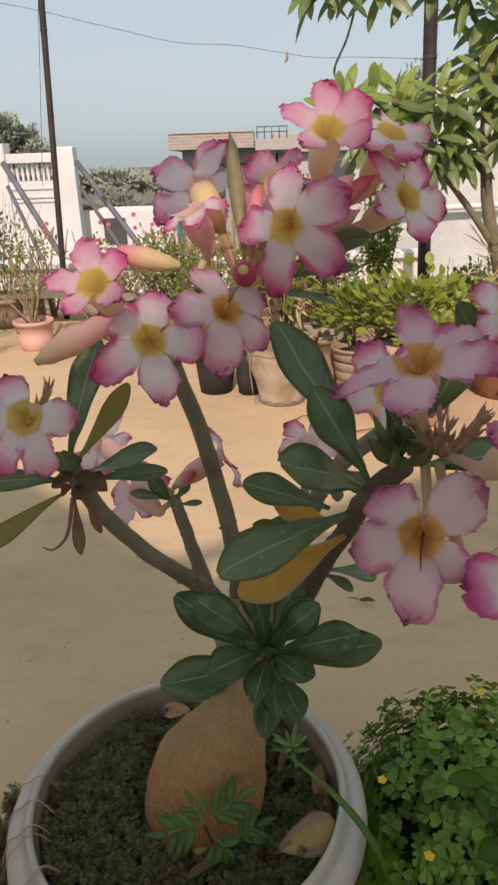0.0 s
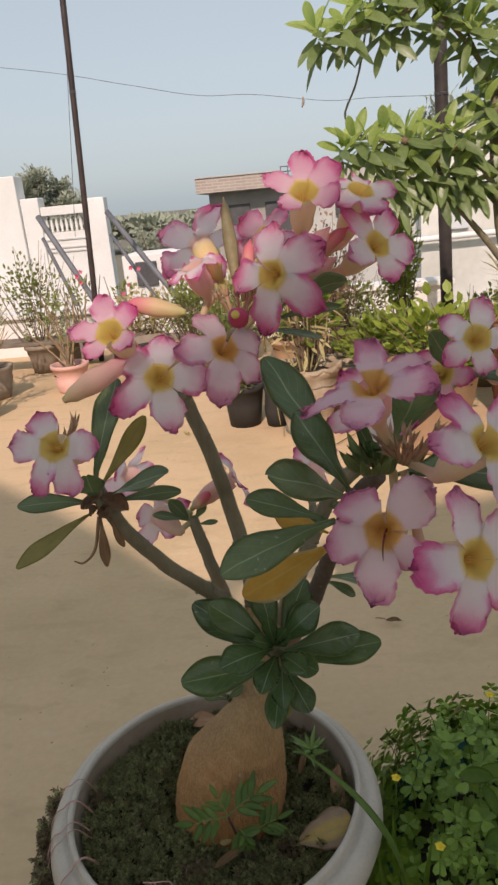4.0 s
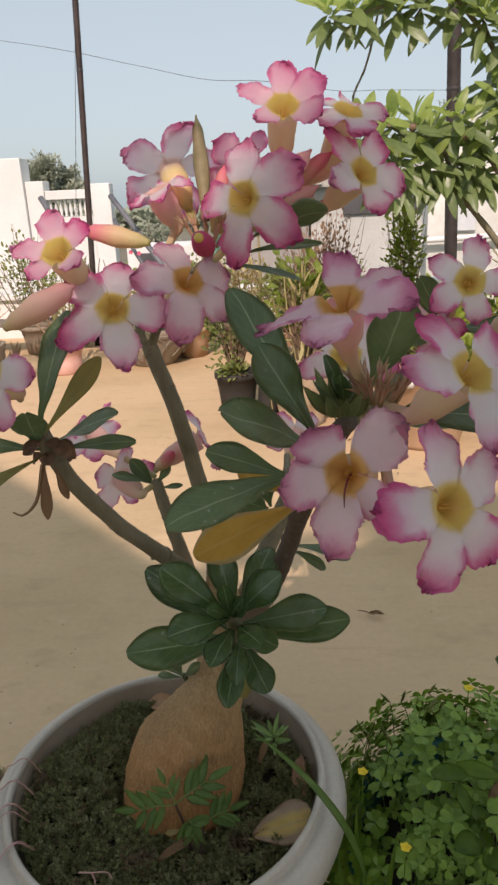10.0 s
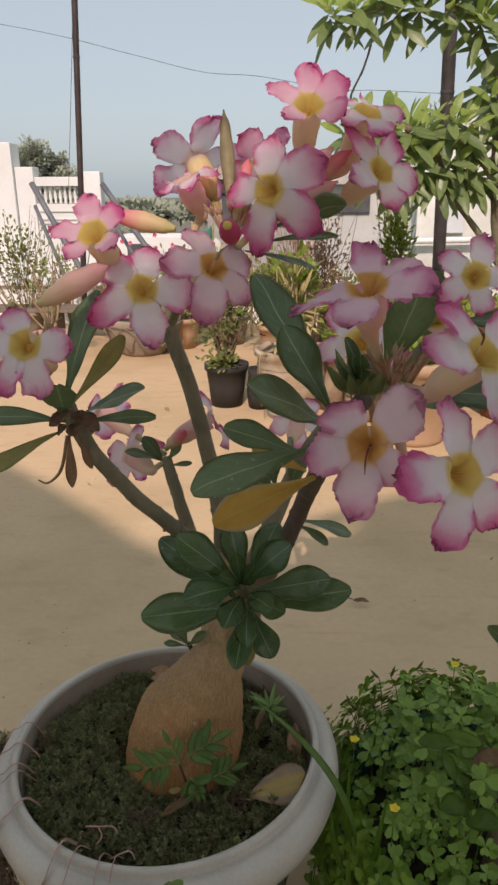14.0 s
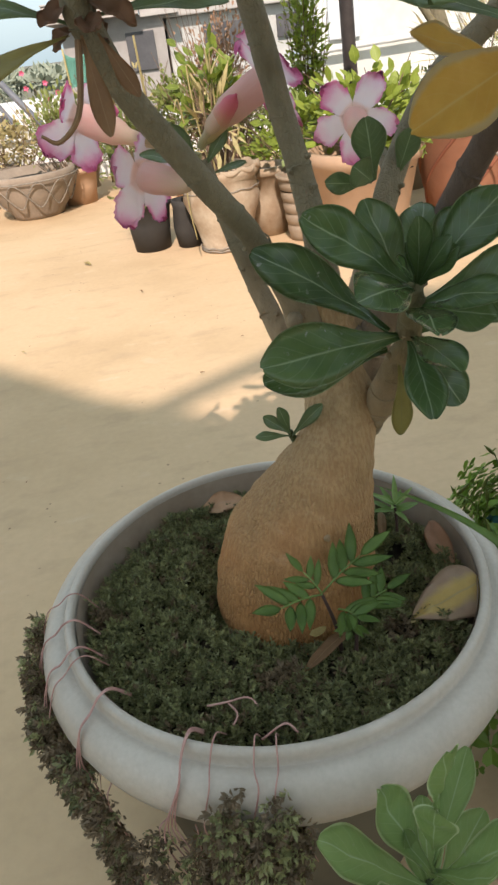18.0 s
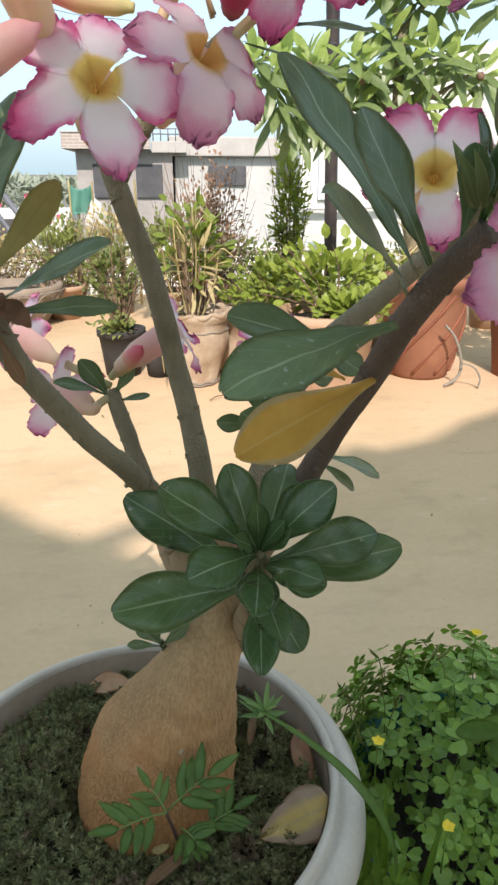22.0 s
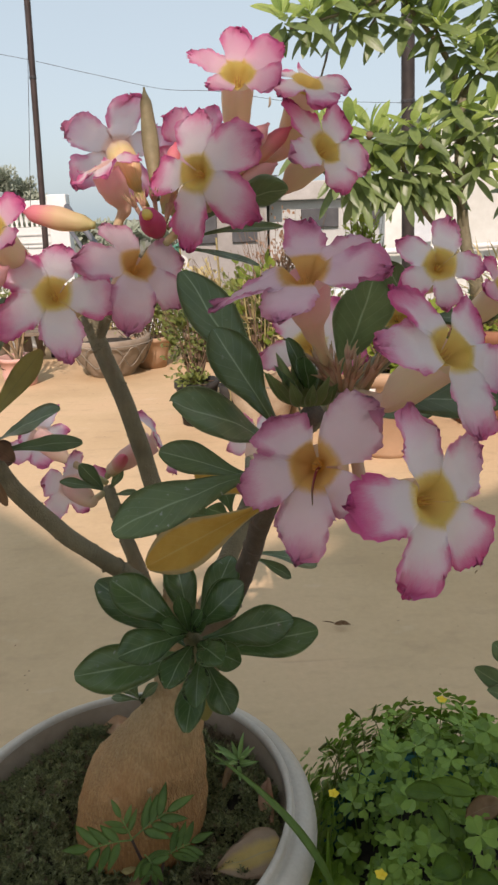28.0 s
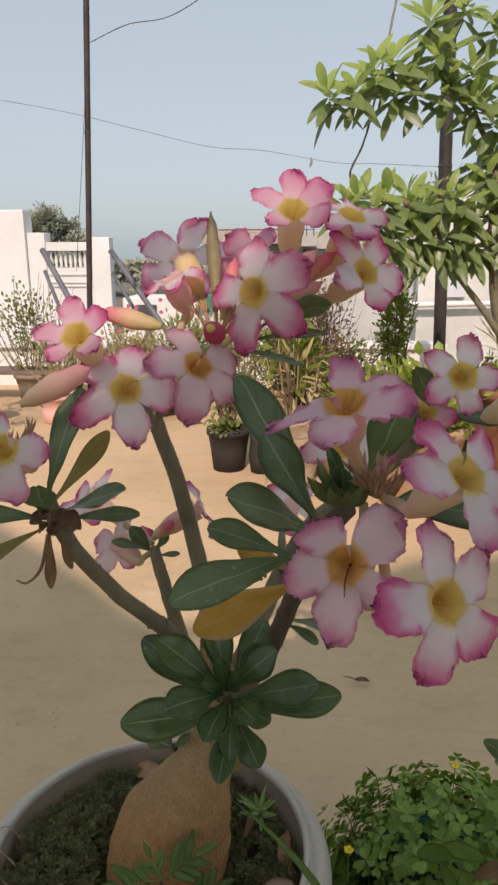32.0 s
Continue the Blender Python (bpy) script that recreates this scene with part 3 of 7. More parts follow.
# ---- the terrace ----
def floor_mat():
    """Worn sandy plaster: broad stains, scuffs, dark grit and a few hairline cracks."""
    m, n, l, b = mat("sandy_floor", (0.55, 0.40, 0.26), 0.9, spec=0.2)
    big, mid, fine = noise_node(n, l, 1.1, 6), noise_node(n, l, 7.0, 5, stretch=(1.0, 2.2, 1.0)), noise_node(n, l, 60.0, 4)
    c = ramp(n, l, big, [(0.32, (0.48, 0.340, 0.192)), (0.50, (0.60, 0.430, 0.258)), (0.70, (0.65, 0.446, 0.276))])
    c = mixc(n, l, ramp(n, l, mid, [(0.55, (0, 0, 0)), (0.75, (0.5, 0.5, 0.5))]), c, (0.40, 0.29, 0.18))
    c = mixc(n, l, ramp(n, l, mid, [(0.22, (0.5, 0.5, 0.5)), (0.38, (0, 0, 0))]), c, (0.68, 0.54, 0.38))
    c = mixc(n, l, math_node(n, l, "MULTIPLY", fine, 0.35), c, (0.33, 0.23, 0.14))
    grit = n.new("ShaderNodeTexVoronoi")
    grit.inputs["Scale"].default_value = 26.0
    l.new(n.new("ShaderNodeTexCoord").outputs["Object"], grit.inputs["Vector"])
    speck = math_node(n, l, "MULTIPLY", ramp(n, l, grit.outputs["Distance"], [(0.05, (1, 1, 1)), (0.09, (0, 0, 0))]), ramp(n, l, noise_node(n, l, 3.0, 2), [(0.5, (0, 0, 0)), (0.6, (1, 1, 1))]))
    c = mixc(n, l, math_node(n, l, "MULTIPLY", speck, 0.7), c, (0.12, 0.08, 0.05))
    wob = n.new("ShaderNodeMixRGB")
    wob.inputs[0].default_value = 0.12
    l.new(n.new("ShaderNodeTexCoord").outputs["Object"], wob.inputs[1])
    nz = n.new("ShaderNodeTexNoise")
    nz.inputs["Scale"].default_value = 3.0
    l.new(nz.outputs["Color"], wob.inputs[2])
    cell = n.new("ShaderNodeTexVoronoi")
    cell.feature = "DISTANCE_TO_EDGE"
    cell.inputs["Scale"].default_value = 1.5
    l.new(wob.outputs[0], cell.inputs["Vector"])
    crack = math_node(n, l, "MULTIPLY", ramp(n, l, cell.outputs["Distance"], [(0.0, (1, 1, 1)), (0.006, (0, 0, 0))]), ramp(n, l, big, [(0.57, (0, 0, 0)), (0.66, (1, 1, 1))]))
    c = mixc(n, l, math_node(n, l, "MULTIPLY", crack, 0.32), c, (0.16, 0.11, 0.07))
    l.new(c, b.inputs["Base Color"])
    h = math_node(n, l, "ADD", math_node(n, l, "MULTIPLY", mid, 1.0), math_node(n, l, "MULTIPLY", fine, 0.4))
    bump(n, l, b, math_node(n, l, "SUBTRACT", h, crack), 0.30, 0.004)
    return m


M_ground = floor_mat()
M_white = rough_surface("whitewash", (0.70, 0.70, 0.67), (0.84, 0.845, 0.83), 0.85, 1.5, 30, 0.25, 0.006, 0.2, (0.56, 0.54, 0.50))
M_oldwall = rough_surface("stained_whitewash", (0.58, 0.58, 0.53), (0.82, 0.825, 0.785), 0.9, 1.1, 14, 0.35, 0.008, 0.2, (0.34, 0.33, 0.27))
M_plaster = rough_surface("grey_plaster", (0.48, 0.48, 0.45), (0.64, 0.635, 0.60), 0.9, 1.2, 20, 0.3, 0.01, 0.2)
M_brick = rough_surface("far_brick", (0.33, 0.305, 0.28), (0.43, 0.405, 0.375), 0.9, 2.5, 12, 0.4, 0.02, 0.2)
M_slab = rough_surface("concrete_slab", (0.42, 0.395, 0.36), (0.54, 0.515, 0.475), 0.9, 3, 25, 0.3, 0.01, 0.2)
M_dark = rough_surface("dark_opening", (0.07, 0.07, 0.075), (0.12, 0.12, 0.12), 0.7, 4, 30)
M_steel = rough_surface("rusty_brown_steel", (0.034, 0.023, 0.021), (0.070, 0.047, 0.042), 0.6, 12, 120, 0.2, 0.002, 0.4)
M_post = rough_surface("dark_painted_steel", (0.030, 0.024, 0.022), (0.062, 0.050, 0.045), 0.6, 12, 90, 0.2, 0.001)
M_pipe = rough_surface("grey_painted_pipe", (0.10, 0.105, 0.12), (0.17, 0.175, 0.19), 0.55, 6, 80, 0.1, 0.001, 0.4)
M_wire = rough_surface("black_wire", (0.07, 0.07, 0.075), (0.12, 0.12, 0.125), 0.6, 10, 90)
M_rope = rough_surface("jute_rope", (0.20, 0.175, 0.14), (0.36, 0.32, 0.26), 0.9, 60, 300, 0.5, 0.002)
M_terra = rough_surface("terracotta", (0.19, 0.072, 0.038), (0.33, 0.145, 0.080), 0.85, 6, 50, 0.35, 0.004, 0.2, (0.22, 0.13, 0.085))
M_tan = rough_surface("tan_clay", (0.38, 0.23, 0.135), (0.50, 0.32, 0.20), 0.85, 5, 60, 0.3, 0.004, 0.2, (0.34, 0.26, 0.19))
M_cream = rough_surface("limed_clay", (0.30, 0.20, 0.12), (0.56, 0.47, 0.35), 0.9, 11, 60, 0.35, 0.005, 0.2)
M_black = rough_surface("black_plastic", (0.030, 0.029, 0.028), (0.055, 0.052, 0.047), 0.65, 8, 90, 0.1, 0.002, 0.15, (0.05, 0.045, 0.04))
M_beige = rough_surface("beige_plastic", (0.30, 0.23, 0.16), (0.38, 0.30, 0.22), 0.6, 6, 90, 0.1, 0.002, 0.4)
M_pinkpot = rough_surface("pink_plastic", (0.62, 0.33, 0.27), (0.70, 0.42, 0.35), 0.6, 6, 90, 0.1, 0.002, 0.4)
M_cement = rough_surface("grey_cement", (0.25, 0.20, 0.15), (0.38, 0.31, 0.24), 0.95, 7, 70, 0.4, 0.006, 0.2)
M_wood = rough_surface("weathered_wood", (0.16, 0.12, 0.09), (0.30, 0.25, 0.19), 0.85, 9, 90, 0.3, 0.003, 0.2)
M_teal = rough_surface("teal_plastic", (0.015, 0.10, 0.10), (0.03, 0.17, 0.16), 0.5, 8, 80, 0.1, 0.001, 0.4)
M_twig = rough_surface("dry_twig", (0.13, 0.08, 0.05), (0.26, 0.18, 0.12), 0.85, 40, 200, 0.3, 0.002)
M_yellowfl = mat("yellow_flower", (0.72, 0.52, 0.02), 0.6)[0]
M_pinkfl = mat("small_pink_flower", (0.60, 0.12, 0.20), 0.6)[0]

bm = bmesh.new()
N = 48
grid = [[bm.verts.new((-3.4 + 7.4 * i / N, -5.6 + 11.0 * j / N, 0.006 * noise.noise(Vector((i * 0.35, j * 0.35, 0))))) for i in range(N + 1)] for j in range(N + 1)]
for j in range(N):
    for i in range(N):
        bm.faces.new((grid[j][i], grid[j][i + 1], grid[j + 1][i + 1], grid[j + 1][i]))
solid("floor", bm, M_ground, "sandy plastered terrace floor with worn patches", "floor", "structure", smooth=True)

bm = bmesh.new()
box(bm, (-900, -900, -3.25), (900, 2500, -3.2))
solid("ground", bm, rough_surface("hazy_ground", (0.16, 0.15, 0.11), (0.24, 0.22, 0.17), 0.95, 0.02, 0.4, 0.2), "dusty town ground below the terrace", "ground", "structure")

bm = bmesh.new()
box(bm, (-3.4, -5.6, -3.2), (4.0, 5.3, -0.02))
solid("terrace_slab", bm, M_plaster, "plastered storey below the roof terrace", "building", "structure")
for k, (x0, x1) in enumerate(((-3.4, -3.25), (3.85, 4.0))):
    bm = bmesh.new()
    box(bm, (x0, -5.6, -0.015), (x1, 5.28, 0.85), 0.01)
    solid("wall_west" if k == 0 else "wall_east", bm, M_white, "whitewashed parapet along the side of the terrace", "wall", "structure")

# low parapet with coping
bm = bmesh.new()
box(bm, (-3.4, 5.30, -0.3), (1.25, 5.45, 0.30), 0.01)
solid("parapet_wall", bm, M_white, "low whitewashed terrace parapet behind the pots", "wall", "structure")
bm = bmesh.new()
box(bm, (-3.45, 5.26, 0.302), (1.28, 5.49, 0.345), 0.008)
solid("trim", bm, M_white, "whitewashed coping on the parapet", "wall trim", "structure")

# unseen stepped wall behind the camera, added to shade the near terrace
# top profile worked back from the shade edge on the floor
WALL_TOP = ((-2.65, 6.45), (-1.79, 5.91), (-1.24, 5.49), (-0.89, 5.19), (-0.55, 4.98), (-0.36, 5.16), (-0.13, 5.48), (0.27, 5.61), (0.45, 5.76), (1.09, 6.09), (1.58, 6.18))
bm = bmesh.new()
rows = [[bm.verts.new((x, y, z)) for x, z in WALL_TOP] + [bm.verts.new((1.58, y, 0.0)), bm.verts.new((-2.65, y, 0.0))] for y in (-4.0, -4.25)]
bm.faces.new(rows[0][::-1])
bm.faces.new(rows[1])
for k in range(len(rows[0])):
    q = (k + 1) % len(rows[0])
    bm.faces.new((rows[0][k], rows[0][q], rows[1][q], rows[1][k]))
solid("shade_wall", bm, M_white, "unseen stepped wall added to shade the near terrace", "wall", "structure")
# unseen pipe, added to cast the thin bar shadow on the floor
rail = thing("shadow_rail", (-0.88, -4.1, 5.1), "unseen pipe added across the wall's gap for a thin shadow", "railing")
bm = bmesh.new()
tube(bm, [(-1.05, -4.1, 5.0), (-0.53, -4.1, 5.31), (-0.20, -4.1, 5.51), (0.035, -4.1, 5.645)], [0.034] * 4, 8, 10)
part("top_rail", bm, M_pipe, rail)

# ---- neighbouring houses ----
def house(name, base, label):
    return thing(name, base, label, "house")


h = house("white_house", (-3.2, 9.3, -3.2), "whitewashed neighbouring house with a pierced roof parapet")
bm = bmesh.new()
box(bm, (-6.5, 9.0, -3.2), (-3.34, 9.3, 1.59), 0.01)
part("wall", bm, M_white, h, smooth=False)
bm = bmesh.new()
box(bm, (-3.335, 9.05, -3.2), (-3.10, 9.3, 1.31), 0.01)
part("pier", bm, M_white, h, smooth=False)
bm = bmesh.new()
box(bm, (-3.095, 9.06, -3.2), (-2.50, 9.2, 0.87), 0.006)
box(bm, (-3.095, 9.06, 1.08), (-2.50, 9.2, 1.19), 0.006)
box(bm, (-2.495, 9.04, -3.2), (-2.25, 9.24, 1.25), 0.01)
part("roof_parapet", bm, M_white, h, smooth=False)
for i in range(9):
    x = -3.055 + i * 0.064
    bm = bmesh.new()
    lathe(bm, [(0.020, 0.875), (0.024, 0.885), (0.012, 0.90), (0.026, 0.955), (0.012, 1.03), (0.024, 1.06), (0.020, 1.078)], (x, 9.13, 0), 10)
    part("baluster", bm, M_white, h)
for z in (0.62, 0.67, 0.77):
    bm = bmesh.new()
    box(bm, (-3.09, 9.045, z), (-2.51, 9.059, z + 0.015))
    part("ledge", bm, M_plaster, h, smooth=False)

h = house("brick_house", (-0.7, 14, -3.2), "unplastered brick rooftop room under a brick-faced slab")
m, n, l, b = mat("brick_courses", (0.30, 0.23, 0.19), 0.9, spec=0.2)
bt = n.new("ShaderNodeTexBrick")
bt.inputs["Color1"].default_value, bt.inputs["Color2"].default_value, bt.inputs["Mortar"].default_value = (0.34, 0.275, 0.23, 1), (0.42, 0.345, 0.29, 1), (0.52, 0.48, 0.43, 1)
bt.inputs["Scale"].default_value, bt.inputs["Brick Width"].default_value, bt.inputs["Row Height"].default_value, bt.inputs["Mortar Size"].default_value = 1.0, 0.22, 0.055, 0.007
mp = n.new("ShaderNodeMapping")
mp.inputs["Rotation"].default_value = (radians(-90), 0, 0)
l.new(n.new("ShaderNodeTexCoord").outputs["Object"], mp.inputs[0])
l.new(mp.outputs[0], bt.inputs["Vector"])
l.new(mixc(n, l, math_node(n, l, "MULTIPLY", noise_node(n, l, 3.0, 4), 0.5), bt.outputs["Color"], (0.34, 0.30, 0.27)), b.inputs["Base Color"])
bump(n, l, b, bt.outputs["Fac"], -0.5, 0.02)
M_courses = m
bm = bmesh.new()
box(bm, (-1.45, 14.3, -3.2), (0.35, 16.5, 1.245))
part("wall", bm, M_brick, h, smooth=False)
bm = bmesh.new()
box(bm, (-1.65, 13.9, 1.25), (-0.06, 16.7, 1.52), 0.01)
part("roof", bm, M_courses, h, smooth=False)
bm = bmesh.new()
box(bm, (-1.66, 13.88, 1.521), (-0.05, 16.72, 1.545), 0.004)
part("coping", bm, M_slab, h, smooth=False)
bm = bmesh.new()
box(bm, (-0.04, 14.1, 1.20), (0.62, 16.4, 1.40), 0.01)
part("lower_roof", bm, M_slab, h, smooth=False)
for k in range(5):
    bm = bmesh.new()
    tube(bm, [(0.0 + k * 0.14, 14.15, 1.40), (0.0 + k * 0.14, 14.15, 1.62)], [0.012, 0.012], 2, 6)
    part("railing_post", bm, M_pipe, h)
for z in (1.52, 1.61):
    bm = bmesh.new()
    tube(bm, [(-0.02, 14.15, z), (0.58, 14.15, z)], [0.011, 0.011], 2, 6)
    part("rail", bm, M_pipe, h)
for x in (-1.15, -0.35):
    bm = bmesh.new()
    box(bm, (x, 14.24, 0.4), (x + 0.5, 14.31, 1.0), 0.01)
    part("window", bm, M_dark, h, smooth=False)

h = house("grey_house", (1.4, 14.5, -3.2), "grey plastered house with a dark window")
bm = bmesh.new()
box(bm, (0.40, 14.6, -3.2), (3.2, 17.5, 1.15), 0.02)
part("wall", bm, M_plaster, h, smooth=False)
bm = bmesh.new()
box(bm, (0.30, 14.4, 1.15), (3.4, 17.6, 1.5), 0.02)
part("roof", bm, M_slab, h, smooth=False)
for x, w in ((1.05, 0.75), (2.4, 0.5)):
    bm = bmesh.new()
    box(bm, (x, 14.53, 0.62), (x + w, 14.62, 0.98), 0.01)
    part("window", bm, M_dark, h, smooth=False)

h = house("far_house", (-3.2, 18.5, -3.2), "pale low house in the haze beyond the parapet")
bm = bmesh.new()
box(bm, (-4.3, 18.2, -3.2), (-2.1, 20, -0.02), 0.02)
part("wall", bm, M_white, h, smooth=False)
bm = bmesh.new()
box(bm, (-3.95, 18.12, -0.8), (-3.4, 18.22, -0.2), 0.01)
part("window", bm, M_dark, h, smooth=False)

h = house("side_house", (3.0, 7.3, -3.2), "sunlit whitewashed house wall beside the terrace")
bm = bmesh.new()
sh = bm.verts.new
prof = [(1.35, -3.2), (4.6, -3.2), (4.6, 2.3), (2.3, 1.80), (1.35, 1.46)]
fr, bk = [sh((x, 7.0, z)) for x, z in prof], [sh((x, 7.3, z)) for x, z in prof]
bm.faces.new(fr)
bm.faces.new(bk[::-1])
for k in range(5):
    bm.faces.new((fr[k], bk[k], bk[(k + 1) % 5], fr[(k + 1) % 5]))
bmesh.ops.recalc_face_normals(bm, faces=bm.faces)
part("wall", bm, M_oldwall, h, smooth=False)
bm = bmesh.new()
tube(bm, [(1.18, 6.9, 0.53), (1.7, 6.9, 0.54), (2.7, 6.9, 0.56)], [0.028] * 3, 6, 10)
part("water_pipe", bm, M_white, h)
bm = bmesh.new()
box(bm, (1.52, 6.96, 0.60), (1.80, 7.03, 1.0), 0.008)
part("door", bm, rough_surface("blue_door", (0.56, 0.59, 0.61), (0.66, 0.69, 0.70)), h, "pale blue-grey door", smooth=False)

# ---- poles, pipes and wires ----
def pole(name, foot, top, r, label, material, tie=0.5):
    p = thing(name, foot, label, "pole")
    bm = bmesh.new()
    tube(bm, [foot, (Vector(foot) + Vector(top)) / 2, top], [r] * 3, 10, 10, 0.03)
    part("shaft", bm, material, p)
    for k in range(3):
        bm = bmesh.new()
        f = Vector(foot) + (Vector(top) - Vector(foot)) * tie + Vector((0, 0, 0.006 * k))
        tube(bm, [f + Vector(((r + 0.001) * math.cos(a * 0.5236), (r + 0.001) * math.sin(a * 0.5236), 0)) for a in range(13)], [0.0025] * 13, 24, 5)
        part("wire_tie", bm, M_wire, p)
    return p


pole("iron_pole", (-1.40, 4.9, 0.0), (-1.21, 4.9, 3.6), 0.020, "slim rusty brown iron pole beside the potted plants", M_steel)
pole("steel_post", (1.085, 4.6, 0.0), (0.965, 4.6, 3.4), 0.040, "dark brown steel post behind the tree", M_post, 0.45)

STRUTS = ((-2.07, 6.0, 1.06, -1.55, 5.6, 0.30, 0.024), (-2.06, 6.0, 0.88, -1.72, 5.6, 0.30, 0.016), (-1.47, 6.0, 1.05, -0.88, 5.6, 0.32, 0.024), (-1.46, 6.0, 0.86, -1.05, 5.6, 0.32, 0.016))
for x0, y0, z0, x1, y1, z1, r in STRUTS:
    st = thing("bracing_pipe", (x1, y1, z1), "grey painted steel pipe leaning as a brace", "pipe", "bracing pipes")
    bm = bmesh.new()
    d = (Vector((x1, y1, z1)) - Vector((x0, y0, z0))) * 0.55
    tube(bm, [(x0, y0, z0), ((x0 + x1) / 2, (y0 + y1) / 2, (z0 + z1) / 2), Vector((x1, y1, z1)) + d], [r] * 3, 6, 10)
    part("shaft", bm, M_pipe, st)

wr = thing("overhead_wire", (0, 4.9, 1.7), "thin black overhead wire sagging between the poles", "wire")
bm = bmesh.new()
tube(bm, [(-3.4, 4.9, 2.25), (-1.68, 4.9, 1.98), (-0.96, 4.9, 1.82), (-0.49, 4.9, 1.71), (-0.12, 4.9, 1.68), (0.36, 4.9, 1.60), (0.65, 4.9, 1.59), (1.07, 4.7, 1.54)], [0.0016] * 8, 60, 6, 0.3)
part("strand", bm, M_wire, wr)
bm = bmesh.new()
tube(bm, [(0.205, 4.9, 1.635), (0.205, 4.9, 1.60), (0.195, 4.9, 1.575)], [0.006, 0.010, 0.005], 6, 6)
part("clip", bm, M_cement, wr)
bm = bmesh.new()
tube(bm, [(-1.255, 4.9, 2.35), (-1.0, 4.9, 2.45), (-0.7, 4.9, 2.50), (-0.3, 4.9, 2.72)], [0.003] * 4, 20, 6)
part("strand", bm, M_wire, wr)
bm = bmesh.new()
tube(bm, [(-1.27, 4.88, 2.3), (-1.36, 4.88, 1.55), (-1.44, 4.88, 0.9)], [0.002] * 3, 20, 5)
part("strand", bm, M_wire, wr)
rp = thing("hanging_rope", (0.36, 2.88, 1.235), "frayed jute rope tied up into the tree", "rope")
bm = bmesh.new()
tube(bm, [(1.005, 4.58, 3.35), (0.70, 3.6, 2.85), (0.50, 3.0, 2.25), (0.458, 2.95, 1.935), (0.368, 2.95, 1.478), (0.303, 2.93, 1.31), (0.36, 2.88, 1.235)], [0.0045] * 7, 90, 6, 0.5)
part("strand", bm, M_rope, rp)

# ---- leafy masses ----
def rnd(a, b):
    return a + (b - a) * random.random()


def scatter_leaves(bm, centre, size, count, length, width, shape="lance", n=3, up=0.6, across=2, shell=0.35):
    """Many small leaves in a loose ellipsoid, thinner towards the outside."""
    c = Vector(centre)
    for _ in range(count):
        d = Vector((random.gauss(0, 1), random.gauss(0, 1), random.gauss(0, 1))).normalized()
        r = (shell + (1 - shell) * random.random()) * (0.75 + 0.5 * noise.noise(d * 2.1 + c * 3))
        p = c + Vector((d.x * size[0], d.y * size[1], d.z * size[2])) * r
        o = (d + Vector((rnd(-.8, .8), rnd(-.8, .8), rnd(-.3, up * 2)))).normalized()
        L = length * rnd(0.6, 1.25)
        blade(bm, p, p + o * L, width * rnd(0.7, 1.2), Vector((rnd(-.4, .4), rnd(-.9, .1), 1)), shape, rnd(-.06, .1), rnd(0.05, 0.3), n, across)


def twigs(bm, foot, centre, size, count, r=0.004):
    f = Vector(foot)
    for _ in range(count):
        e = Vector(centre) + Vector((rnd(-1, 1) * size[0], rnd(-1, 1) * size[1], rnd(-.4, 1) * size[2]))
        m = f.lerp(e, 0.5) + Vector((rnd(-.15, .15) * size[0], rnd(-.15, .15) * size[1], 0.12 * size[2]))
        tube(bm, [f + Vector((rnd(-.02, .02), rnd(-.02, .02), 0)), m, e], [r, r * 0.7, r * 0.3], 5, 5, cap=False)


def potted(name, foot, profile, material, label, soil_z, wob=0.0, seed=0, rim=None):
    p = thing(name, foot, label, "flower pot")
    bm = bmesh.new()
    lathe(bm, profile, foot, 40, wob, seed)
    part("body", bm, material, p)
    bm = bmesh.new()
    r = max(r for r, z in profile) * 0.86
    lathe(bm, [(r, soil_z - 0.03), (r, soil_z), (r * 0.5, soil_z + 0.012), (0.0005, soil_z + 0.016)], foot, 24, 0.05, seed)
    part("soil", bm, M_soil, p)
    if rim:
        bm = bmesh.new()
        lathe(bm, rim, foot, 40, wob, seed)
        part("rim", bm, material, p)
    return p


def shrub(name, foot, centre, size, count, length, width, material, label, stems=10, shape="lance", stem_r=0.004, stem_mat=None, shell=0.3):
    s = thing(name, foot, label, "plant")
    bm = bmesh.new()
    twigs(bm, foot, centre, size, stems, stem_r)
    part("twig_growth", bm, stem_mat or M_twig, s, kind="stuff")
    bm = bmesh.new()
    scatter_leaves(bm, centre, size, count, length, width, shape, shell=shell)
    part("foliage", bm, material, s, kind="stuff")
    return s


def simple_profile(rb, rt, h, lip=0.012, t=0.010):
    return [(rb, 0.0), (rb + (rt - rb) * 0.5, h * 0.5), (rt, h - 0.03), (rt + lip, h - 0.028), (rt + lip, h), (rt - t, h), (rt - t - 0.01, h - 0.05)]


# row of pots in the sun
potted("nursery_pot", (-0.218, 3.12, 0), simple_profile(0.076, 0.098, 0.205, 0.008), M_black, "black plastic nursery pot with a scuffed base", 0.17)
shrub("leafy_shrub", (-0.218, 3.12, 0.17), (-0.25, 3.12, 0.42), (0.16, 0.14, 0.30), 560, 0.030, 0.017, M_leaf_bush, "bushy green plant growing in a black nursery pot", 26, "ovate")
shrub("trailing_herb", (-0.218, 3.12, 0.18), (-0.225, 3.06, 0.22), (0.10, 0.08, 0.035), 120, 0.028, 0.016, M_leaf_bush, "low green herb spilling over a black pot", 8, "ovate")
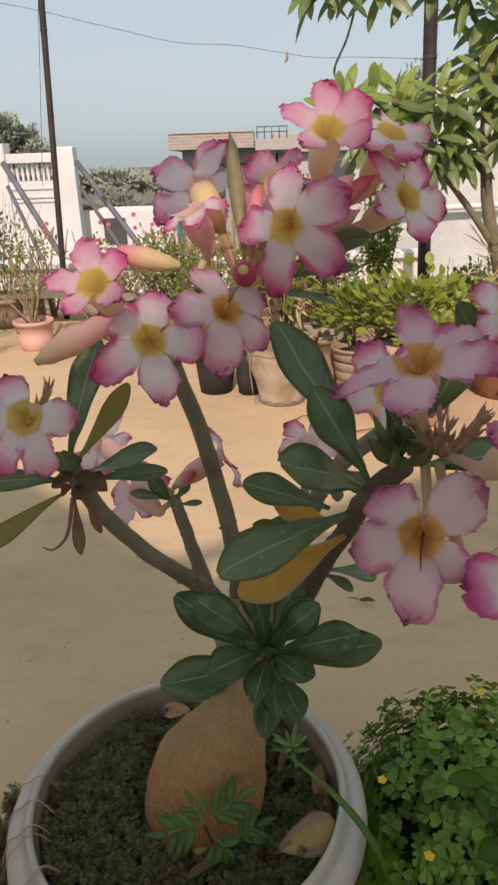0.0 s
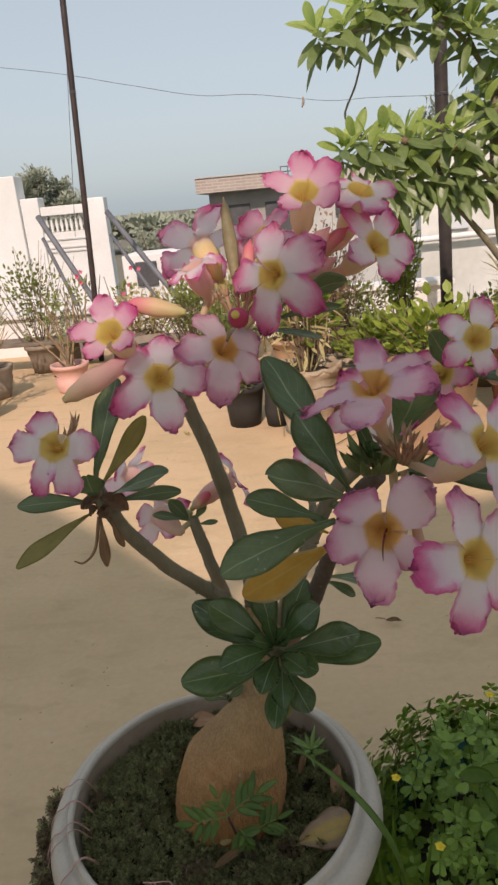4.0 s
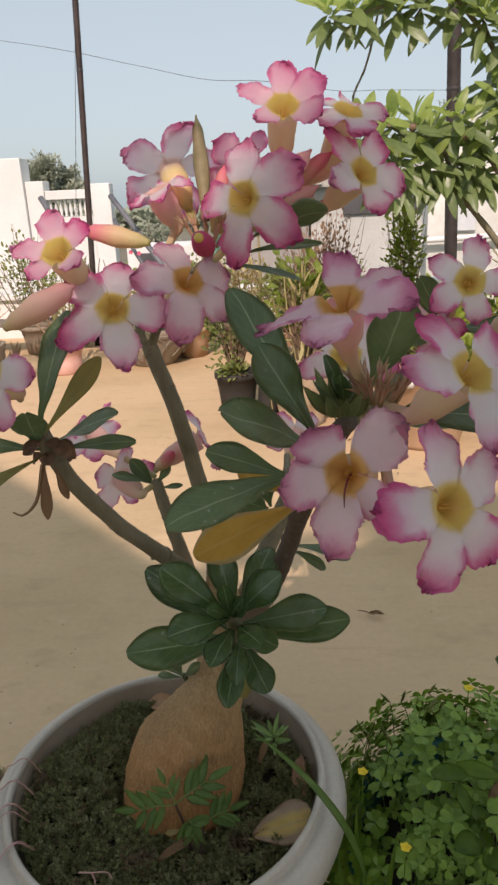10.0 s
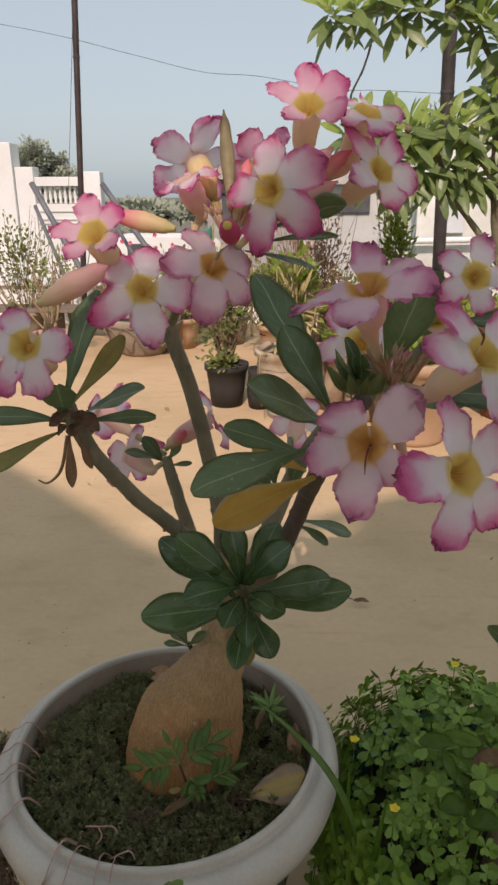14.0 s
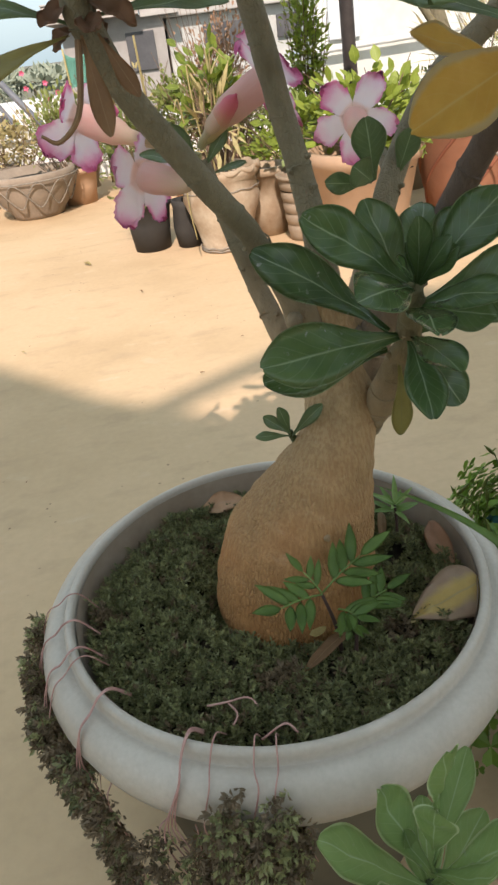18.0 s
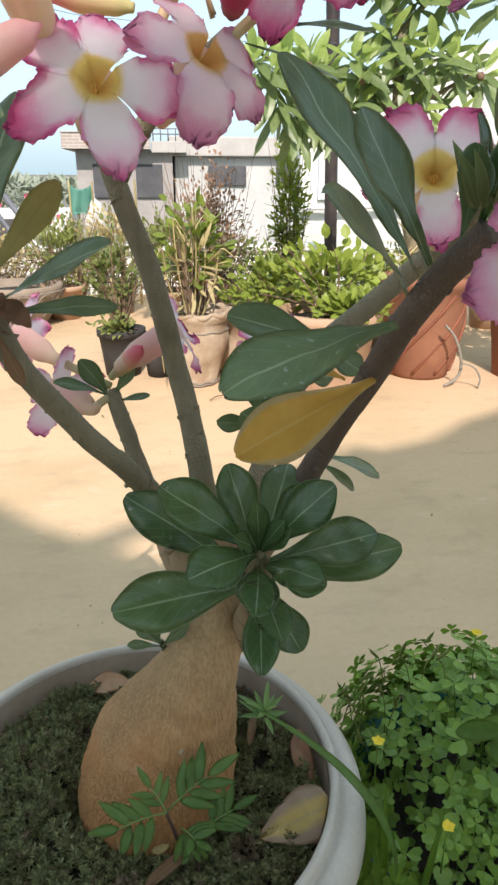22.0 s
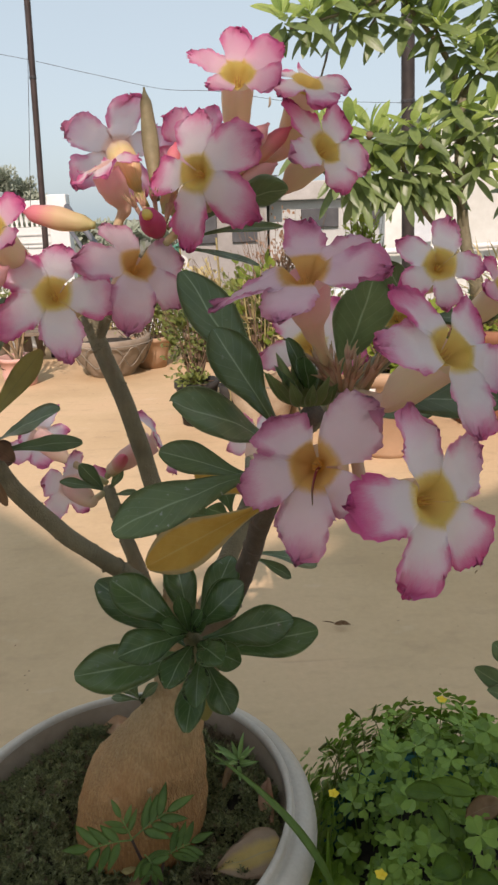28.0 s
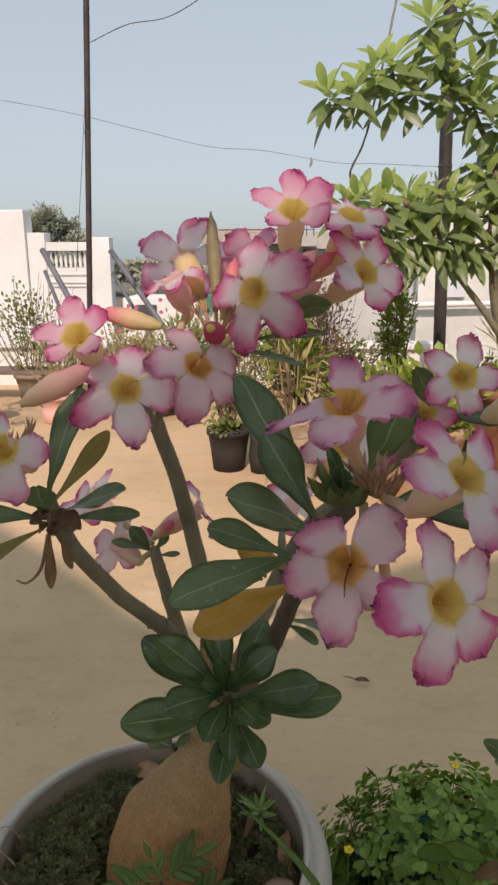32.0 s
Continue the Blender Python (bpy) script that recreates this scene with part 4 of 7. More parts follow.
potted("grow_bag", (-0.055, 3.08, 0), [(0.055, 0), (0.062, 0.08), (0.058, 0.16), (0.064, 0.19), (0.055, 0.19), (0.05, 0.15)], M_black, "small black plastic grow bag", 0.15, 0.12, 2)
CREAM = [(0.098, 0), (0.104, 0.012), (0.098, 0.02), (0.12, 0.10), (0.155, 0.20), (0.150, 0.225), (0.148, 0.27), (0.165, 0.285), (0.163, 0.31), (0.145, 0.31), (0.135, 0.27)]
limed = potted("clay_pot", (0.085, 2.96, 0), CREAM, M_cream, "limewashed clay pot with a crumpled rim", 0.27, 0.05, 4)
for name, z, r, wave, rr, m in (("crumpled_edge", 0.303, 0.158, 0.006, 0.0095, M_cream), ("string", 0.236, 0.152, 0.002, 0.0022, M_rope), ("string", 0.008, 0.104, 0.002, 0.0030, M_rope), ("string", 0.018, 0.105, 0.003, 0.0030, M_rope)):
    bm = bmesh.new()
    ring = [2 * math.pi * i / 72 for i in range(73)]
    tube(bm, [(0.085 + (r + wave * .6 * math.sin(13 * a)) * math.cos(a), 2.96 + (r + wave * .6 * math.sin(13 * a)) * math.sin(a), z + wave * math.sin(11 * a + 1)) for a in ring], [rr] * 73, 144, 6, 0.1)
    part(name, bm, m, limed)
lily = shrub("dry_stem_plant", (0.085, 2.96, 0.27), (0.09, 2.96, 0.48), (0.13, 0.12, 0.22), 60, 0.10, 0.016, M_leaf_straw, "straw-coloured drying lily stems in a clay pot", 22, "lance")
for x, y, z, lean in ((-0.03, 2.90, 0.56, -0.02), (0.02, 2.93, 0.66, 0.03), (0.06, 2.97, 0.60, -0.04), (0.11, 2.94, 0.70, 0.05), (0.15, 2.98, 0.62, 0.02), (0.20, 2.92, 0.55, 0.06)):
    bm = bmesh.new()
    tube(bm, [(0.085 + (x - 0.085) * .3, 2.95, 0.27), (0.085 + (x - 0.085) * .8, 2.94, (z + 0.27) / 2), (x, y, z), (x + lean, y - 0.02, z - 0.03)], [0.0042, 0.0038, 0.0030, 0.0018], 16, 6, 0.1)
    part("stalk", bm, M_leaf_straw, lily, "pale drying stalk")
bm = bmesh.new()
tube(bm, [(0.01, 2.86, 0.29), (-0.045, 2.80, 0.31), (-0.05, 2.79, 0.20), (-0.04, 2.785, 0.09)], [0.0035, 0.003, 0.0026, 0.0022], 18, 6, 0.1)
part("stalk", bm, M_leaf_straw, lily, "pale drying stalk hanging over the rim")
shrub("leafy_shrub", (0.12, 3.02, 0.27), (0.10, 3.05, 0.55), (0.20, 0.14, 0.22), 200, 0.06, 0.035, M_leaf_lime, "yellow-green broad-leaved plant in a clay pot", 8, "ovate")
potted("stained_pot", (0.285, 3.10, 0), simple_profile(0.08, 0.10, 0.27), M_cream, "stained old clay pot in shade", 0.24, 0.03, 6)
RIB = [(0.075, 0)]
for i in range(5):
    z = 0.02 + i * 0.044
    r = 0.078 + i * 0.006
    RIB += [(r, z), (r + 0.006, z + 0.018), (r + 0.005, z + 0.036), (r, z + 0.040)]
RIB += [(0.115, 0.235), (0.118, 0.25), (0.104, 0.25), (0.10, 0.2)]
potted("ribbed_pot", (0.42, 2.93, 0), RIB, M_beige, "beige plastic pot with raised ribs", 0.22)
shrub("lime_shrub", (0.42, 2.93, 0.22), (0.42, 2.95, 0.42), (0.17, 0.14, 0.17), 190, 0.055, 0.034, M_leaf_lime, "lime-green broad-leaved plant in a ribbed pot", 9, "ovate")
potted("large_tan_pot", (0.585, 2.66, 0), [(0.13, 0), (0.135, 0.02), (0.185, 0.30), (0.205, 0.31), (0.21, 0.35), (0.19, 0.355), (0.175, 0.30)], M_tan, "large tan clay pot with a pale sticker", 0.31)
bm = bmesh.new()
box(bm, (0.44, 2.485, 0.27), (0.50, 2.492, 0.295))
tagged(new("sticker", mesh_of("sticker", bm, mat("paper", (0.7, 0.66, 0.6))[0])), "pale paper sticker on a tan clay pot", "sticker")
shrub("lime_shrub", (0.585, 2.66, 0.31), (0.62, 2.75, 0.46), (0.30, 0.20, 0.16), 360, 0.05, 0.034, M_leaf_lime, "low yellow-green bush spreading over a tan pot", 12, "ovate")
shrub("lime_shrub", (0.64, 2.62, 0.32), (0.66, 2.58, 0.37), (0.20, 0.15, 0.07), 190, 0.055, 0.034, M_leaf_lime, "yellow-green leaves hanging over the rim of a tan pot", 8, "ovate")
BIG = [(0.125, 0), (0.13, 0.015), (0.165, 0.12), (0.18, 0.26), (0.178, 0.38), (0.19, 0.39), (0.195, 0.43), (0.175, 0.435), (0.16, 0.38)]
big = potted("terracotta_pot", (1.09, 2.98, 0), BIG, M_terra, "large terracotta planter with twisted rope ribs", 0.40)
for k in range(9):
    bm = bmesh.new()
    pts, rr = [], []
    for i in range(9):
        z = 0.03 + i * 0.042
        a = k / 9 * 2 * math.pi + i * 0.20
        r = 0.131 + 0.05 * math.sin(min(1, z / 0.30) * math.pi / 2)
        pts.append((1.09 + r * math.cos(a), 2.98 + r * math.sin(a), z))
        rr.append(0.007)
    tube(bm, pts, rr, 18, 6)
    part("rope_rib", bm, rough_surface("dark_terracotta", (0.20, 0.07, 0.04), (0.30, 0.11, 0.06)) if k == 0 else bpy.data.materials["dark_terracotta"], big)
potted("terracotta_pot", (0.77, 3.12, 0), simple_profile(0.075, 0.10, 0.20), M_terra, "small terracotta pot with an overflowing plant", 0.18)
shrub("lime_shrub", (0.77, 3.12, 0.18), (0.78, 3.05, 0.27), (0.17, 0.13, 0.11), 170, 0.05, 0.034, M_leaf_lime, "yellow-green leaves spilling from a terracotta pot", 8, "ovate")
potted("terracotta_pot", (1.55, 2.9, 0), simple_profile(0.13, 0.17, 0.30), M_terra, "terracotta pot in shade beside the larger planter", 0.27)
shrub("leafy_herb", (1.02, 2.90, 0.41), (1.02, 2.90, 0.46), (0.15, 0.08, 0.07), 150, 0.045, 0.016, M_leaf_lime, "low green weeds round the tree trunk", 10, "lance")
shrub("grass_tuft", (1.14, 3.00, 0.41), (1.14, 2.98, 0.60), (0.26, 0.14, 0.18), 200, 0.16, 0.007, M_leaf_straw, "dry straw grass tuft round the tree trunk", 6, "lance")
shrub("leafy_shrub", (1.55, 2.9, 0.28), (1.48, 2.95, 0.62), (0.34, 0.22, 0.34), 620, 0.062, 0.028, M_leaf_tree_dark, "dark green shrub in a terracotta pot", 8, "ovate")
# second row, up to the parapet
for k, (x, y, s, n, m, lab) in enumerate((
        (-0.62, 4.45, (0.30, 0.2, 0.28), 300, M_leaf_bush, "sparse olive-green shrub before the parapet"),
        (0.22, 3.75, (0.25, 0.22, 0.42), 330, M_leaf_brown, "withered shrub with brown curled leaves"),
        (0.02, 4.2, (0.34, 0.25, 0.30), 380, M_leaf_bush, "dense green shrub before the parapet"),
        (0.66, 3.9, (0.13, 0.10, 0.50), 380, M_leaf_lime, "slender leafy green climber on a stick"),
        (0.50, 3.45, (0.36, 0.2, 0.16), 420, M_leaf_lime, "bright yellow-green low bush"),
        (1.05, 3.55, (0.30, 0.2, 0.20), 300, M_leaf_lime, "bright yellow-green low bush"),
        (-1.0, 4.75, (0.36, 0.2, 0.22), 260, M_leaf_straw, "dry straw-coloured shrub before the parapet"),
        (-0.30, 4.6, (0.34, 0.2, 0.30), 300, M_leaf_straw, "straw-coloured twiggy shrub before the parapet"),
        (0.42, 4.5, (0.34, 0.2, 0.22), 240, M_leaf_bush, "olive-green shrub before the parapet"),
        (1.42, 3.75, (0.32, 0.25, 0.24), 320, M_leaf_tree_dark, "dense dark green shrub behind the fruit tree"),
        (1.85, 3.9, (0.38, 0.25, 0.36), 360, M_leaf_tree_dark, "dense dark green shrub behind the fruit tree"),
        (-1.75, 4.7, (0.30, 0.2, 0.40), 220, M_leaf_bush, "spindly green shrub beside the pole"))):
    dry = m is M_leaf_brown
    shrub("garden_shrub", (x, y, 0.0), (x, y, 0.12 + s[2]), s, n * (6 if dry else 3), 0.024 if dry else 0.034, 0.011 if dry else 0.019, m, lab, 80 if dry else 40, "ovate", 0.0028 if dry else 0.0035)
    potted("clay_pot", (x, y, 0), simple_profile(0.09, 0.12, 0.2), M_cement if k % 2 else M_tan, "plain clay pot under a shrub", 0.17)
# left group
bowl = potted("bowl_planter", (-0.85, 4.28, 0), [(0.14, 0), (0.145, 0.02), (0.21, 0.10), (0.245, 0.20), (0.25, 0.235), (0.235, 0.238), (0.20, 0.16)], M_cement, "wide weathered cement bowl bound with string", 0.19, 0.03, 8)
for k in range(3):
    bm = bmesh.new()
    pts = []
    for i in range(49):
        a = 2 * math.pi * i / 48
        z = 0.205 if k == 0 else 0.135 + 0.065 * math.sin(6 * a + 3.1416 * k)
        r = 0.150 + 0.105 * min(1.0, (z / 0.20) ** 0.75) + 0.004
        pts.append((-0.85 + r * math.cos(a), 4.28 + r * math.sin(a), z))
    tube(bm, pts, [0.0035] * 49, 96, 5)
    part("string", bm, M_rope, bowl, "jute string round the bowl")
potted("pink_planter", (-1.36, 4.05, 0), [(0.085, 0), (0.09, 0.01), (0.105, 0.075), (0.098, 0.078), (0.112, 0.15), (0.12, 0.152), (0.12, 0.175), (0.105, 0.175), (0.10, 0.14)], M_pinkpot, "small pink plastic planter", 0.14)
shrub("bonsai_plant", (-1.36, 4.05, 0.15), (-1.36, 4.05, 0.45), (0.22, 0.15, 0.26), 130, 0.04, 0.014, M_leaf_bush, "spindly adenium with sparse leaves in a pink planter", 12, "lance", 0.008, M_branch)
bench = thing("plank_bench", (-1.6, 4.75, 0), "weathered plank shelf carrying small pots", "bench")
bm = bmesh.new()
box(bm, (-2.4, 4.60, 0.20), (-0.98, 4.85, 0.225), 0.004)
part("plank", bm, M_wood, bench, smooth=False)
for x in (-2.3, -1.55, -1.02):
    bm = bmesh.new()
    box(bm, (x - 0.03, 4.63, 0.0), (x + 0.03, 4.82, 0.199), 0.004)
    part("leg", bm, M_wood, bench, smooth=False)
for x, y, r, hh, m in ((-1.85, 4.0, 0.13, 0.20, M_cement), (-2.0, 3.75, 0.10, 0.17, M_tan), (-1.72, 3.55, 0.09, 0.15, M_cement)):
    potted("round_pot", (x, y, 0), [(r * .75, 0), (r * .9, hh * .3), (r * .88, hh * .33), (r, hh * .62), (r * .97, hh * .66), (r * 1.05, hh * .9), (r * 1.1, hh), (r * .95, hh), (r * .9, hh * .8)], m, "weathered round pot with turned rings", hh * 0.85, 0.02, x)
    shrub("twiggy_plant", (x, y, hh * 0.85), (x, y, hh + 0.28), (0.22, 0.16, 0.25), 110, 0.04, 0.014, M_leaf_bush, "twiggy plant with small sparse leaves", 14, "lance", 0.005, M_branch)
for x, z in ((-1.15, 0.46), (-0.75, 0.50), (-1.5, 0.5), (-0.55, 0.44)):
    s = shrub("flowering_adenium", (x, 4.95, 0.0), (x, 4.95, z), (0.16, 0.12, 0.16), 60, 0.045, 0.018, M_leaf_bush, "small adenium with pink blossoms before the parapet", 8, "ovate", 0.009, M_branch)
    for _ in range(4):
        bm = bmesh.new()
        c = Vector((x + rnd(-.14, .14), 4.9 + rnd(-.08, .08), z + rnd(0.02, .2)))
        for k in range(5):
            a = k * 1.2566
            blade(bm, c, c + Vector((0.017 * math.cos(a), -0.012 + rnd(-.008, .008), 0.017 * math.sin(a))), 0.015, (0, -1, 0.3), "ovate", 0.0, 0.1, 3, 2)
        part("blossom", bm, M_pinkfl, s)

# things hung up on the sticks before the parapet
m, n, l, b = mat("clear_plastic", (0.80, 0.79, 0.74), 0.25, spec=0.5)
tr = n.new("ShaderNodeBsdfTransparent")
mx = n.new("ShaderNodeMixShader")
mx.inputs[0].default_value = 0.35
l.new(b.outputs[0], mx.inputs[1])
l.new(tr.outputs[0], mx.inputs[2])
l.new(mx.outputs[0], n["Material Output"].inputs[0])
bm = bmesh.new()
lathe(bm, [(0.006, 0.72), (0.016, 0.70), (0.010, 0.685), (0.045, 0.655), (0.066, 0.58), (0.068, 0.52), (0.045, 0.475), (0.0005, 0.47)], (-0.44, 4.92, 0), 20, 0.10, 3)
for v in bm.verts:
    v.co.x += 0.016 * noise.noise(v.co * 22)
    v.co.y = 4.92 + (v.co.y - 4.92) * 0.45 + 0.012 * noise.noise(v.co * 30 + Vector((5, 0, 0)))
bag = solid("plastic_bag", bm, m, "crumpled clear plastic bag hanging from a stick", "bag", smooth=True)
bm = bmesh.new()
uvn = [[bm.verts.new((-0.585 + 0.145 * i / 10, 4.90 + 0.018 * math.sin(i * 1.3 + k * 0.3), 0.765 - 0.185 * k / 8 - 0.03 * math.sin(math.pi * i / 10) * (1 - k / 8) + 0.02 * (i / 10) * (k / 8))) for i in range(11)] for k in range(9)]
fs = [bm.faces.new((uvn[k][i], uvn[k][i + 1], uvn[k + 1][i + 1], uvn[k + 1][i])) for k in range(8) for i in range(10)]
bmesh.ops.solidify(bm, geom=fs, thickness=0.002)
solid("hung_cloth", bm, rough_surface("green_cloth", (0.16, 0.40, 0.31), (0.25, 0.52, 0.42), 0.9, 10, 200, 0.2, 0.002), "faded sea-green cloth hung before the parapet", "cloth", smooth=True)
for x0, y0, z0, x1, z1 in ((-0.150, 4.30, 0.10, -0.155, 0.80), (-0.59, 4.90, 0.02, -0.585, 0.79), (-0.45, 4.90, 0.02, -0.440, 0.78)):
    bm = bmesh.new()
    tube(bm, [(x0, y0, z0), ((x0 + x1) / 2 + 0.006, y0, (z0 + z1) / 2), (x1, y0, z1)], [0.008, 0.007, 0.006], 14, 7, 0.1)
    solid("plant_stick", bm, M_leaf_straw, "thin pale bamboo stick among the plants", "stick", smooth=True)
bm = bmesh.new()
tube(bm, [(1.096, 2.740, 0.263), (1.142, 2.740, 0.212), (1.181, 2.740, 0.111), (1.170, 2.740, 0.044), (1.116, 2.740, 0.006)], [0.006] * 5, 40, 6, 0.3)
tube(bm, [(1.167, 2.700, 0.114), (1.218, 2.700, 0.096), (1.251, 2.700, 0.049), (1.248, 2.700, 0.006)], [0.004] * 4, 24, 6, 0.3)
solid("jute_cord", bm, M_rope, "loose pale cord trailing down a terracotta planter", "cord", smooth=True)

# ---- distant trees ----
def far_tree(foot, height, spread, count, label, leaf=0.5):
    t = thing("distant_tree", foot, label, "tree", "distant trees")
    f = Vector(foot)
    bm = bmesh.new()
    tube(bm, [f, f + Vector((0, 0, height * 0.4)), f + Vector((spread * .1, 0, height * 0.75))], [spread * .06, spread * .045, spread * .02], 6, 8)
    for k in range(7):
        e = f + Vector((spread * rnd(-.8, .8), spread * rnd(-.4, .4), height * rnd(.6, .95)))
        tube(bm, [f + Vector((0, 0, height * .4)), (f + Vector((0, 0, height * .5))).lerp(e, .5), e], [spread * .03, spread * .02, spread * .008], 5, 6)
    part("trunk", bm, M_twig, t)
    bm = bmesh.new()
    for k in range(18):
        q = rnd(-.75, .75)
        c = f + Vector((spread * q, spread * rnd(-.4, .4), height * rnd(.62, .94 - .22 * q * q)))
        scatter_leaves(bm, c, (spread * .38, spread * .35, height * .105), count // 18, leaf, leaf * 0.5, "ovate", 2, 0.5, 1, 0.1)
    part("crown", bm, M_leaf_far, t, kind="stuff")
    return t


far_tree((-8.75, 25, -3.2), 6.2, 1.85, 52000, "hazy dark green tree behind the white house", 0.12)
far_tree((-11.2, 26, -3.2), 6.1, 2.4, 44000, "hazy dark green tree behind the white house", 0.13)
far_tree((-4.6, 24, -3.2), 3.9, 0.9, 4000, "small rounded tree beyond the parapet", 0.09)
far_tree((5.3, 24, -3.2), 7.4, 1.2, 700, "thin feathery tree above the side house", 0.25)
far_tree((3.0, 80, -3.2), 3.6, 9, 1500, "hazy far trees on the horizon", 1.0)
far_tree((-16, 80, -3.2), 3.6, 10, 1800, "hazy far trees on the horizon", 1.2)
far_tree((16, 70, -3.2), 4.0, 14, 1800, "hazy far trees on the horizon", 1.2)

# ---- the fruit tree in the large planter ----
tree = thing("sapota_tree", (1.07, 2.98, 0.42), "young evergreen fruit tree with whorled leaves in a terracotta planter", "tree")
bm = bmesh.new()
tube(bm, [(1.07, 2.98, 0.38), (1.00, 2.98, 0.62), (0.94, 2.97, 0.80), (0.90, 2.96, 1.09), (0.89, 2.95, 1.33)], [0.036, 0.030, 0.024, 0.021, 0.018], 24, 10, 0.12)
part("trunk", bm, M_branch, tree)
TREE_LIMBS = (
    ((0.97, 2.97, 0.66), (0.86, 2.96, 0.80), (0.72, 2.95, 0.96), 0.016),
    ((0.89, 2.95, 1.33), (0.80, 2.92, 1.48), (0.62, 2.88, 1.66), 0.012),
    ((0.89, 2.95, 1.33), (1.0, 2.93, 1.45), (1.12, 2.9, 1.62), 0.012),
    ((0.72, 2.95, 0.96), (0.60, 2.93, 1.10), (0.45, 2.9, 1.20), 0.010),
    ((0.72, 2.95, 0.96), (0.68, 2.93, 1.05), (0.64, 2.9, 1.14), 0.010),
    ((0.62, 2.88, 1.66), (0.44, 2.82, 1.60), (0.22, 2.74, 1.535), 0.007),
    ((0.62, 2.88, 1.66), (0.66, 2.86, 1.76), (0.70, 2.88, 1.84), 0.008),
    ((0.62, 2.88, 1.66), (0.56, 2.88, 1.61), (0.52, 2.88, 1.56), 0.006),
    ((0.89, 2.95, 1.33), (0.85, 2.93, 1.40), (0.75, 2.90, 1.58), 0.009),
    ((0.45, 2.9, 1.20), (0.38, 2.88, 1.22), (0.33, 2.86, 1.235), 0.007),
    ((0.94, 2.97, 0.80), (0.90, 2.92, 0.95), (0.80, 2.9, 1.12), 0.010),
    ((1.12, 2.9, 1.62), (1.2, 2.9, 1.7), (1.28, 2.9, 1.80), 0.008),
    ((0.91, 2.96, 1.05), (1.05, 2.93, 1.12), (1.18, 2.9, 1.2), 0.009))
for a, b, c, r in TREE_LIMBS:
    bm = bmesh.new()
    tube(bm, [a, b, c], [r, r * .85, r * .6], 10, 8, 0.12)
    part("limb", bm, M_branch, tree)


def whorl(c, axis, count, length, width, lift, material, rest=None, sag=1.35):
    """A tuft of long leaves at a twig's end. lift: how steeply the leaves rise."""
    c, axis = Vector(c), Vector(axis).normalized()
    x, y = frame_at(axis)
    for k in range(count):
        a = k * 2.399 + rnd(-.3, .3)
        up = lift + rnd(-.25, .30) - sag * (k / count) ** 1.3
        o = (x * math.cos(a) + y * math.sin(a) + axis * up + Vector((0, 0, -0.12))).normalized()
        L = length * rnd(.75, 1.15)
        bm = bmesh.new() if rest is None else rest
        s = c + axis * (0.05 * (1 - k / count))
        blade(bm, s, s + o * L, width * rnd(.8, 1.15), axis * 0.45 + Vector((rnd(-.5, .3), -0.75, 0.4)), "ovate", rnd(.01, .08), rnd(.1, .3), 7, 4, rnd(-.3, .3))
        if rest is None:
            part("leaf", bm, material, tree)


WHORLS = (
    (0.21, 2.74, 1.54), (0.30, 2.78, 1.55), (0.37, 2.82, 1.62), (0.45, 2.84, 1.66), (0.46, 2.86, 1.56), (0.55, 2.88, 1.58), (0.61, 2.85, 1.69), (0.66, 2.90, 1.58), (0.75, 2.90, 1.64), (0.78, 2.88, 1.53), (0.85, 2.92, 1.47),
    (0.95, 2.88, 1.63), (1.08, 2.90, 1.55), (1.20, 2.90, 1.70), (0.58, 2.86, 1.80), (0.70, 2.88, 1.85), (0.82, 2.88, 1.78), (0.90, 2.88, 1.90), (1.10, 2.88, 1.95), (1.25, 2.90, 1.42), (1.05, 2.95, 1.42), (0.95, 2.93, 1.40),
    (0.28, 2.84, 1.15), (0.34, 2.84, 1.17), (0.40, 2.85, 1.15), (0.47, 2.92, 1.19), (0.54, 2.86, 1.17), (0.62, 2.94, 1.16), (0.69, 2.88, 1.19), (0.75, 2.90, 1.17), (0.80, 2.92, 1.10), (0.84, 2.90, 1.26),
    (0.92, 2.92, 1.18), (1.00, 2.88, 1.22), (1.10, 2.90, 1.20), (1.20, 2.90, 1.16), (0.95, 2.92, 1.04), (1.09, 2.88, 0.95), (0.50, 2.90, 1.06), (0.60, 2.90, 1.05), (0.70, 2.88, 1.05))
for x, y, z in WHORLS:
    lean = (rnd(-.45, .15), rnd(-.5, 0), 1)
    low = z < 1.3
    whorl((x, y, z), lean, 4 if low else 7, 0.135, 0.038, 0.95 if low else 0.80, M_leaf_tree, sag=0.45)
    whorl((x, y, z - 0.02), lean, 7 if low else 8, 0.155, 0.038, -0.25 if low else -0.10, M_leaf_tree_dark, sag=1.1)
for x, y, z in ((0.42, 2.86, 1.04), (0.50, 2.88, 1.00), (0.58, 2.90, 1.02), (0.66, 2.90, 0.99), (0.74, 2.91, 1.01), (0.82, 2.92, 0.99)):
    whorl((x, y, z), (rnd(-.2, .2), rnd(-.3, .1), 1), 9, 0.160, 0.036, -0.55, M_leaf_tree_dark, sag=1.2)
inner, outer = bmesh.new(), bmesh.new()
for k in range(22):
    x, z = rnd(0.55, 1.35), rnd(0.97, 1.95)
    if z > 1.20 and x < 0.78 or z > 1.75 and x < 0.95:
        continue
    whorl((x, 3.0 + rnd(-.05, .15), z), (rnd(-.3, .3), rnd(-.5, .2), 1), 9, 0.150, 0.038, 0.0, None, inner, 1.0)
    whorl((x, 3.0 + rnd(-.05, .15), z + 0.02), (rnd(-.3, .3), rnd(-.5, .2), 1), 4, 0.130, 0.036, 0.9, None, outer, 0.4)
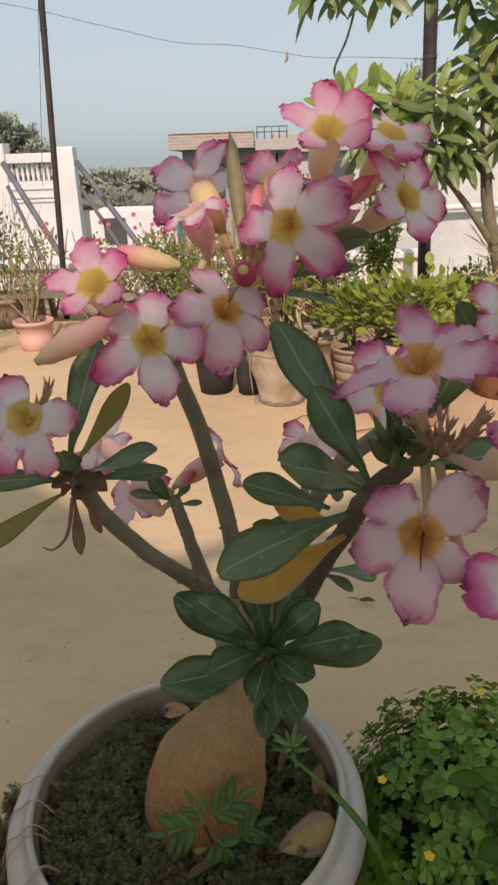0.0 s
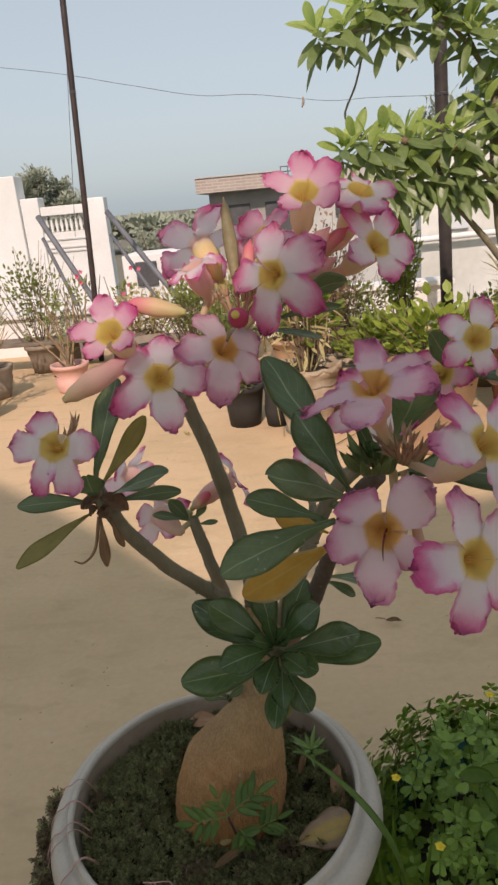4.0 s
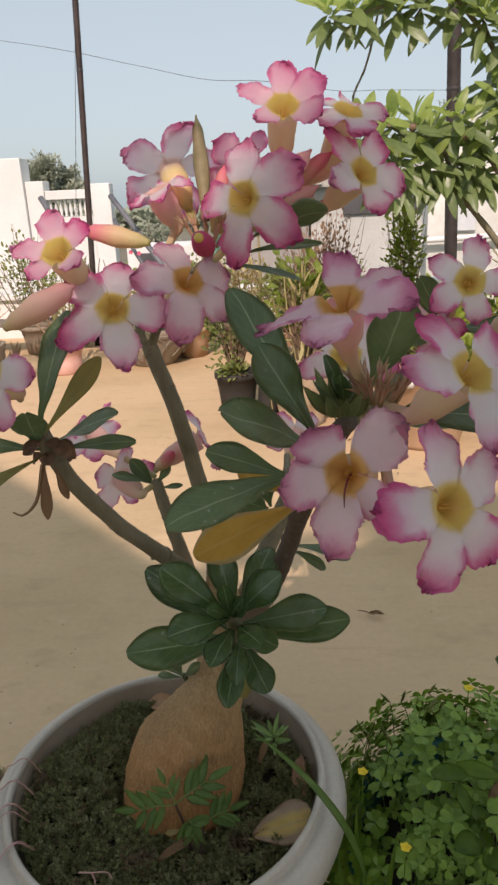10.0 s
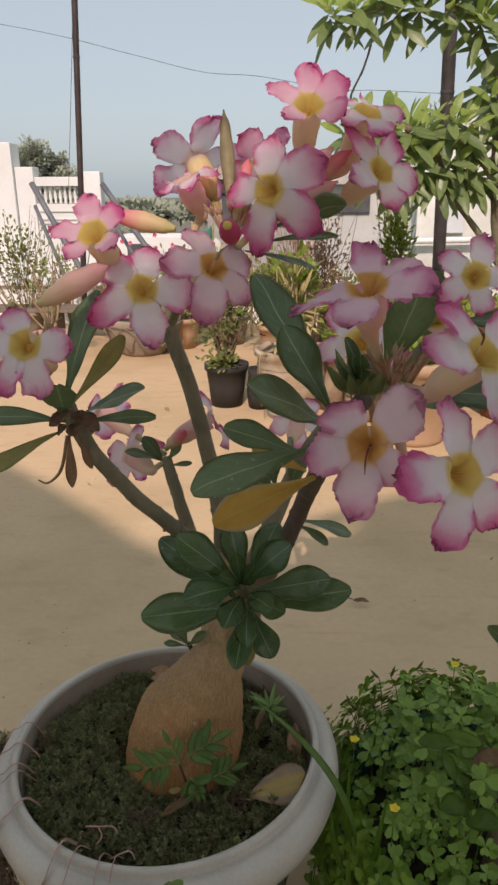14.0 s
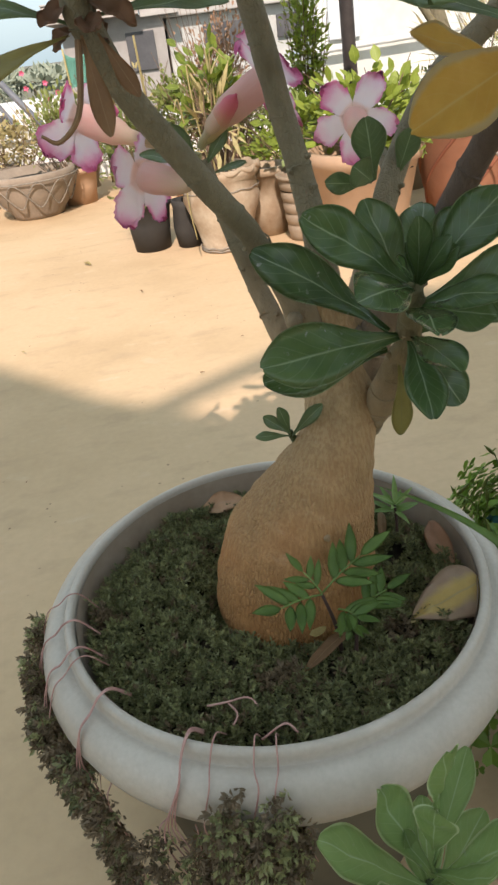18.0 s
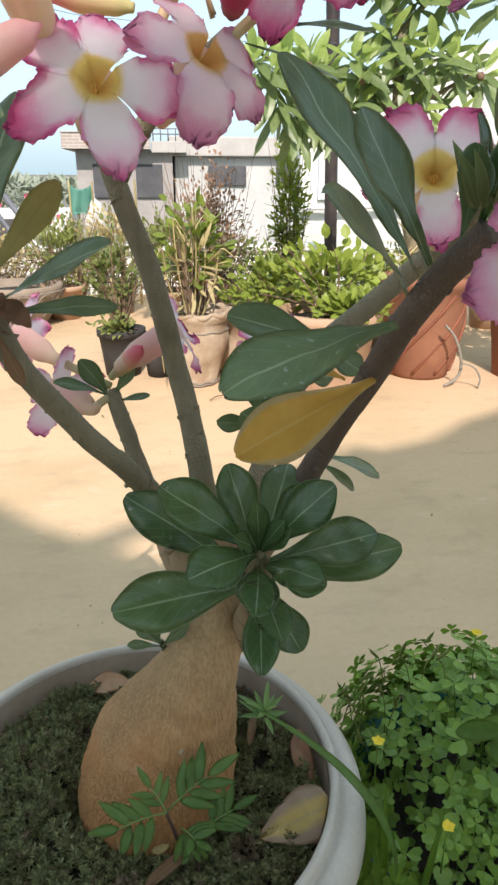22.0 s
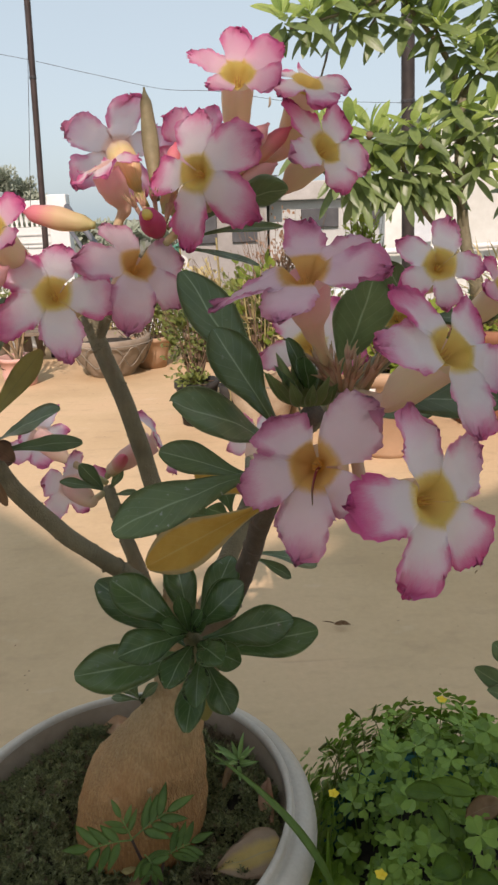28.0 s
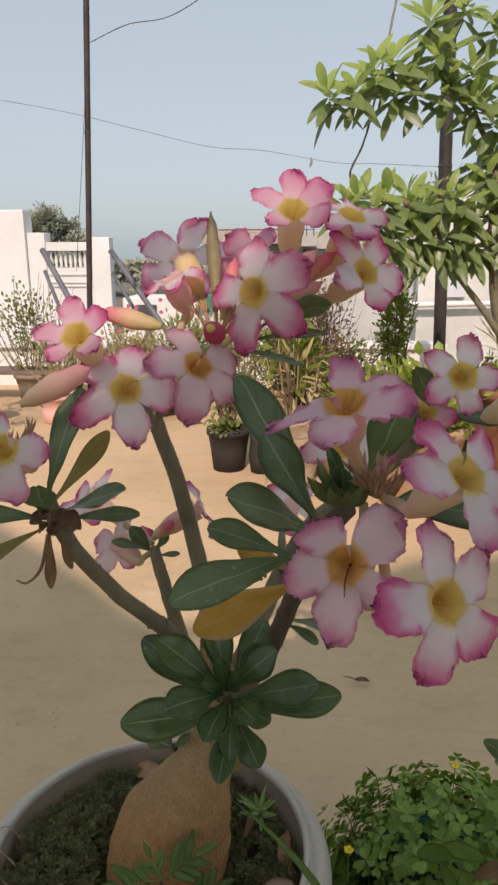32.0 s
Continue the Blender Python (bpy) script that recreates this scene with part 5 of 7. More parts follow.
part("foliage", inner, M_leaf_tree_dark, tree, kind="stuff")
part("foliage", outer, M_leaf_tree, tree, kind="stuff")
for x, y, z in ((0.52, 2.84, 1.19), (0.72, 2.84, 1.15), (1.17, 2.84, 1.17)):
    bm = bmesh.new()
    lathe(bm, [(0.0005, -0.015), (0.009, -0.012), (0.016, -0.003), (0.015, 0.008), (0.007, 0.015), (0.0005, 0.016)], (x, y, z), 14)
    part("fruit", bm, M_twig, tree, "small round brown fruit")

# ---- the white pot and what grows in it ----
PX, PY = -0.0955, 0.600


def pot_tilt(x, y):
    """The pot leans very slightly."""
    return 0.0125 * (x - PX) - 0.02 * (y - PY)


pot = thing("flower_pot", (PX, PY, 0), "large grey-white plastic pot with a thick rolled rim", "flower pot")
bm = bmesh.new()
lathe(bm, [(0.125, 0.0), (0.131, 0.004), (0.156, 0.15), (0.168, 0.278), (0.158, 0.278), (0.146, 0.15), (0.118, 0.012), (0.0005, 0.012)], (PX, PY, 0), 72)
part("body", bm, M_pot_body, pot, "lower body with its shade put into a grey-brown colour")
bm = bmesh.new()
RIM = [(0.166, 0.272), (0.182, 0.268), (0.198, 0.2715), (0.208, 0.281), (0.2115, 0.294), (0.2095, 0.306), (0.204, 0.3145), (0.1965, 0.3186), (0.1905, 0.3196), (0.1880, 0.3180), (0.1870, 0.3188), (0.1864, 0.3250), (0.1848, 0.3288), (0.1822, 0.3300), (0.1796, 0.3292), (0.1782, 0.3265), (0.1776, 0.322), (0.1790, 0.310), (0.172, 0.276)]
lathe(bm, [(r * 0.994, z - 0.0025) for r, z in RIM], (PX, PY, 0), 96)
for v in bm.verts:
    v.co.z += pot_tilt(v.co.x, v.co.y)
part("rim", bm, M_pot, pot, "thick rounded rim with a raised inner lip")
bm = bmesh.new()
lathe(bm, [(0.165, 0.255), (0.169, 0.270), (0.1740, 0.300), (0.1755, 0.3205)], (PX, PY, 0), 72)
for v in bm.verts:
    v.co.z += pot_tilt(v.co.x, v.co.y)
part("inner_wall", bm, M_pot_inner, pot, "brownish inner wall")
SOIL_Z = 0.306


def soil_h(x, y):
    d = math.hypot(x - PX, y - PY) / 0.165
    sink = max(0.0, d - 0.45) ** 1.5 * (0.022 + 0.030 * max(0.0, (y - PY) / 0.165))
    dip = 0.018 * max(0.0, 1 - max(0.0, math.hypot(x + 0.080, y - 0.598) - 0.060) / 0.035)
    return SOIL_Z - sink - dip + 0.006 * noise.noise(Vector((x * 22, y * 22, 1.7))) + 0.003 * noise.noise(Vector((x * 70, y * 70, 4.1)))


bm = bmesh.new()
rings = []
for i in range(15):
    r = 0.168 * i / 14
    rings.append([bm.verts.new((PX + r * math.cos(2 * math.pi * k / 48), PY + r * math.sin(2 * math.pi * k / 48), soil_h(PX + r * math.cos(2 * math.pi * k / 48), PY + r * math.sin(2 * math.pi * k / 48)) - 0.006)) for k in range(48)] if i else [bm.verts.new((PX, PY, SOIL_Z - 0.02))])
for k in range(48):
    bm.faces.new((rings[0][0], rings[1][k], rings[1][(k + 1) % 48]))
for i in range(1, 14):
    for k in range(48):
        bm.faces.new((rings[i][k], rings[i + 1][k], rings[i + 1][(k + 1) % 48], rings[i][(k + 1) % 48]))
solid("potting_soil", bm, M_soil, "dark damp potting soil in the white pot", "soil", "stuff", smooth=True)


def tiny_leaves(name, sprigs, material, length=0.0052, width=0.0024, per=9, lift=1.15):
    """Low creeping sprigs: small pointed folded leaves round a short tip, as one mesh."""
    V, Fc = [], []
    for p, ax in sprigs:
        ax = ax.normalized()
        x, y = frame_at(ax)
        s = rnd(.7, 1.3)
        for k in range(per):
            a = k * 2.4 + rnd(-.4, .4)
            h = k / per
            o = (x * math.cos(a) + y * math.sin(a)) * (1.05 - 0.5 * h) + ax * (lift * h + rnd(0, .45))
            o.normalize()
            b = p + ax * (0.006 * h * s)
            sd = o.cross(ax)
            sd = sd.normalized() if sd.length > 1e-5 else x
            up = sd.cross(o)
            L, w = length * s * rnd(.8, 1.2), width * s
            i0 = len(V)
            V += [b, b + o * (L * .55) + sd * w * .5 + up * .0006, b + o * L, b + o * (L * .55) - sd * w * .5 + up * .0006, b + o * (L * .5) - up * .0004]
            Fc += [(i0, i0 + 4, i0 + 1), (i0 + 1, i0 + 4, i0 + 2), (i0, i0 + 3, i0 + 4), (i0 + 4, i0 + 3, i0 + 2)]
    me = bpy.data.meshes.new(name)
    me.from_pydata([tuple(v) for v in V], [], Fc)
    me.materials.append(material)
    return new(name, me)


sprigs = []
for _ in range(9500):
    a, r = rnd(0, 2 * math.pi), 0.168 * math.sqrt(random.random())
    x, y = PX + r * math.cos(a), PY + r * math.sin(a)
    if noise.noise(Vector((x * 30, y * 30, 9))) < -0.62:
        continue
    if (x + 0.080) ** 2 + (y - 0.601) ** 2 < 0.056 ** 2:
        continue
    sprigs.append((Vector((x, y, soil_h(x, y) - 0.005 + rnd(0, 0.008) + 0.014 * noise.noise(Vector((x * 44, y * 44, 3))))), Vector((rnd(-.6, .6), rnd(-.6, .6), 1))))
tagged(tiny_leaves("stonecrop_mat", [p for k, p in enumerate(sprigs) if k % 11 and noise.noise(p[0] * 24) < 0.50], M_sedum), "dense grey-green stonecrop carpet over the potting soil", "ground cover", kind="stuff")
tagged(tiny_leaves("stonecrop_patch", [p for k, p in enumerate(sprigs) if not k % 11 or noise.noise(p[0] * 24) >= 0.50], M_sedum_brown), "brownish worn patches of stonecrop over the potting soil", "ground cover", kind="stuff")

# runners that hang over the rim: x at the rim, drop below it, bare strings on the rim, clump start, spread
RUN = ((-0.190, 0.12, 4, 0.60, 0.010), (-0.170, 0.090, 1, 0.45, 0.007), (-0.155, 0.012, 0, -0.10, 0.008), (-0.140, 0.008, 1, -0.10, 0.008), (-0.124, 0.004, 1, -0.12, 0.007), (-0.202, 0.20, 0, 0.30, 0.009), (-0.184, 0.25, 0, 0.30, 0.010), (-0.257, 0.22, 3, 0.10, 0.014), (-0.268, 0.25, 0, 0.02, 0.014), (-0.281, 0.20, 1, 0.05, 0.013), (-0.244, 0.17, 0, 0.30, 0.008), (-72, 0.17, 2, 0.05, 0.012), (-83, 0.14, 2, -0.1, 0.011), (-94, 0.09, 1, -0.1, 0.010))
for k, (x, drop, bare, start, wide) in enumerate(RUN):
    th = math.asin(max(-0.999, min(0.999, (x - PX) / 0.20))) if abs(x) < 1 else radians(x)
    cx, cy = math.sin(th), -math.cos(th)
    P = lambda r, z: Vector((PX + cx * r * 0.996, PY + cy * r * 0.996, z - 0.002 + pot_tilt(PX + cx * r, PY + cy * r)))
    outw, along = Vector((cx, cy, 0)), Vector((-cy, cx, 0))
    run = thing("trailing_runner", P(0.15, 0.31), "stonecrop runner with reddish stem hanging over the rim", "trailing plant", "runners on the rim")
    z1 = 0.262 - drop
    wig = lambda a: along * rnd(-a, a) + outw * (rnd(-a, a) * .3)
    pts = [P(0.158, 0.310), P(0.172, 0.331), P(0.183, 0.3325), P(0.1935, 0.3235), P(0.2055, 0.3165) + wig(.003), P(0.2145, 0.288) + wig(.003), P(0.213, 0.258) + wig(.008), P(0.205, z1 + drop * .4) + wig(.018), P(0.200, z1) + wig(.025)]
    bm = bmesh.new()
    low = pts[5:] if bare else [P(0.204, 0.270)] + pts[6:]
    for q in range(max(1, bare)):
        line = [p + Vector((0.0022 * (q - 1) * max(0, i - 4) * (-1 if q % 2 else 1), -0.001 * q, 0)) for i, p in enumerate(pts if bare else low)]
        tube(bm, line, [0.0006] * len(line), 44, 5, 0.3)
    for _ in range(5):
        a = low[-2].lerp(low[-1], rnd(-.4, .9))
        tube(bm, [a, a + wig(.012), a + wig(.022) + Vector((0, -.004, -0.02))], [0.0005, 0.0005, 0.0003], 6, 4)
    part("stem", bm, M_redstem, run)
    # brown leaves are real on long strands; in rim clumps they stand in for shade
    sp, brown = [], []
    line = smooth_line(low, [1] * len(low), 60)
    for i, (p, _) in enumerate(line):
        f = i / 60
        if f < start:
            continue
        for _ in range(4):
            g = wide * (0.95 - 0.45 * f)
            q = p + along * random.gauss(0, g) + outw * rnd(-.004, .014) + Vector((0, 0, rnd(-.008, .008)))
            (brown if random.random() < (0.75 if x < -0.24 or drop > 0.1 else 0.45 + 0.3 * f) else sp).append((q, along * rnd(-1, 1) + outw * 0.7 + Vector((0, 0, rnd(-.5, .7)))))
    if start < 0:
        for _ in range(110):
            z = rnd(0.240, 0.304) + (0.016 if x in (-0.155, -0.124) else 0.0) * random.random()
            (brown if random.random() < (0.7 if x < -1 else 0.5) else sp).append((P(0.216 if z < 0.296 else 0.216 - (z - 0.296) * 0.6, z) + along * random.gauss(0, .0065) + outw * rnd(-.001, .010), along * rnd(-1, 1) + outw * 0.7 + Vector((0, 0, rnd(0, 1)))))
    for lot, m in ((sp, M_sedum), (brown, M_sedum_brown)):
        lv = tiny_leaves("foliage", lot, m, 0.0052, 0.0027, 8)
        lv.parent = run
        lv.matrix_parent_inverse = run.matrix_basis.inverted()
        lv["kind"] = "stuff"
for pts in (((-0.165, 0.475, 0.318), (-0.150, 0.470, 0.324), (-0.135, 0.474, 0.320), (-0.128, 0.468, 0.316)), ((-0.150, 0.471, 0.323), (-0.144, 0.462, 0.320), (-0.148, 0.455, 0.317)), ((-0.130, 0.440, 0.316), (-0.112, 0.446, 0.320), (-0.104, 0.44, 0.316))):
    bm = bmesh.new()
    tube(bm, pts, [0.0009] * len(pts), 12, 5, 0.3)
    solid("dry_sprig", bm, M_redstem, "dry reddish stonecrop sprig on the green carpet", "twig", smooth=True)

# ---- the desert rose ----
plant = thing("desert_rose", (-0.080, 0.601, 0.30), "potted desert rose with swollen trunk and pink-edged white flowers", "plant")
bm = bmesh.new()
tube(bm, [(-0.0865, 0.596, 0.270), (-0.0815, 0.597, 0.296), (-0.0745, 0.599, 0.322), (-0.0655, 0.599, 0.355), (-0.0555, 0.598, 0.381), (-0.0485, 0.596, 0.400), (-0.0417, 0.595, 0.419), (-0.034, 0.596, 0.437), (-0.0266, 0.601, 0.455), (-0.0232, 0.609, 0.475), (-0.0208, 0.620, 0.500), (-0.0203, 0.626, 0.525), (-0.022, 0.6285, 0.550), (-0.0244, 0.630, 0.570)],
     [0.0595, 0.0670, 0.0692, 0.0657, 0.0557, 0.0489, 0.0414, 0.0340, 0.0292, 0.0273, 0.0265, 0.0250, 0.0192, 0.0128], 66, 40, 0.015)
for v in bm.verts:
    v.co += (v.co - Vector((-0.06, 0.61, v.co.z))).normalized() * 0.0012 * noise.noise(v.co * 130)
KNOTS = []
for x, y, z, r in ((-0.053, 0.5425, 0.393, 0.0021), (-0.0636, 0.5545, 0.414, 0.0026), (0.0005, 0.592, 0.462, 0.0028)):
    KNOTS.append(((x, y + 0.012, z), (x, y + 0.004, z), (x, y + 0.0025, z), r))
part("trunk", bm, M_caudex, plant, "swollen tan caudex with cracked bark")
# old leaf scars that ring the neck
for z, x, y, r, a0, a1 in ((0.486, -0.0221, 0.6140, 0.0268, -150, -20), (0.466, -0.0248, 0.6050, 0.0280, -120, -35), (0.505, -0.0207, 0.6212, 0.0262, -170, -70)):
    bm = bmesh.new()
    ring = [Vector((x + r * math.cos(radians(a0 + (a1 - a0) * i / 10)), y + r * math.sin(radians(a0 + (a1 - a0) * i / 10)), z + 0.0012 * math.sin(i * 1.7))) for i in range(11)]
    tube(bm, ring, [0.0004] + [0.0013] * 9 + [0.0004], 30, 6, 0.4)
    part("leaf_scar", bm, M_caudex, plant)

for a, b, c, r in KNOTS:
    bm = bmesh.new()
    tube(bm, [a, b, c], [r * 1.9, r * 1.5, r * 0.3], 6, 9, 0.9, seed=r * 4000)
    part("knot", bm, M_branch, plant, "small grey bark scar")


def branch(pts, radii, material=M_branch, name="branch"):
    bm = bmesh.new()
    tube(bm, pts, radii, 36, 14, 0.10, seed=pts[0][0] * 50)
    for k in range(10):
        i = rnd(0.1, 0.95) * (len(pts) - 1)
        j = int(i)
        p = Vector(pts[j]).lerp(Vector(pts[min(j + 1, len(pts) - 1)]), i - j)
        r = radii[j]
        o = Vector((rnd(-1, 1), rnd(-1, .3), rnd(-.3, .3))).normalized()
        tube(bm, [p + o * r * 0.7, p + o * r * 1.15], [r * 0.30, r * 0.16], 2, 6)
    line = smooth_line([Vector(p) for p in pts], radii, 36)
    for k in range(3, 34, 4):
        (p, r), (q, _) = line[k], line[k + 1]
        x, y = frame_at((q - p).normalized())
        a0 = rnd(0, 6.28)
        ring = [p + (x * math.cos(a0 + i * 0.36) + y * math.sin(a0 + i * 0.36)) * r * 1.03 + (q - p).normalized() * (0.0010 * math.sin(i * 0.9)) for i in range(13)]
        tube(bm, ring, [0.0002] + [r * 0.07] * 11 + [0.0002], 20, 5, 0.3)
    return part(name, bm, material, plant)


branch([(-0.023, 0.622, 0.475), (-0.023, 0.632, 0.55), (-0.028, 0.636, 0.61), (-0.036, 0.643, 0.655), (-0.046, 0.648, 0.70), (-0.061, 0.645, 0.765), (-0.078, 0.650, 0.812), (-0.088, 0.652, 0.845)], [0.024, 0.0130, 0.0100, 0.0089, 0.0086, 0.0083, 0.0082, 0.0080])
branch([(-0.082, 0.651, 0.825), (-0.060, 0.635, 0.86), (-0.030, 0.61, 0.888), (-0.006, 0.585, 0.905)], [0.008, 0.007, 0.0065, 0.007])
branch([(-0.028, 0.622, 0.485), (-0.050, 0.618, 0.565), (-0.068, 0.610, 0.598), (-0.084, 0.587, 0.628), (-0.106, 0.568, 0.660), (-0.126, 0.558, 0.690), (-0.145, 0.550, 0.720), (-0.157, 0.544, 0.752), (-0.159, 0.538, 0.768)], [0.022, 0.0122, 0.0092, 0.0080, 0.0077, 0.0076, 0.0077, 0.0085, 0.007])
branch([(-0.036, 0.636, 0.475), (-0.055, 0.66, 0.515), (-0.068, 0.684, 0.553), (-0.079, 0.688, 0.588), (-0.089, 0.694, 0.622), (-0.100, 0.703, 0.655)], [0.012, 0.0095, 0.0085, 0.0078, 0.0075, 0.007])
branch([(-0.012, 0.624, 0.485), (0.012, 0.61, 0.535), (0.036, 0.592, 0.583), (0.054, 0.572, 0.633), (0.064, 0.543, 0.677), (0.073, 0.516, 0.712), (0.080, 0.487, 0.750), (0.090, 0.460, 0.782), (0.102, 0.440, 0.805)], [0.022, 0.0140, 0.0107, 0.0092, 0.0087, 0.0086, 0.0085, 0.0082, 0.0075], M_branch_dark)
branch([(-0.012, 0.636, 0.50), (0.020, 0.668, 0.56), (0.050, 0.695, 0.625), (0.083, 0.702, 0.683), (0.128, 0.690, 0.728), (0.185, 0.662, 0.790), (0.215, 0.640, 0.835)], [0.014, 0.011, 0.010, 0.0095, 0.009, 0.0085, 0.0075])
branch([(-0.010, 0.612, 0.448), (0.004, 0.596, 0.476), (0.009, 0.576, 0.510), (0.011, 0.548, 0.545), (0.005, 0.520, 0.580), (0.002, 0.506, 0.600)], [0.016, 0.0125, 0.0098, 0.0085, 0.0075, 0.005], M_shoot, "shoot")
branch([(-0.052, 0.602, 0.428), (-0.060, 0.604, 0.446), (-0.066, 0.602, 0.462)], [0.004, 0.003, 0.0025], M_stem, "shoot")
branch([(0.050, 0.695, 0.62), (0.052, 0.735, 0.64), (0.052, 0.78, 0.652)], [0.006, 0.005, 0.004])

# leaves: base, tip, width, upper side, material
UPF = (0, -0.55, 0.85)
LEAVES = (
    ((0.068, 0.462, 0.757), (-0.029, 0.412, 0.738), 0.036, (-0.1, -0.5, 0.85), M_leaf_stained),
    ((0.070, 0.500, 0.716), (-0.018, 0.457, 0.689), 0.032, (0.1, -0.8, 0.45), M_leaf_yellow),
    ((0.060, 0.530, 0.725), (-0.014, 0.534, 0.750), 0.027, (0.1, -0.6, 0.8), M_leaf),
    ((0.064, 0.540, 0.705), (0.012, 0.545, 0.725), 0.024, (0.1, -0.6, 0.8), M_leaf_yellow),
    ((0.082, 0.485, 0.765), (0.014, 0.413, 0.822), 0.034, (0.5, -0.55, 0.7), M_leaf),
    ((0.080, 0.455, 0.788), (0.039, 0.455, 0.858), 0.033, (0.40, -0.75, 0.50), M_leaf),
    ((0.080, 0.478, 0.785), (0.015, 0.524, 0.890), 0.037, (0.45, -0.68, 0.58), M_leaf),
    ((0.122, 0.490, 0.815), (0.141, 0.452, 0.888), 0.036, (0.2, -0.9, 0.1), M_leaf),
    ((0.120, 0.42, 0.812), (0.205, 0.355, 0.832), 0.030, (0.1, -0.6, 0.8), M_leaf),
    ((0.115, 0.45, 0.80), (0.190, 0.47, 0.80), 0.028, UPF, M_leaf),
    ((0.095, 0.455, 0.80), (0.078, 0.41, 0.842), 0.016, UPF, M_leaf),
    ((0.100, 0.452, 0.80), (0.093, 0.405, 0.848), 0.013, UPF, M_leaf_soft),
    ((0.102, 0.45, 0.80), (0.085, 0.43, 0.855), 0.013, UPF, M_leaf_soft),
    ((0.058, 0.568, 0.640), (0.118, 0.615, 0.600), 0.018, UPF, M_leaf),
    ((0.055, 0.575, 0.632), (0.092, 0.595, 0.598), 0.013, UPF, M_leaf),
    ((-0.158, 0.536, 0.768), (-0.113, 0.584, 0.826), 0.017, (0.6, -0.6, 0.5), M_leaf_olive),
    ((-0.150, 0.543, 0.758), (-0.079, 0.500, 0.796), 0.023, (-0.3, -0.5, 0.8), M_leaf),
    ((-0.148, 0.542, 0.752), (-0.081, 0.558, 0.752), 0.016, (0, -0.6, 0.8), M_leaf),
    ((-0.160, 0.535, 0.77), (-0.128, 0.560, 0.872), 0.032, (-0.5, -0.8, 0.2), M_leaf),
    ((-0.160, 0.53, 0.762), (-0.152, 0.490, 0.802), 0.026, (0.2, -0.8, 0.3), M_leaf),
    ((-0.165, 0.54, 0.745), (-0.225, 0.470, 0.722), 0.018, (0, -0.6, 0.8), M_leaf_olive),
    ((-0.165, 0.545, 0.75), (-0.235, 0.52, 0.762), 0.020, (0, -0.6, 0.8), M_leaf),
    ((-0.158, 0.53, 0.744), (-0.152, 0.505, 0.700), 0.010, (0, -1, 0), M_leaf_dry),
    ((-0.150, 0.53, 0.744), (-0.135, 0.515, 0.715), 0.008, (0, -1, 0), M_leaf_dry),
    ((0.004, 0.59, 0.904), (0.071, 0.612, 0.886), 0.014, (0.1, -0.35, 0.9), M_leaf),
    ((0.030, 0.57, 0.925), (0.095, 0.575, 0.944), 0.032, (-0.2, 0.6, 0.7), M_leaf),
    ((0.014, 0.58, 0.910), (0.092, 0.615, 0.916), 0.017, (0.1, -0.45, 0.9), M_leaf),
    ((0.035, 0.62, 0.94), (0.045, 0.60, 0.985), 0.014, (0.3, -0.9, 0.1), M_leaf),
    ((0.03, 0.60, 0.935), (0.030, 0.575, 0.985), 0.012, (0.3, -0.9, 0.1), M_leaf),
    ((-0.100, 0.70, 0.648), (-0.123, 0.69, 0.685), 0.016, (0.3, -0.9, 0.2), M_leaf),
    ((-0.098, 0.70, 0.65), (-0.078, 0.69, 0.678), 0.010, (-0.3, -0.9, 0.2), M_leaf),
    ((-0.096, 0.70, 0.645), (-0.066, 0.69, 0.652), 0.008, UPF, M_leaf),
    ((-0.102, 0.70, 0.65), (-0.145, 0.685, 0.668), 0.012, UPF, M_leaf),
    ((0.034, 0.69, 0.624), (0.025, 0.68, 0.672), 0.024, (-0.2, -0.95, 0.2), M_leaf),
    ((0.052, 0.69, 0.624), (0.06, 0.675, 0.661), 0.017, (-0.2, -0.95, 0.2), M_leaf),
    ((0.027, 0.69, 0.623), (-0.01, 0.672, 0.631), 0.015, (-0.2, -0.95, 0.2), M_leaf),
    ((0.031, 0.685, 0.624), (0.01, 0.665, 0.642), 0.022, (-0.2, -0.95, 0.2), M_leaf),
    ((0.075, 0.70, 0.66), (0.088, 0.66, 0.672), 0.016, (0, -0.9, 0.3), M_leaf),
    ((0.090, 0.70, 0.685), (0.115, 0.67, 0.672), 0.022, (0, -0.9, 0.4), M_leaf),
    ((0.21, 0.64, 0.83), (0.175, 0.60, 0.885), 0.022, (0, -0.9, 0.4), M_leaf),
    ((0.21, 0.64, 0.83), (0.275, 0.61, 0.835), 0.026, (0, -0.6, 0.8), M_leaf),
    ((0.21, 0.64, 0.825), (0.15, 0.60, 0.83), 0.026, (0, -0.6, 0.8), M_leaf),
    ((0.007, 0.552, 0.532), (0.006, 0.546, 0.476), 0.014, (0.1, -1, 0.1), M_leaf_olive),
    ((-0.066, 0.598, 0.460), (-0.094, 0.598, 0.464), 0.008, UPF, M_leaf),
    ((-0.066, 0.598, 0.462), (-0.086, 0.600, 0.480), 0.009, (0.2, -0.9, 0.3), M_leaf),
    ((-0.065, 0.598, 0.460), (-0.042, 0.582, 0.492), 0.010, (-0.3, -0.8, 0.5), M_leaf),
    ((-0.066, 0.600, 0.460), (-0.074, 0.596, 0.488), 0.009, (0.2, -0.9, 0.2), M_leaf),
)
for b, t, w, up, m in LEAVES:
    leaf_part(plant, b, t, w * 1.13, up, m, bend=rnd(0.01, 0.07), fold=0.13, ripple=0.08)
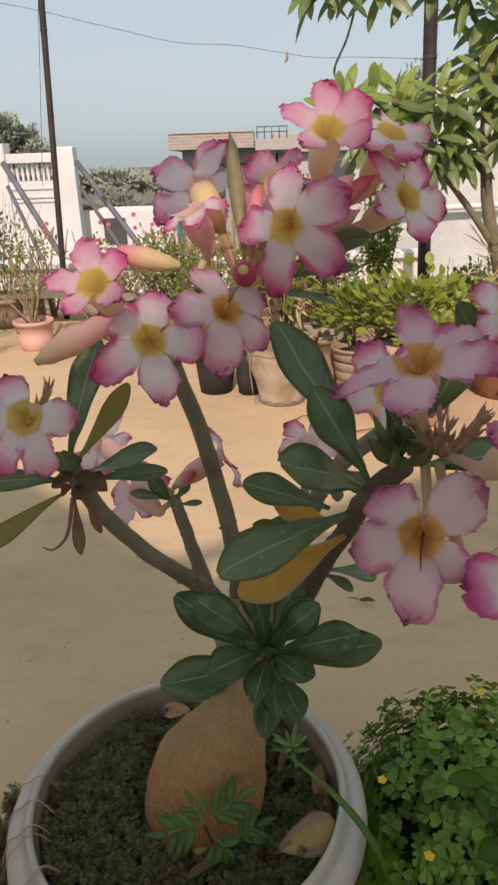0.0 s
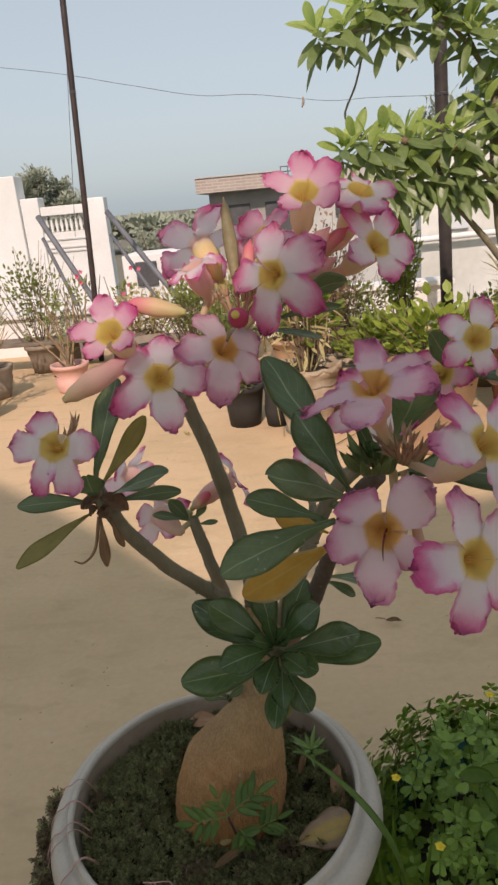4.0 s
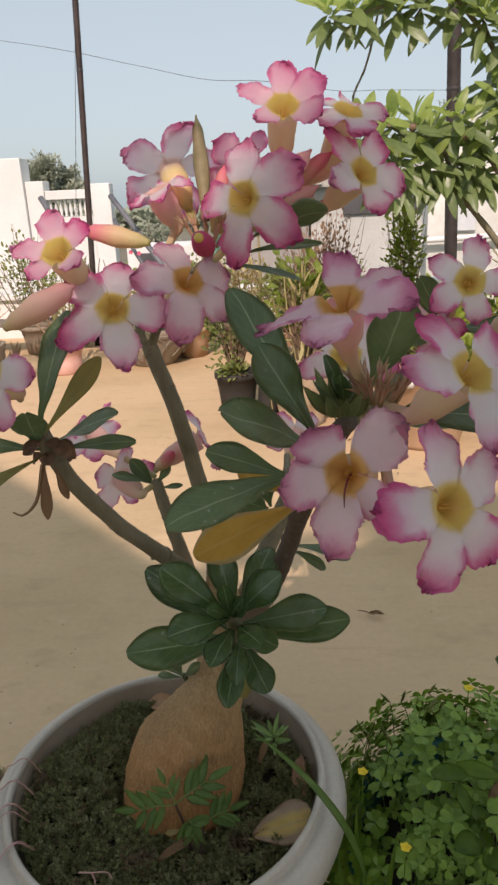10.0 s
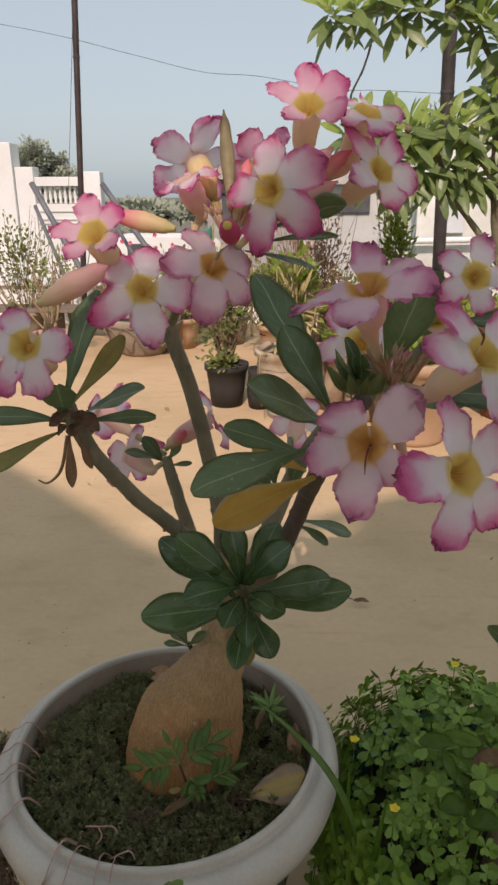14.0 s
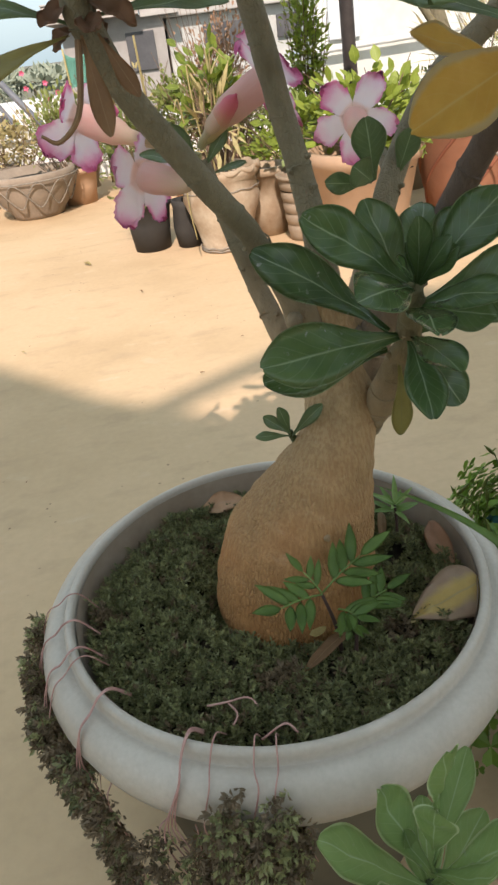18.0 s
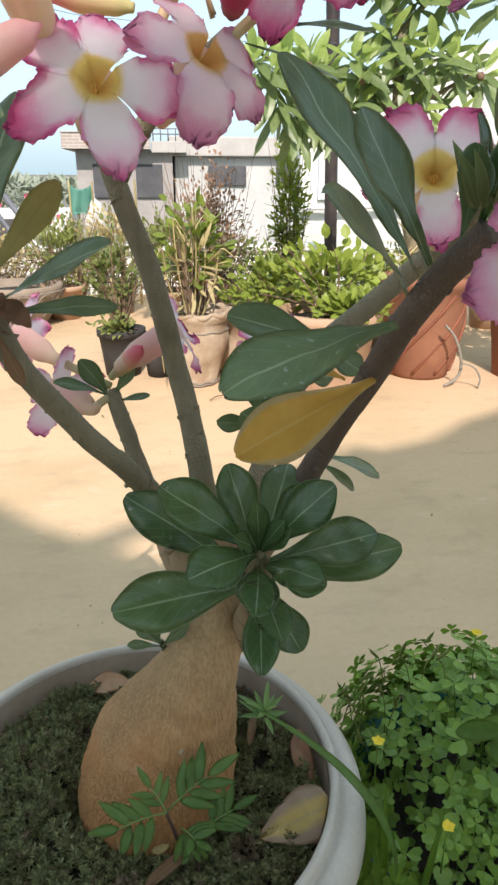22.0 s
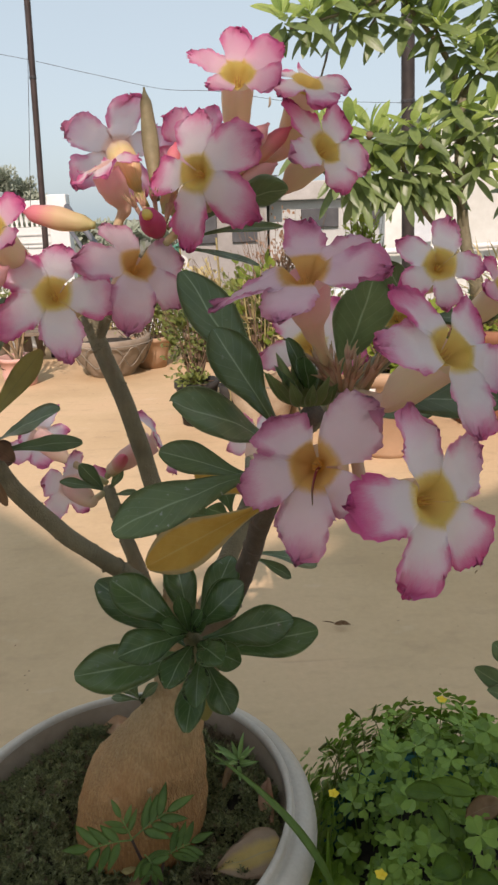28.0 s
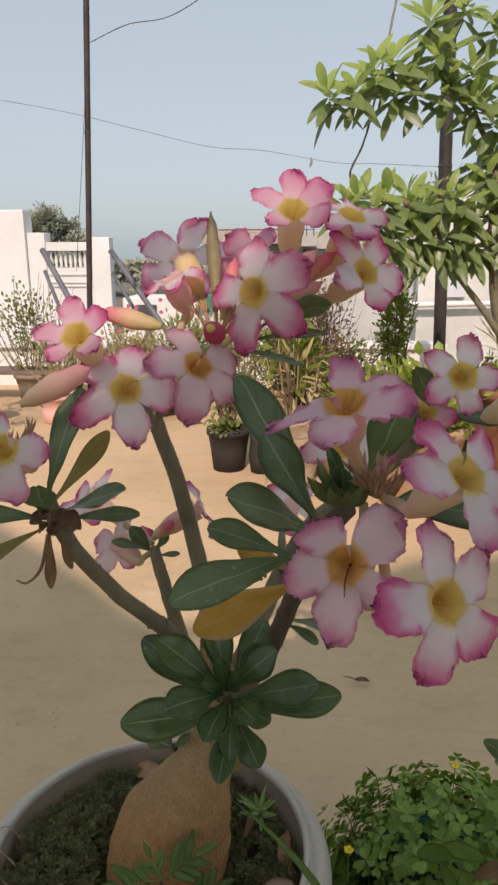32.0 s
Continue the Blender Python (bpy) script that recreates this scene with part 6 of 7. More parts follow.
for k in range(12):
    a = k * 2.4
    o = Vector((math.cos(a), math.sin(a) - 0.2, rnd(-.9, .5))).normalized()
    s = Vector((-0.158, 0.540, 0.754)) + o * 0.006 + Vector((0, 0, rnd(-.012, .014)))
    leaf_part(plant, s, s + o * rnd(.012, .028), rnd(.009, .017), (0, -.6, .8), M_leaf_brown, "bract", bend=rnd(-.2, .2), fold=0.5, ripple=0.2, shape="ovate")
bm = bmesh.new()
tube(bm, [(-0.160, 0.530, 0.742), (-0.166, 0.520, 0.712), (-0.178, 0.515, 0.700), (-0.186, 0.512, 0.704)], [0.002, 0.0016, 0.0012, 0.0008], 14, 6)
part("dry_stalk", bm, M_leaf_dry, plant)
# the leafy rosette on the front shoot
ROSETTE = (
    (-0.094, 0.494, 0.569, 0.036), (-0.046, 0.456, 0.614, 0.029), (-0.085, 0.562, 0.618, 0.033), (-0.060, 0.516, 0.646, 0.031), (-0.012, 0.560, 0.640, 0.026), (0.037, 0.588, 0.626, 0.028),
    (0.050, 0.500, 0.648, 0.028), (0.047, 0.530, 0.632, 0.028), (0.090, 0.528, 0.595, 0.031), (0.112, 0.536, 0.578, 0.031), (0.033, 0.456, 0.607, 0.024), (-0.009, 0.440, 0.596, 0.024),
    (-0.001, 0.466, 0.533, 0.023), (0.034, 0.508, 0.515, 0.026), (0.010, 0.455, 0.566, 0.022), (-0.001, 0.494, 0.642, 0.014), (0.016, 0.490, 0.630, 0.012), (0.045, 0.49, 0.58, 0.022), (-0.090, 0.527, 0.544, 0.032), (0.0, 0.500, 0.634, 0.014), (-0.016, 0.486, 0.622, 0.015), (0.020, 0.490, 0.624, 0.015))
for x, y, z, w in ROSETTE:
    t = Vector((x, y, z))
    # older leaves leave the stem lower down
    if y > 0.55:
        c = Vector((0.000, 0.545, 0.556)) if x < -0.05 else Vector((0.005, 0.522, 0.580))
    elif z < 0.56 and x < -0.08:
        c = Vector((0.002, 0.556, 0.540))
    elif z < 0.57 or x > 0.10:
        c = Vector((0.008, 0.538, 0.556))
    else:
        c = Vector((0.003, 0.508, 0.597)) if z > 0.612 else Vector((0.005, 0.522, 0.580))
    o = (t - c).normalized()
    leaf_part(plant, c + o * 0.002, t, w * 1.12, Vector((-0.08, -0.82, 0.62)) if z < 0.60 else Vector((-0.05, -0.68, 0.78)), M_leaf_soft, bend=rnd(0.02, 0.07), fold=0.13, ripple=0.08)


# ---- flowers ----
def flower_axes(n):
    n = Vector(n).normalized()
    u = (Vector((0, 0, 1)) - n * n.z)
    u = u.normalized() if u.length > 1e-3 else Vector((0, 1, 0))
    return u.cross(n), u, n


def petal(bm, c, out, side, n, R, cup, W, seed, warp=1.0, curl=0.16):
    """One petal from inside the throat outwards: it climbs the funnel, turns over its mouth and spreads into a lopsided blade with a toothed margin."""
    uvl = bm.loops.layers.uv.verify()
    NV, NU = 30, 20
    tilt = 0.20 + noise.noise(Vector((seed, 3.3, 1.2))) * 0.55 * warp
    sag = cup + 0.22 * warp * noise.noise(Vector((seed, 7.7, 5.2)))
    curl = curl + 0.40 * warp * noise.noise(Vector((seed, 1.7, 8.2)))
    swing = 0.22 * noise.noise(Vector((seed, 4.7, 2.2)))
    rows = []
    for i in range(NV + 1):
        v = i / NV
        deep = max(0.0, 1 - v / 0.20)
        rad = 0.0112 - 0.0080 * deep ** 1.15 if deep else 0.0112 + (R - 0.0112) * (v - 0.20) / 0.80
        drop = -0.0100 * deep ** 1.35
        foot = 0.0072 + 0.0036 * v
        if v < 0.62:
            w = foot + max(0.0, W - foot) * (max(0.0, math.sin(math.pi / 2 * (v - 0.08) / 0.54)) if v > 0.08 else 0.0) ** 1.45
        else:
            w = W * max(0.0, 1 - ((v - 0.62) / 0.38) ** 2.5) ** 0.55
            w = max(w, 0.06 * W)
        row = []
        for k in range(NU + 1):
            u = k / NU * 2 - 1
            e = u * u
            m = max(e * e, v ** 5) * min(1.0, v * 2.5)
            tooth = (0.046 * noise.noise(Vector((u * 26 + seed, v * 26, seed))) + 0.060 * noise.noise(Vector((u * 4 + seed, v * 5, seed * 2)))) * R * m
            q = c + out * (rad - 0.05 * R * v * v * e + tooth + 0.035 * R * v * v * u) + side * (u * w * (1.10 if u > 0 else 0.92) + tooth * (1 if u > 0 else -1) + swing * R * 0.5 * v * v)
            s = max(0.0, min(1.0, 1.35 - v / 0.30))
            s = s * s * (3 - 2 * s)
            q = q.lerp(c + out * (rad * math.cos(u * 0.66)) + side * (rad * math.sin(u * 0.66)), s)
            g = max(0.0, v - 0.18)
            h = drop + sag * R * g ** 1.2 + tilt * u * w * min(1.0, g * 2.2)
            h -= curl * R * max(0.0, v - 0.50) ** 2 * 2.4
            h += warp * 0.26 * R * g * e * noise.noise(Vector((u * 1.3 + seed * 2, v * 3.0, seed)))
            h += warp * 0.045 * R * g * math.sin(u * 5 + v * 10 + seed * 5) * e
            h += warp * 0.040 * R * m * noise.noise(Vector((u * 9 + seed, v * 9, seed * 3)))
            h -= 0.05 * R * math.sin(math.pi * v) * (1 - e) * min(1.0, g * 4)
            row.append(bm.verts.new(q + n * h))
        rows.append(row)
    fs = []
    for i in range(NV):
        for k in range(NU):
            f = bm.faces.new((rows[i][k], rows[i][k + 1], rows[i + 1][k + 1], rows[i + 1][k]))
            fs.append(f)
            for lp, (a, b) in zip(f.loops, ((k, i), (k + 1, i), (k + 1, i + 1), (k, i + 1))):
                lp[uvl].uv = (a / NU, b / NV)
    bmesh.ops.solidify(bm, geom=fs, thickness=0.0004)


def flower(c, nrm, roll, R, cup, base, material=None, throat=None, tube_m=None, warp=1.0, W=0.322, label="", neck=0.050, curl=0.16, mark=0, petals=None):
    """petals: for each one its turn from upright (degrees, to the left), its length and its width, of R and W."""
    c, base = Vector(c), Vector(base)
    r, u, n = flower_axes(nrm)
    material = material or M_petal
    bm = bmesh.new()
    a, b, e = c - n * 0.016, c - n * (neck * 0.75), c - n * neck
    far = e.lerp(base, 0.35)
    tube(bm, [c - n * 0.0060, a, b, e - n * 0.006, far - n * 0.004, base], [0.0118, 0.0122, 0.0110, 0.0062, 0.0036, 0.0034], 30, 16, 0.04, cap=False)
    fl = part("flower", bm, tube_m or M_tube, plant, label)
    bm = bmesh.new()
    tube(bm, [c - n * 0.0082, c - n * 0.0095, c - n * 0.0110, c - n * 0.0125, c - n * 0.0140], [0.0050, 0.0042, 0.0032, 0.0020, 0.0006], 12, 16, head=False)
    part("throat", bm, throat or M_throat, fl)
    bm = bmesh.new()
    for k in range(5):
        t = k * 1.2566
        d = (r * math.cos(t) + u * math.sin(t))
        tube(bm, [c - n * 0.0115 + d * 0.0016, c - n * 0.0080 + d * 0.0020, c - n * 0.0035 + d * rnd(.0010, .0034)], [0.0006, 0.0004, 0.00012], 5, 5)
    part("stamen_cone", bm, M_anther, fl)
    if mark:
        ma = radians(mark)
        md = u * math.cos(ma) - r * math.sin(ma)
        bm = bmesh.new()
        tube(bm, [c - n * 0.015, c - n * 0.006 + md * 0.003, c + n * 0.0020 + md * 0.0115, c + n * 0.002 + md * 0.020], [0.0009, 0.0008, 0.0006, 0.0003], 12, 6)
        part("withered_style", bm, M_darkbud, fl, "dark withered style")
    for k in range(5):
        turn, long, wide = petals[k] if petals else (roll - 72 * k + rnd(-5, 5) * warp, rnd(.90, 1.10), rnd(.82, 1.10))
        ang = radians(turn)
        out = u * math.cos(ang) - r * math.sin(ang)
        side = n.cross(out)
        bm = bmesh.new()
        petal(bm, c, out, side, n, R * long, cup, W * R * wide, c.x * 91 + k * 1.7, warp, curl)
        part("petal", bm, material, fl)
    return fl


H_TOP, H_LEFT, H_BACK = (-0.006, 0.585, 0.905), (-0.090, 0.645, 0.850), (-0.100, 0.703, 0.658)
H_R, H_RR, H_L = (0.112, 0.440, 0.812), (0.212, 0.640, 0.832), (-0.160, 0.545, 0.760)
flower((0.060, 0.578, 1.025), (0.07, -0.73, 0.68), 69, 0.0365, 0.37, (0.045, 0.60, 0.955), M_petal_pink, warp=0.8, petals=((-6, 1.18, 1.05), (-58, 1.14, 1.05), (-122, 0.9, 1.0), (128, 0.86, 1.0), (56, 1.08, 1.05)))
flower((0.026, 0.558, 0.957), (-0.38, -0.90, 0.12), 11, 0.0490, -0.18, H_TOP, petals=((3, 0.94, 0.85), (-65, 1.1, 1.1), (-125, 1.12, 1.1), (165, 1.16, 1.08), (87, 0.9, 0.92)))
flower((-0.082, 0.531, 0.877), (0.15, -0.85, 0.45), 38, 0.0480, -0.10, H_LEFT, petals=((48, 1.0, 1.0), (-14, 0.9, 0.95), (-98, 1.05, 1.0), (-177, 1.06, 1.05), (113, 1.12, 1.1)))
flower((-0.118, 0.518, 0.924), (-0.16, -0.79, 0.59), 18, 0.0310, 0.24, (-0.10, 0.60, 0.87), M_petal_pink, petals=((17, 1.18, 1.1), (-46, 1.05, 1.0), (-126, 1.0, 1.05), (142, 1.02, 1.05), (85, 1.25, 1.1)))
flower((-0.022, 0.556, 0.894), (0.46, -0.66, 0.55), 66, 0.0480, -0.09, (-0.03, 0.615, 0.875), M_petal_faded, M_throat_old, petals=((76, 1.02, 1.0), (8, 0.94, 0.92), (-85, 1.0, 1.0), (-142, 0.94, 0.92), (153, 1.08, 1.08)))
flower((-0.046, 0.651, 0.984), (-0.36, 0.72, 0.60), 6, 0.0500, 0.02, (-0.020, 0.612, 0.935), M_petal_back, tube_m=M_tube_yellow, neck=0.042, warp=1.4)
flower((-0.050, 0.598, 0.968), (-0.35, -0.25, 0.90), 30, 0.0330, -0.14, (-0.050, 0.606, 0.910), M_petal_back, tube_m=M_pinktube, neck=0.030, warp=1.3)
flower((0.113, 0.605, 1.022), (0.30, -0.50, 0.81), 35, 0.0380, -0.02, (0.05, 0.605, 0.950))
flower((0.126, 0.592, 0.973), (0.55, -0.70, 0.46), 31, 0.0440, 0.05, (0.045, 0.605, 0.945), petals=((29, 1.1, 1.05), (-46, 1.04, 1.0), (-112, 1.02, 1.0), (-175, 0.85, 0.9), (100, 0.9, 1.0)))
flower((0.092, 0.375, 0.899), (-0.15, -0.50, 0.80), 49, 0.0450, 0.14, (0.113, 0.420, 0.830), M_petal_rosy, M_throat_old, M_pinktube, warp=1.2, curl=0.22, neck=0.034, petals=((116, 1.15, 0.82), (6, 0.92, 0.76), (-57, 0.95, 0.70), (-97, 1.0, 0.76), (171, 0.90, 1.0)))
flower((0.094, 0.350, 0.802), (-0.30, -0.85, 0.35), 36, 0.0460, 0.06, (0.112, 0.425, 0.815), M_petal_faded, M_throat_old, warp=1.3, mark=185, petals=((44, 0.8, 0.98), (-46, 1.0, 1.12), (-130, 0.82, 0.8), (174, 1.1, 1.12), (107, 0.92, 1.0)))
flower((0.149, 0.318, 0.795), (0.45, -0.78, 0.40), 71, 0.0445, -0.05, (0.120, 0.42, 0.815), petals=((-2, 1.06, 1.18), (-70, 1.0, 1.02), (-147, 1.06, 1.05), (151, 1.08, 0.82), (80, 1.06, 1.08)))
flower((0.210, 0.560, 0.885), (0.01, -0.91, 0.40), 49, 0.0370, -0.12, H_RR, petals=((57, 1.04, 1.0), (-20, 1.1, 1.05), (-98, 0.98, 0.95), (-172, 0.95, 0.85), (118, 1.04, 1.05)))
flower((0.164, 0.353, 0.860), (0.45, -0.62, 0.63), 6, 0.0420, 0.0, (0.122, 0.425, 0.822), petals=((18, 1.06, 1.12), (-67, 1.02, 1.0), (-128, 0.95, 0.9), (170, 1.12, 0.78), (78, 1.08, 1.1)))
flower((-0.160, 0.450, 0.845), (-0.03, -0.85, 0.50), 62, 0.0385, -0.12, (-0.175, 0.54, 0.80), petals=((25, 0.9, 1.0), (-95, 0.98, 1.05), (-163, 1.12, 1.05), (151, 1.14, 1.0), (85, 1.05, 1.05)))
flower((0.274, 0.591, 0.861), (0.45, -0.60, 0.60), 20, 0.0330, 0.15, (0.222, 0.64, 0.835), M_petal_pink)
flower((0.020, 0.655, 0.985), (-0.25, 0.80, 0.50), 20, 0.0400, 0.05, (0.0, 0.60, 0.93), M_petal_pink)
flower((0.106, 0.525, 0.832), (-0.30, -0.80, 0.45), 40, 0.0440, 0.12, (0.125, 0.56, 0.785))
flower((0.190, 0.620, 0.838), (-0.25, -0.75, 0.45), 40, 0.0340, 0.10, H_RR, M_petal_pink)
flower((-0.190, 0.770, 0.693), (-0.70, 0.62, 0.30), 20, 0.0430, -0.10, H_BACK, M_petal_back, tube_m=M_backtube)
flower((-0.147, 0.725, 0.648), (-0.66, 0.74, 0.12), 5, 0.0440, -0.12, (-0.100, 0.700, 0.650), M_petal_back, tube_m=M_backtube, neck=0.042)
flower((-0.040, 0.698, 0.708), (0.84, 0.26, 0.46), 10, 0.0400, 0.10, (-0.098, 0.702, 0.666), M_petal_back, tube_m=M_backtube)
flower((0.064, 0.855, 0.653), (0.15, 0.95, 0.15), 30, 0.0430, -0.08, (0.053, 0.785, 0.650), M_petal_back, tube_m=M_backtube)


def bud(tip, base, r, material, label="", name="bud"):
    tip, base = Vector(tip), Vector(base)
    bm = bmesh.new()
    d = base - tip
    tube(bm, [tip, tip + d * .18, tip + d * .5, tip + d * .8, base], [r * .12, r * .75, r, r * .72, r * .3], 22, 12, 0.05)
    return part(name, bm, material, plant, label)


bud((-0.123, 0.614, 0.936), (-0.062, 0.604, 0.923), 0.0098, M_bud, "pink-tipped yellow flower bud")
bud((-0.106, 0.515, 0.898), (-0.168, 0.515, 0.866), 0.0110, M_pinktube, "pink trumpet of an unopened flower")
bud((0.082, 0.588, 0.992), (0.030, 0.602, 0.940), 0.0100, M_pinktube)
bud((0.088, 0.596, 0.964), (0.025, 0.606, 0.930), 0.0090, M_pinktube)
bud((0.100, 0.60, 0.990), (0.040, 0.606, 0.950), 0.0085, M_bud)
rb = bud((-0.007, 0.522, 0.930), (-0.006, 0.575, 0.915), 0.0098, M_redbud, "crimson unopened bud")
bm = bmesh.new()
tube(bm, [(-0.007, 0.5195, 0.9305), (-0.007, 0.526, 0.929)], [0.0028, 0.0040], 4, 10)
part("bud_eye", bm, M_throat, rb)
bud((-0.017, 0.632, 1.027), (-0.008, 0.594, 0.940), 0.0068, M_pod, "slim olive-brown seed pod", "seed_pod")
bud((0.006, 0.628, 0.985), (-0.004, 0.60, 0.930), 0.0075, M_bud)
bud((-0.070, 0.67, 0.700), (-0.095, 0.70, 0.668), 0.0080, M_bud)
# spent calyces and young bracts at the branch ends
def calyx_cluster(centre, count, spread, material=M_sepal):
    c = Vector(centre)
    for k in range(count):
        a = k * 2.4
        o = Vector((math.cos(a) * rnd(.3, .9), math.sin(a) * rnd(.3, .9) - 0.25, 1)).normalized()
        s = c + Vector((math.cos(a), math.sin(a), 0)) * rnd(0, spread)
        e = s + o * rnd(.010, .030)
        bm = bmesh.new()
        tube(bm, [e, s.lerp(e, .5), s], [0.0019, 0.0016, 0.0018], 6, 7)
        cal = part("calyx", bm, material, plant)
        x, y = frame_at(o)
        for q in range(5):
            t = q * 1.2566 + a
            d = (x * math.cos(t) + y * math.sin(t))
            bm = bmesh.new()
            tube(bm, [e - o * 0.001 + d * 0.001, e + o * 0.004 + d * 0.0024, e + o * rnd(.008, .012) + d * rnd(.003, .006)], [0.0011, 0.0012, 0.0002], 5, 5)
            part("sepal", bm, material, cal)


calyx_cluster((0.118, 0.420, 0.824), 15, 0.014)
calyx_cluster((-0.176, 0.505, 0.815), 9, 0.010)
calyx_cluster((-0.008, 0.590, 0.918), 6, 0.010)
for k in range(20):
    a = k * 2.4
    s = Vector((0.096 + 0.010 * math.cos(a), 0.424 + 0.010 * math.sin(a), 0.816))
    o = Vector((0.7 * math.cos(a), 0.7 * math.sin(a) - 0.3, 1)).normalized()
    leaf_part(plant, s, s + o * rnd(.014, .034), rnd(.005, .0085), (0, -1, 0.2), M_leaf_bract, "bract", fold=0.4, shape="lance")

# ---- small things in and round the pot ----
def fallen(base, tip, w, up, m, label, bend=0.1, shape="ovate"):
    bm = bmesh.new()
    blade(bm, base, tip, w, up, shape, bend, 0.25 if shape == "ovate" else 0.15, 16, 10, rnd(-.4, .4), 0.16 if shape == "ovate" else 0.20, rnd(0, 9), 0.0008)
    return solid("fallen_leaf", bm, m, label, "leaf", smooth=True)


dead = fallen((0.077, 0.548, 0.3165), (0.008, 0.526, 0.312), 0.046, (0.05, -0.42, 0.90), M_leaf_grey, "curled yellow-grey fallen leaf lying on the stonecrop", 0.03, "heart")
bm = bmesh.new()
tube(bm, [(0.020, 0.530, 0.3125), (0.012, 0.526, 0.309), (0.004, 0.524, 0.3105)], [0.0016, 0.0014, 0.0010], 6, 6)
part("stalk", bm, M_leaf_straw, dead)
fallen((0.066, 0.580, 0.308), (0.062, 0.634, 0.320), 0.021, (-0.5, -0.4, 0.8), M_leaf_rust, "brown fallen leaf against the pot's inner rim")
fallen((-0.150, 0.744, 0.300), (-0.104, 0.728, 0.315), 0.023, (0.1, -0.5, 1), M_leaf_tan, "pale dry fallen leaf beside the trunk")
fallen((-0.045, 0.514, 0.328), (-0.090, 0.492, 0.312), 0.011, (0, -0.4, 1), M_leaf_dry, "narrow curled brown leaf on the stonecrop")
fallen((0.012, 0.62, 0.318), (0.022, 0.655, 0.325), 0.009, (0, -0.4, 1), M_leaf_dry, "small curled dry leaf on the stonecrop")
fallen((-0.080, 0.508, 0.335), (-0.066, 0.510, 0.338), 0.007, (0, -0.8, 0.5), M_leaf_straw, "small dry petal stuck to the trunk")
fallen((0.225, 1.402, 0.010), (0.262, 1.392, 0.014), 0.015, (0, -0.3, 1), M_leaf_dry, "small curled brown leaf with a stalk on the floor")
fallen((0.198, 1.415, 0.009), (0.230, 1.400, 0.011), 0.004, (0, -0.3, 1), M_leaf_dry, "thin dry leaf stalk on the floor")

seed = thing("marigold_seedling", (-0.054, 0.510, 0.300), "small marigold seedling with feathery leaves in the pot", "plant")
for stem in (((-0.054, 0.512, 0.296), (-0.058, 0.511, 0.335), (-0.067, 0.511, 0.371)), ((-0.045, 0.505, 0.294), (-0.043, 0.508, 0.325), (-0.038, 0.513, 0.348))):
    bm = bmesh.new()
    tube(bm, stem, [0.0019, 0.0016, 0.0012], 10, 7)
    part("stem", bm, M_seed_stem, seed, "dark purplish stem")
# stalk foot, leaf end, leaflet length, pairs
FRONDS = (((-0.067, 0.511, 0.371), (-0.101, 0.489, 0.386), 0.024, 3), ((-0.066, 0.512, 0.372), (-0.034, 0.522, 0.392), 0.026, 3), ((-0.040, 0.512, 0.346), (-0.014, 0.523, 0.352), 0.022, 3),
          ((-0.056, 0.508, 0.356), (-0.046, 0.492, 0.362), 0.021, 3), ((-0.067, 0.511, 0.372), (-0.078, 0.522, 0.386), 0.017, 2), ((-0.043, 0.509, 0.338), (-0.050, 0.496, 0.344), 0.015, 2))
for b, t, size, pairs in FRONDS:
    b, t = Vector(b), Vector(t)
    d = (t - b).normalized()
    sd = d.cross(Vector((0, -.35, 1))).normalized()
    bm = bmesh.new()
    tube(bm, [b, b.lerp(t, .5) + Vector((0, 0, .002)), t], [0.0008, 0.0007, 0.0005], 6, 5)
    stalk = part("leaf_stalk", bm, M_leaf_seed, seed)
    for i in range(pairs + 1):
        f = 0.30 + 0.70 * i / pairs
        p = b.lerp(t, f)
        for w in ((-1, 1) if i < pairs else (0,)):
            o = (d * (0.62 if w else 1.0) + sd * w * (0.85 - 0.30 * f) + Vector((rnd(-.12, .12), rnd(-.12, .12), rnd(-.15, .20)))).normalized()
            bm = bmesh.new()
            blade(bm, p, p + o * size * rnd(1.0, 1.30), size * 0.36, (0.1, -.45, 1), "lance", rnd(-.06, .05), 0.22, 7, 4, ripple=0.12, seed=rnd(0, 9), thick=0.0003)
            part("leaflet", bm, M_leaf_seed, stalk)

gr = thing("tall_grass", (0.10, 0.545, 0.20), "long green grass blade leaning across the pot rim", "grass")
bm = bmesh.new()
blade(bm, (0.132, 0.524, 0.235), (-0.004, 0.590, 0.405), 0.0085, (0.1, -0.3, 1), "lance", 0.24, 0.35, 26, 4, 0.4, 0.05, 2.0, 0.0004)
part("blade", bm, M_leaf_seed, gr)
tuft = thing("herb_tuft", (0.032, 0.642, 0.305), "small narrow-leaved herb tuft behind the trunk", "plant")
bm = bmesh.new()
tube(bm, [(0.030, 0.632, 0.300), (0.031, 0.634, 0.322), (0.030, 0.636, 0.344)], [0.0016, 0.0014, 0.0012], 8, 6)
part("stem", bm, M_seed_stem, tuft, "reddish stem")
for k in range(13):
    a = k * 2.4
    bm = bmesh.new()
    s = Vector((0.030, 0.636, 0.335 + 0.0008 * k))
    blade(bm, s, s + Vector((rnd(.020, .034) * math.cos(a), rnd(.020, .034) * math.sin(a), rnd(.000, .010) + 0.0016 * k)), 0.0054, (0, -.4, 1), "lance", 0.05, 0.25, 7, 4, ripple=0.1, seed=k)
    part("leaf", bm, M_leaf_seed, tuft)

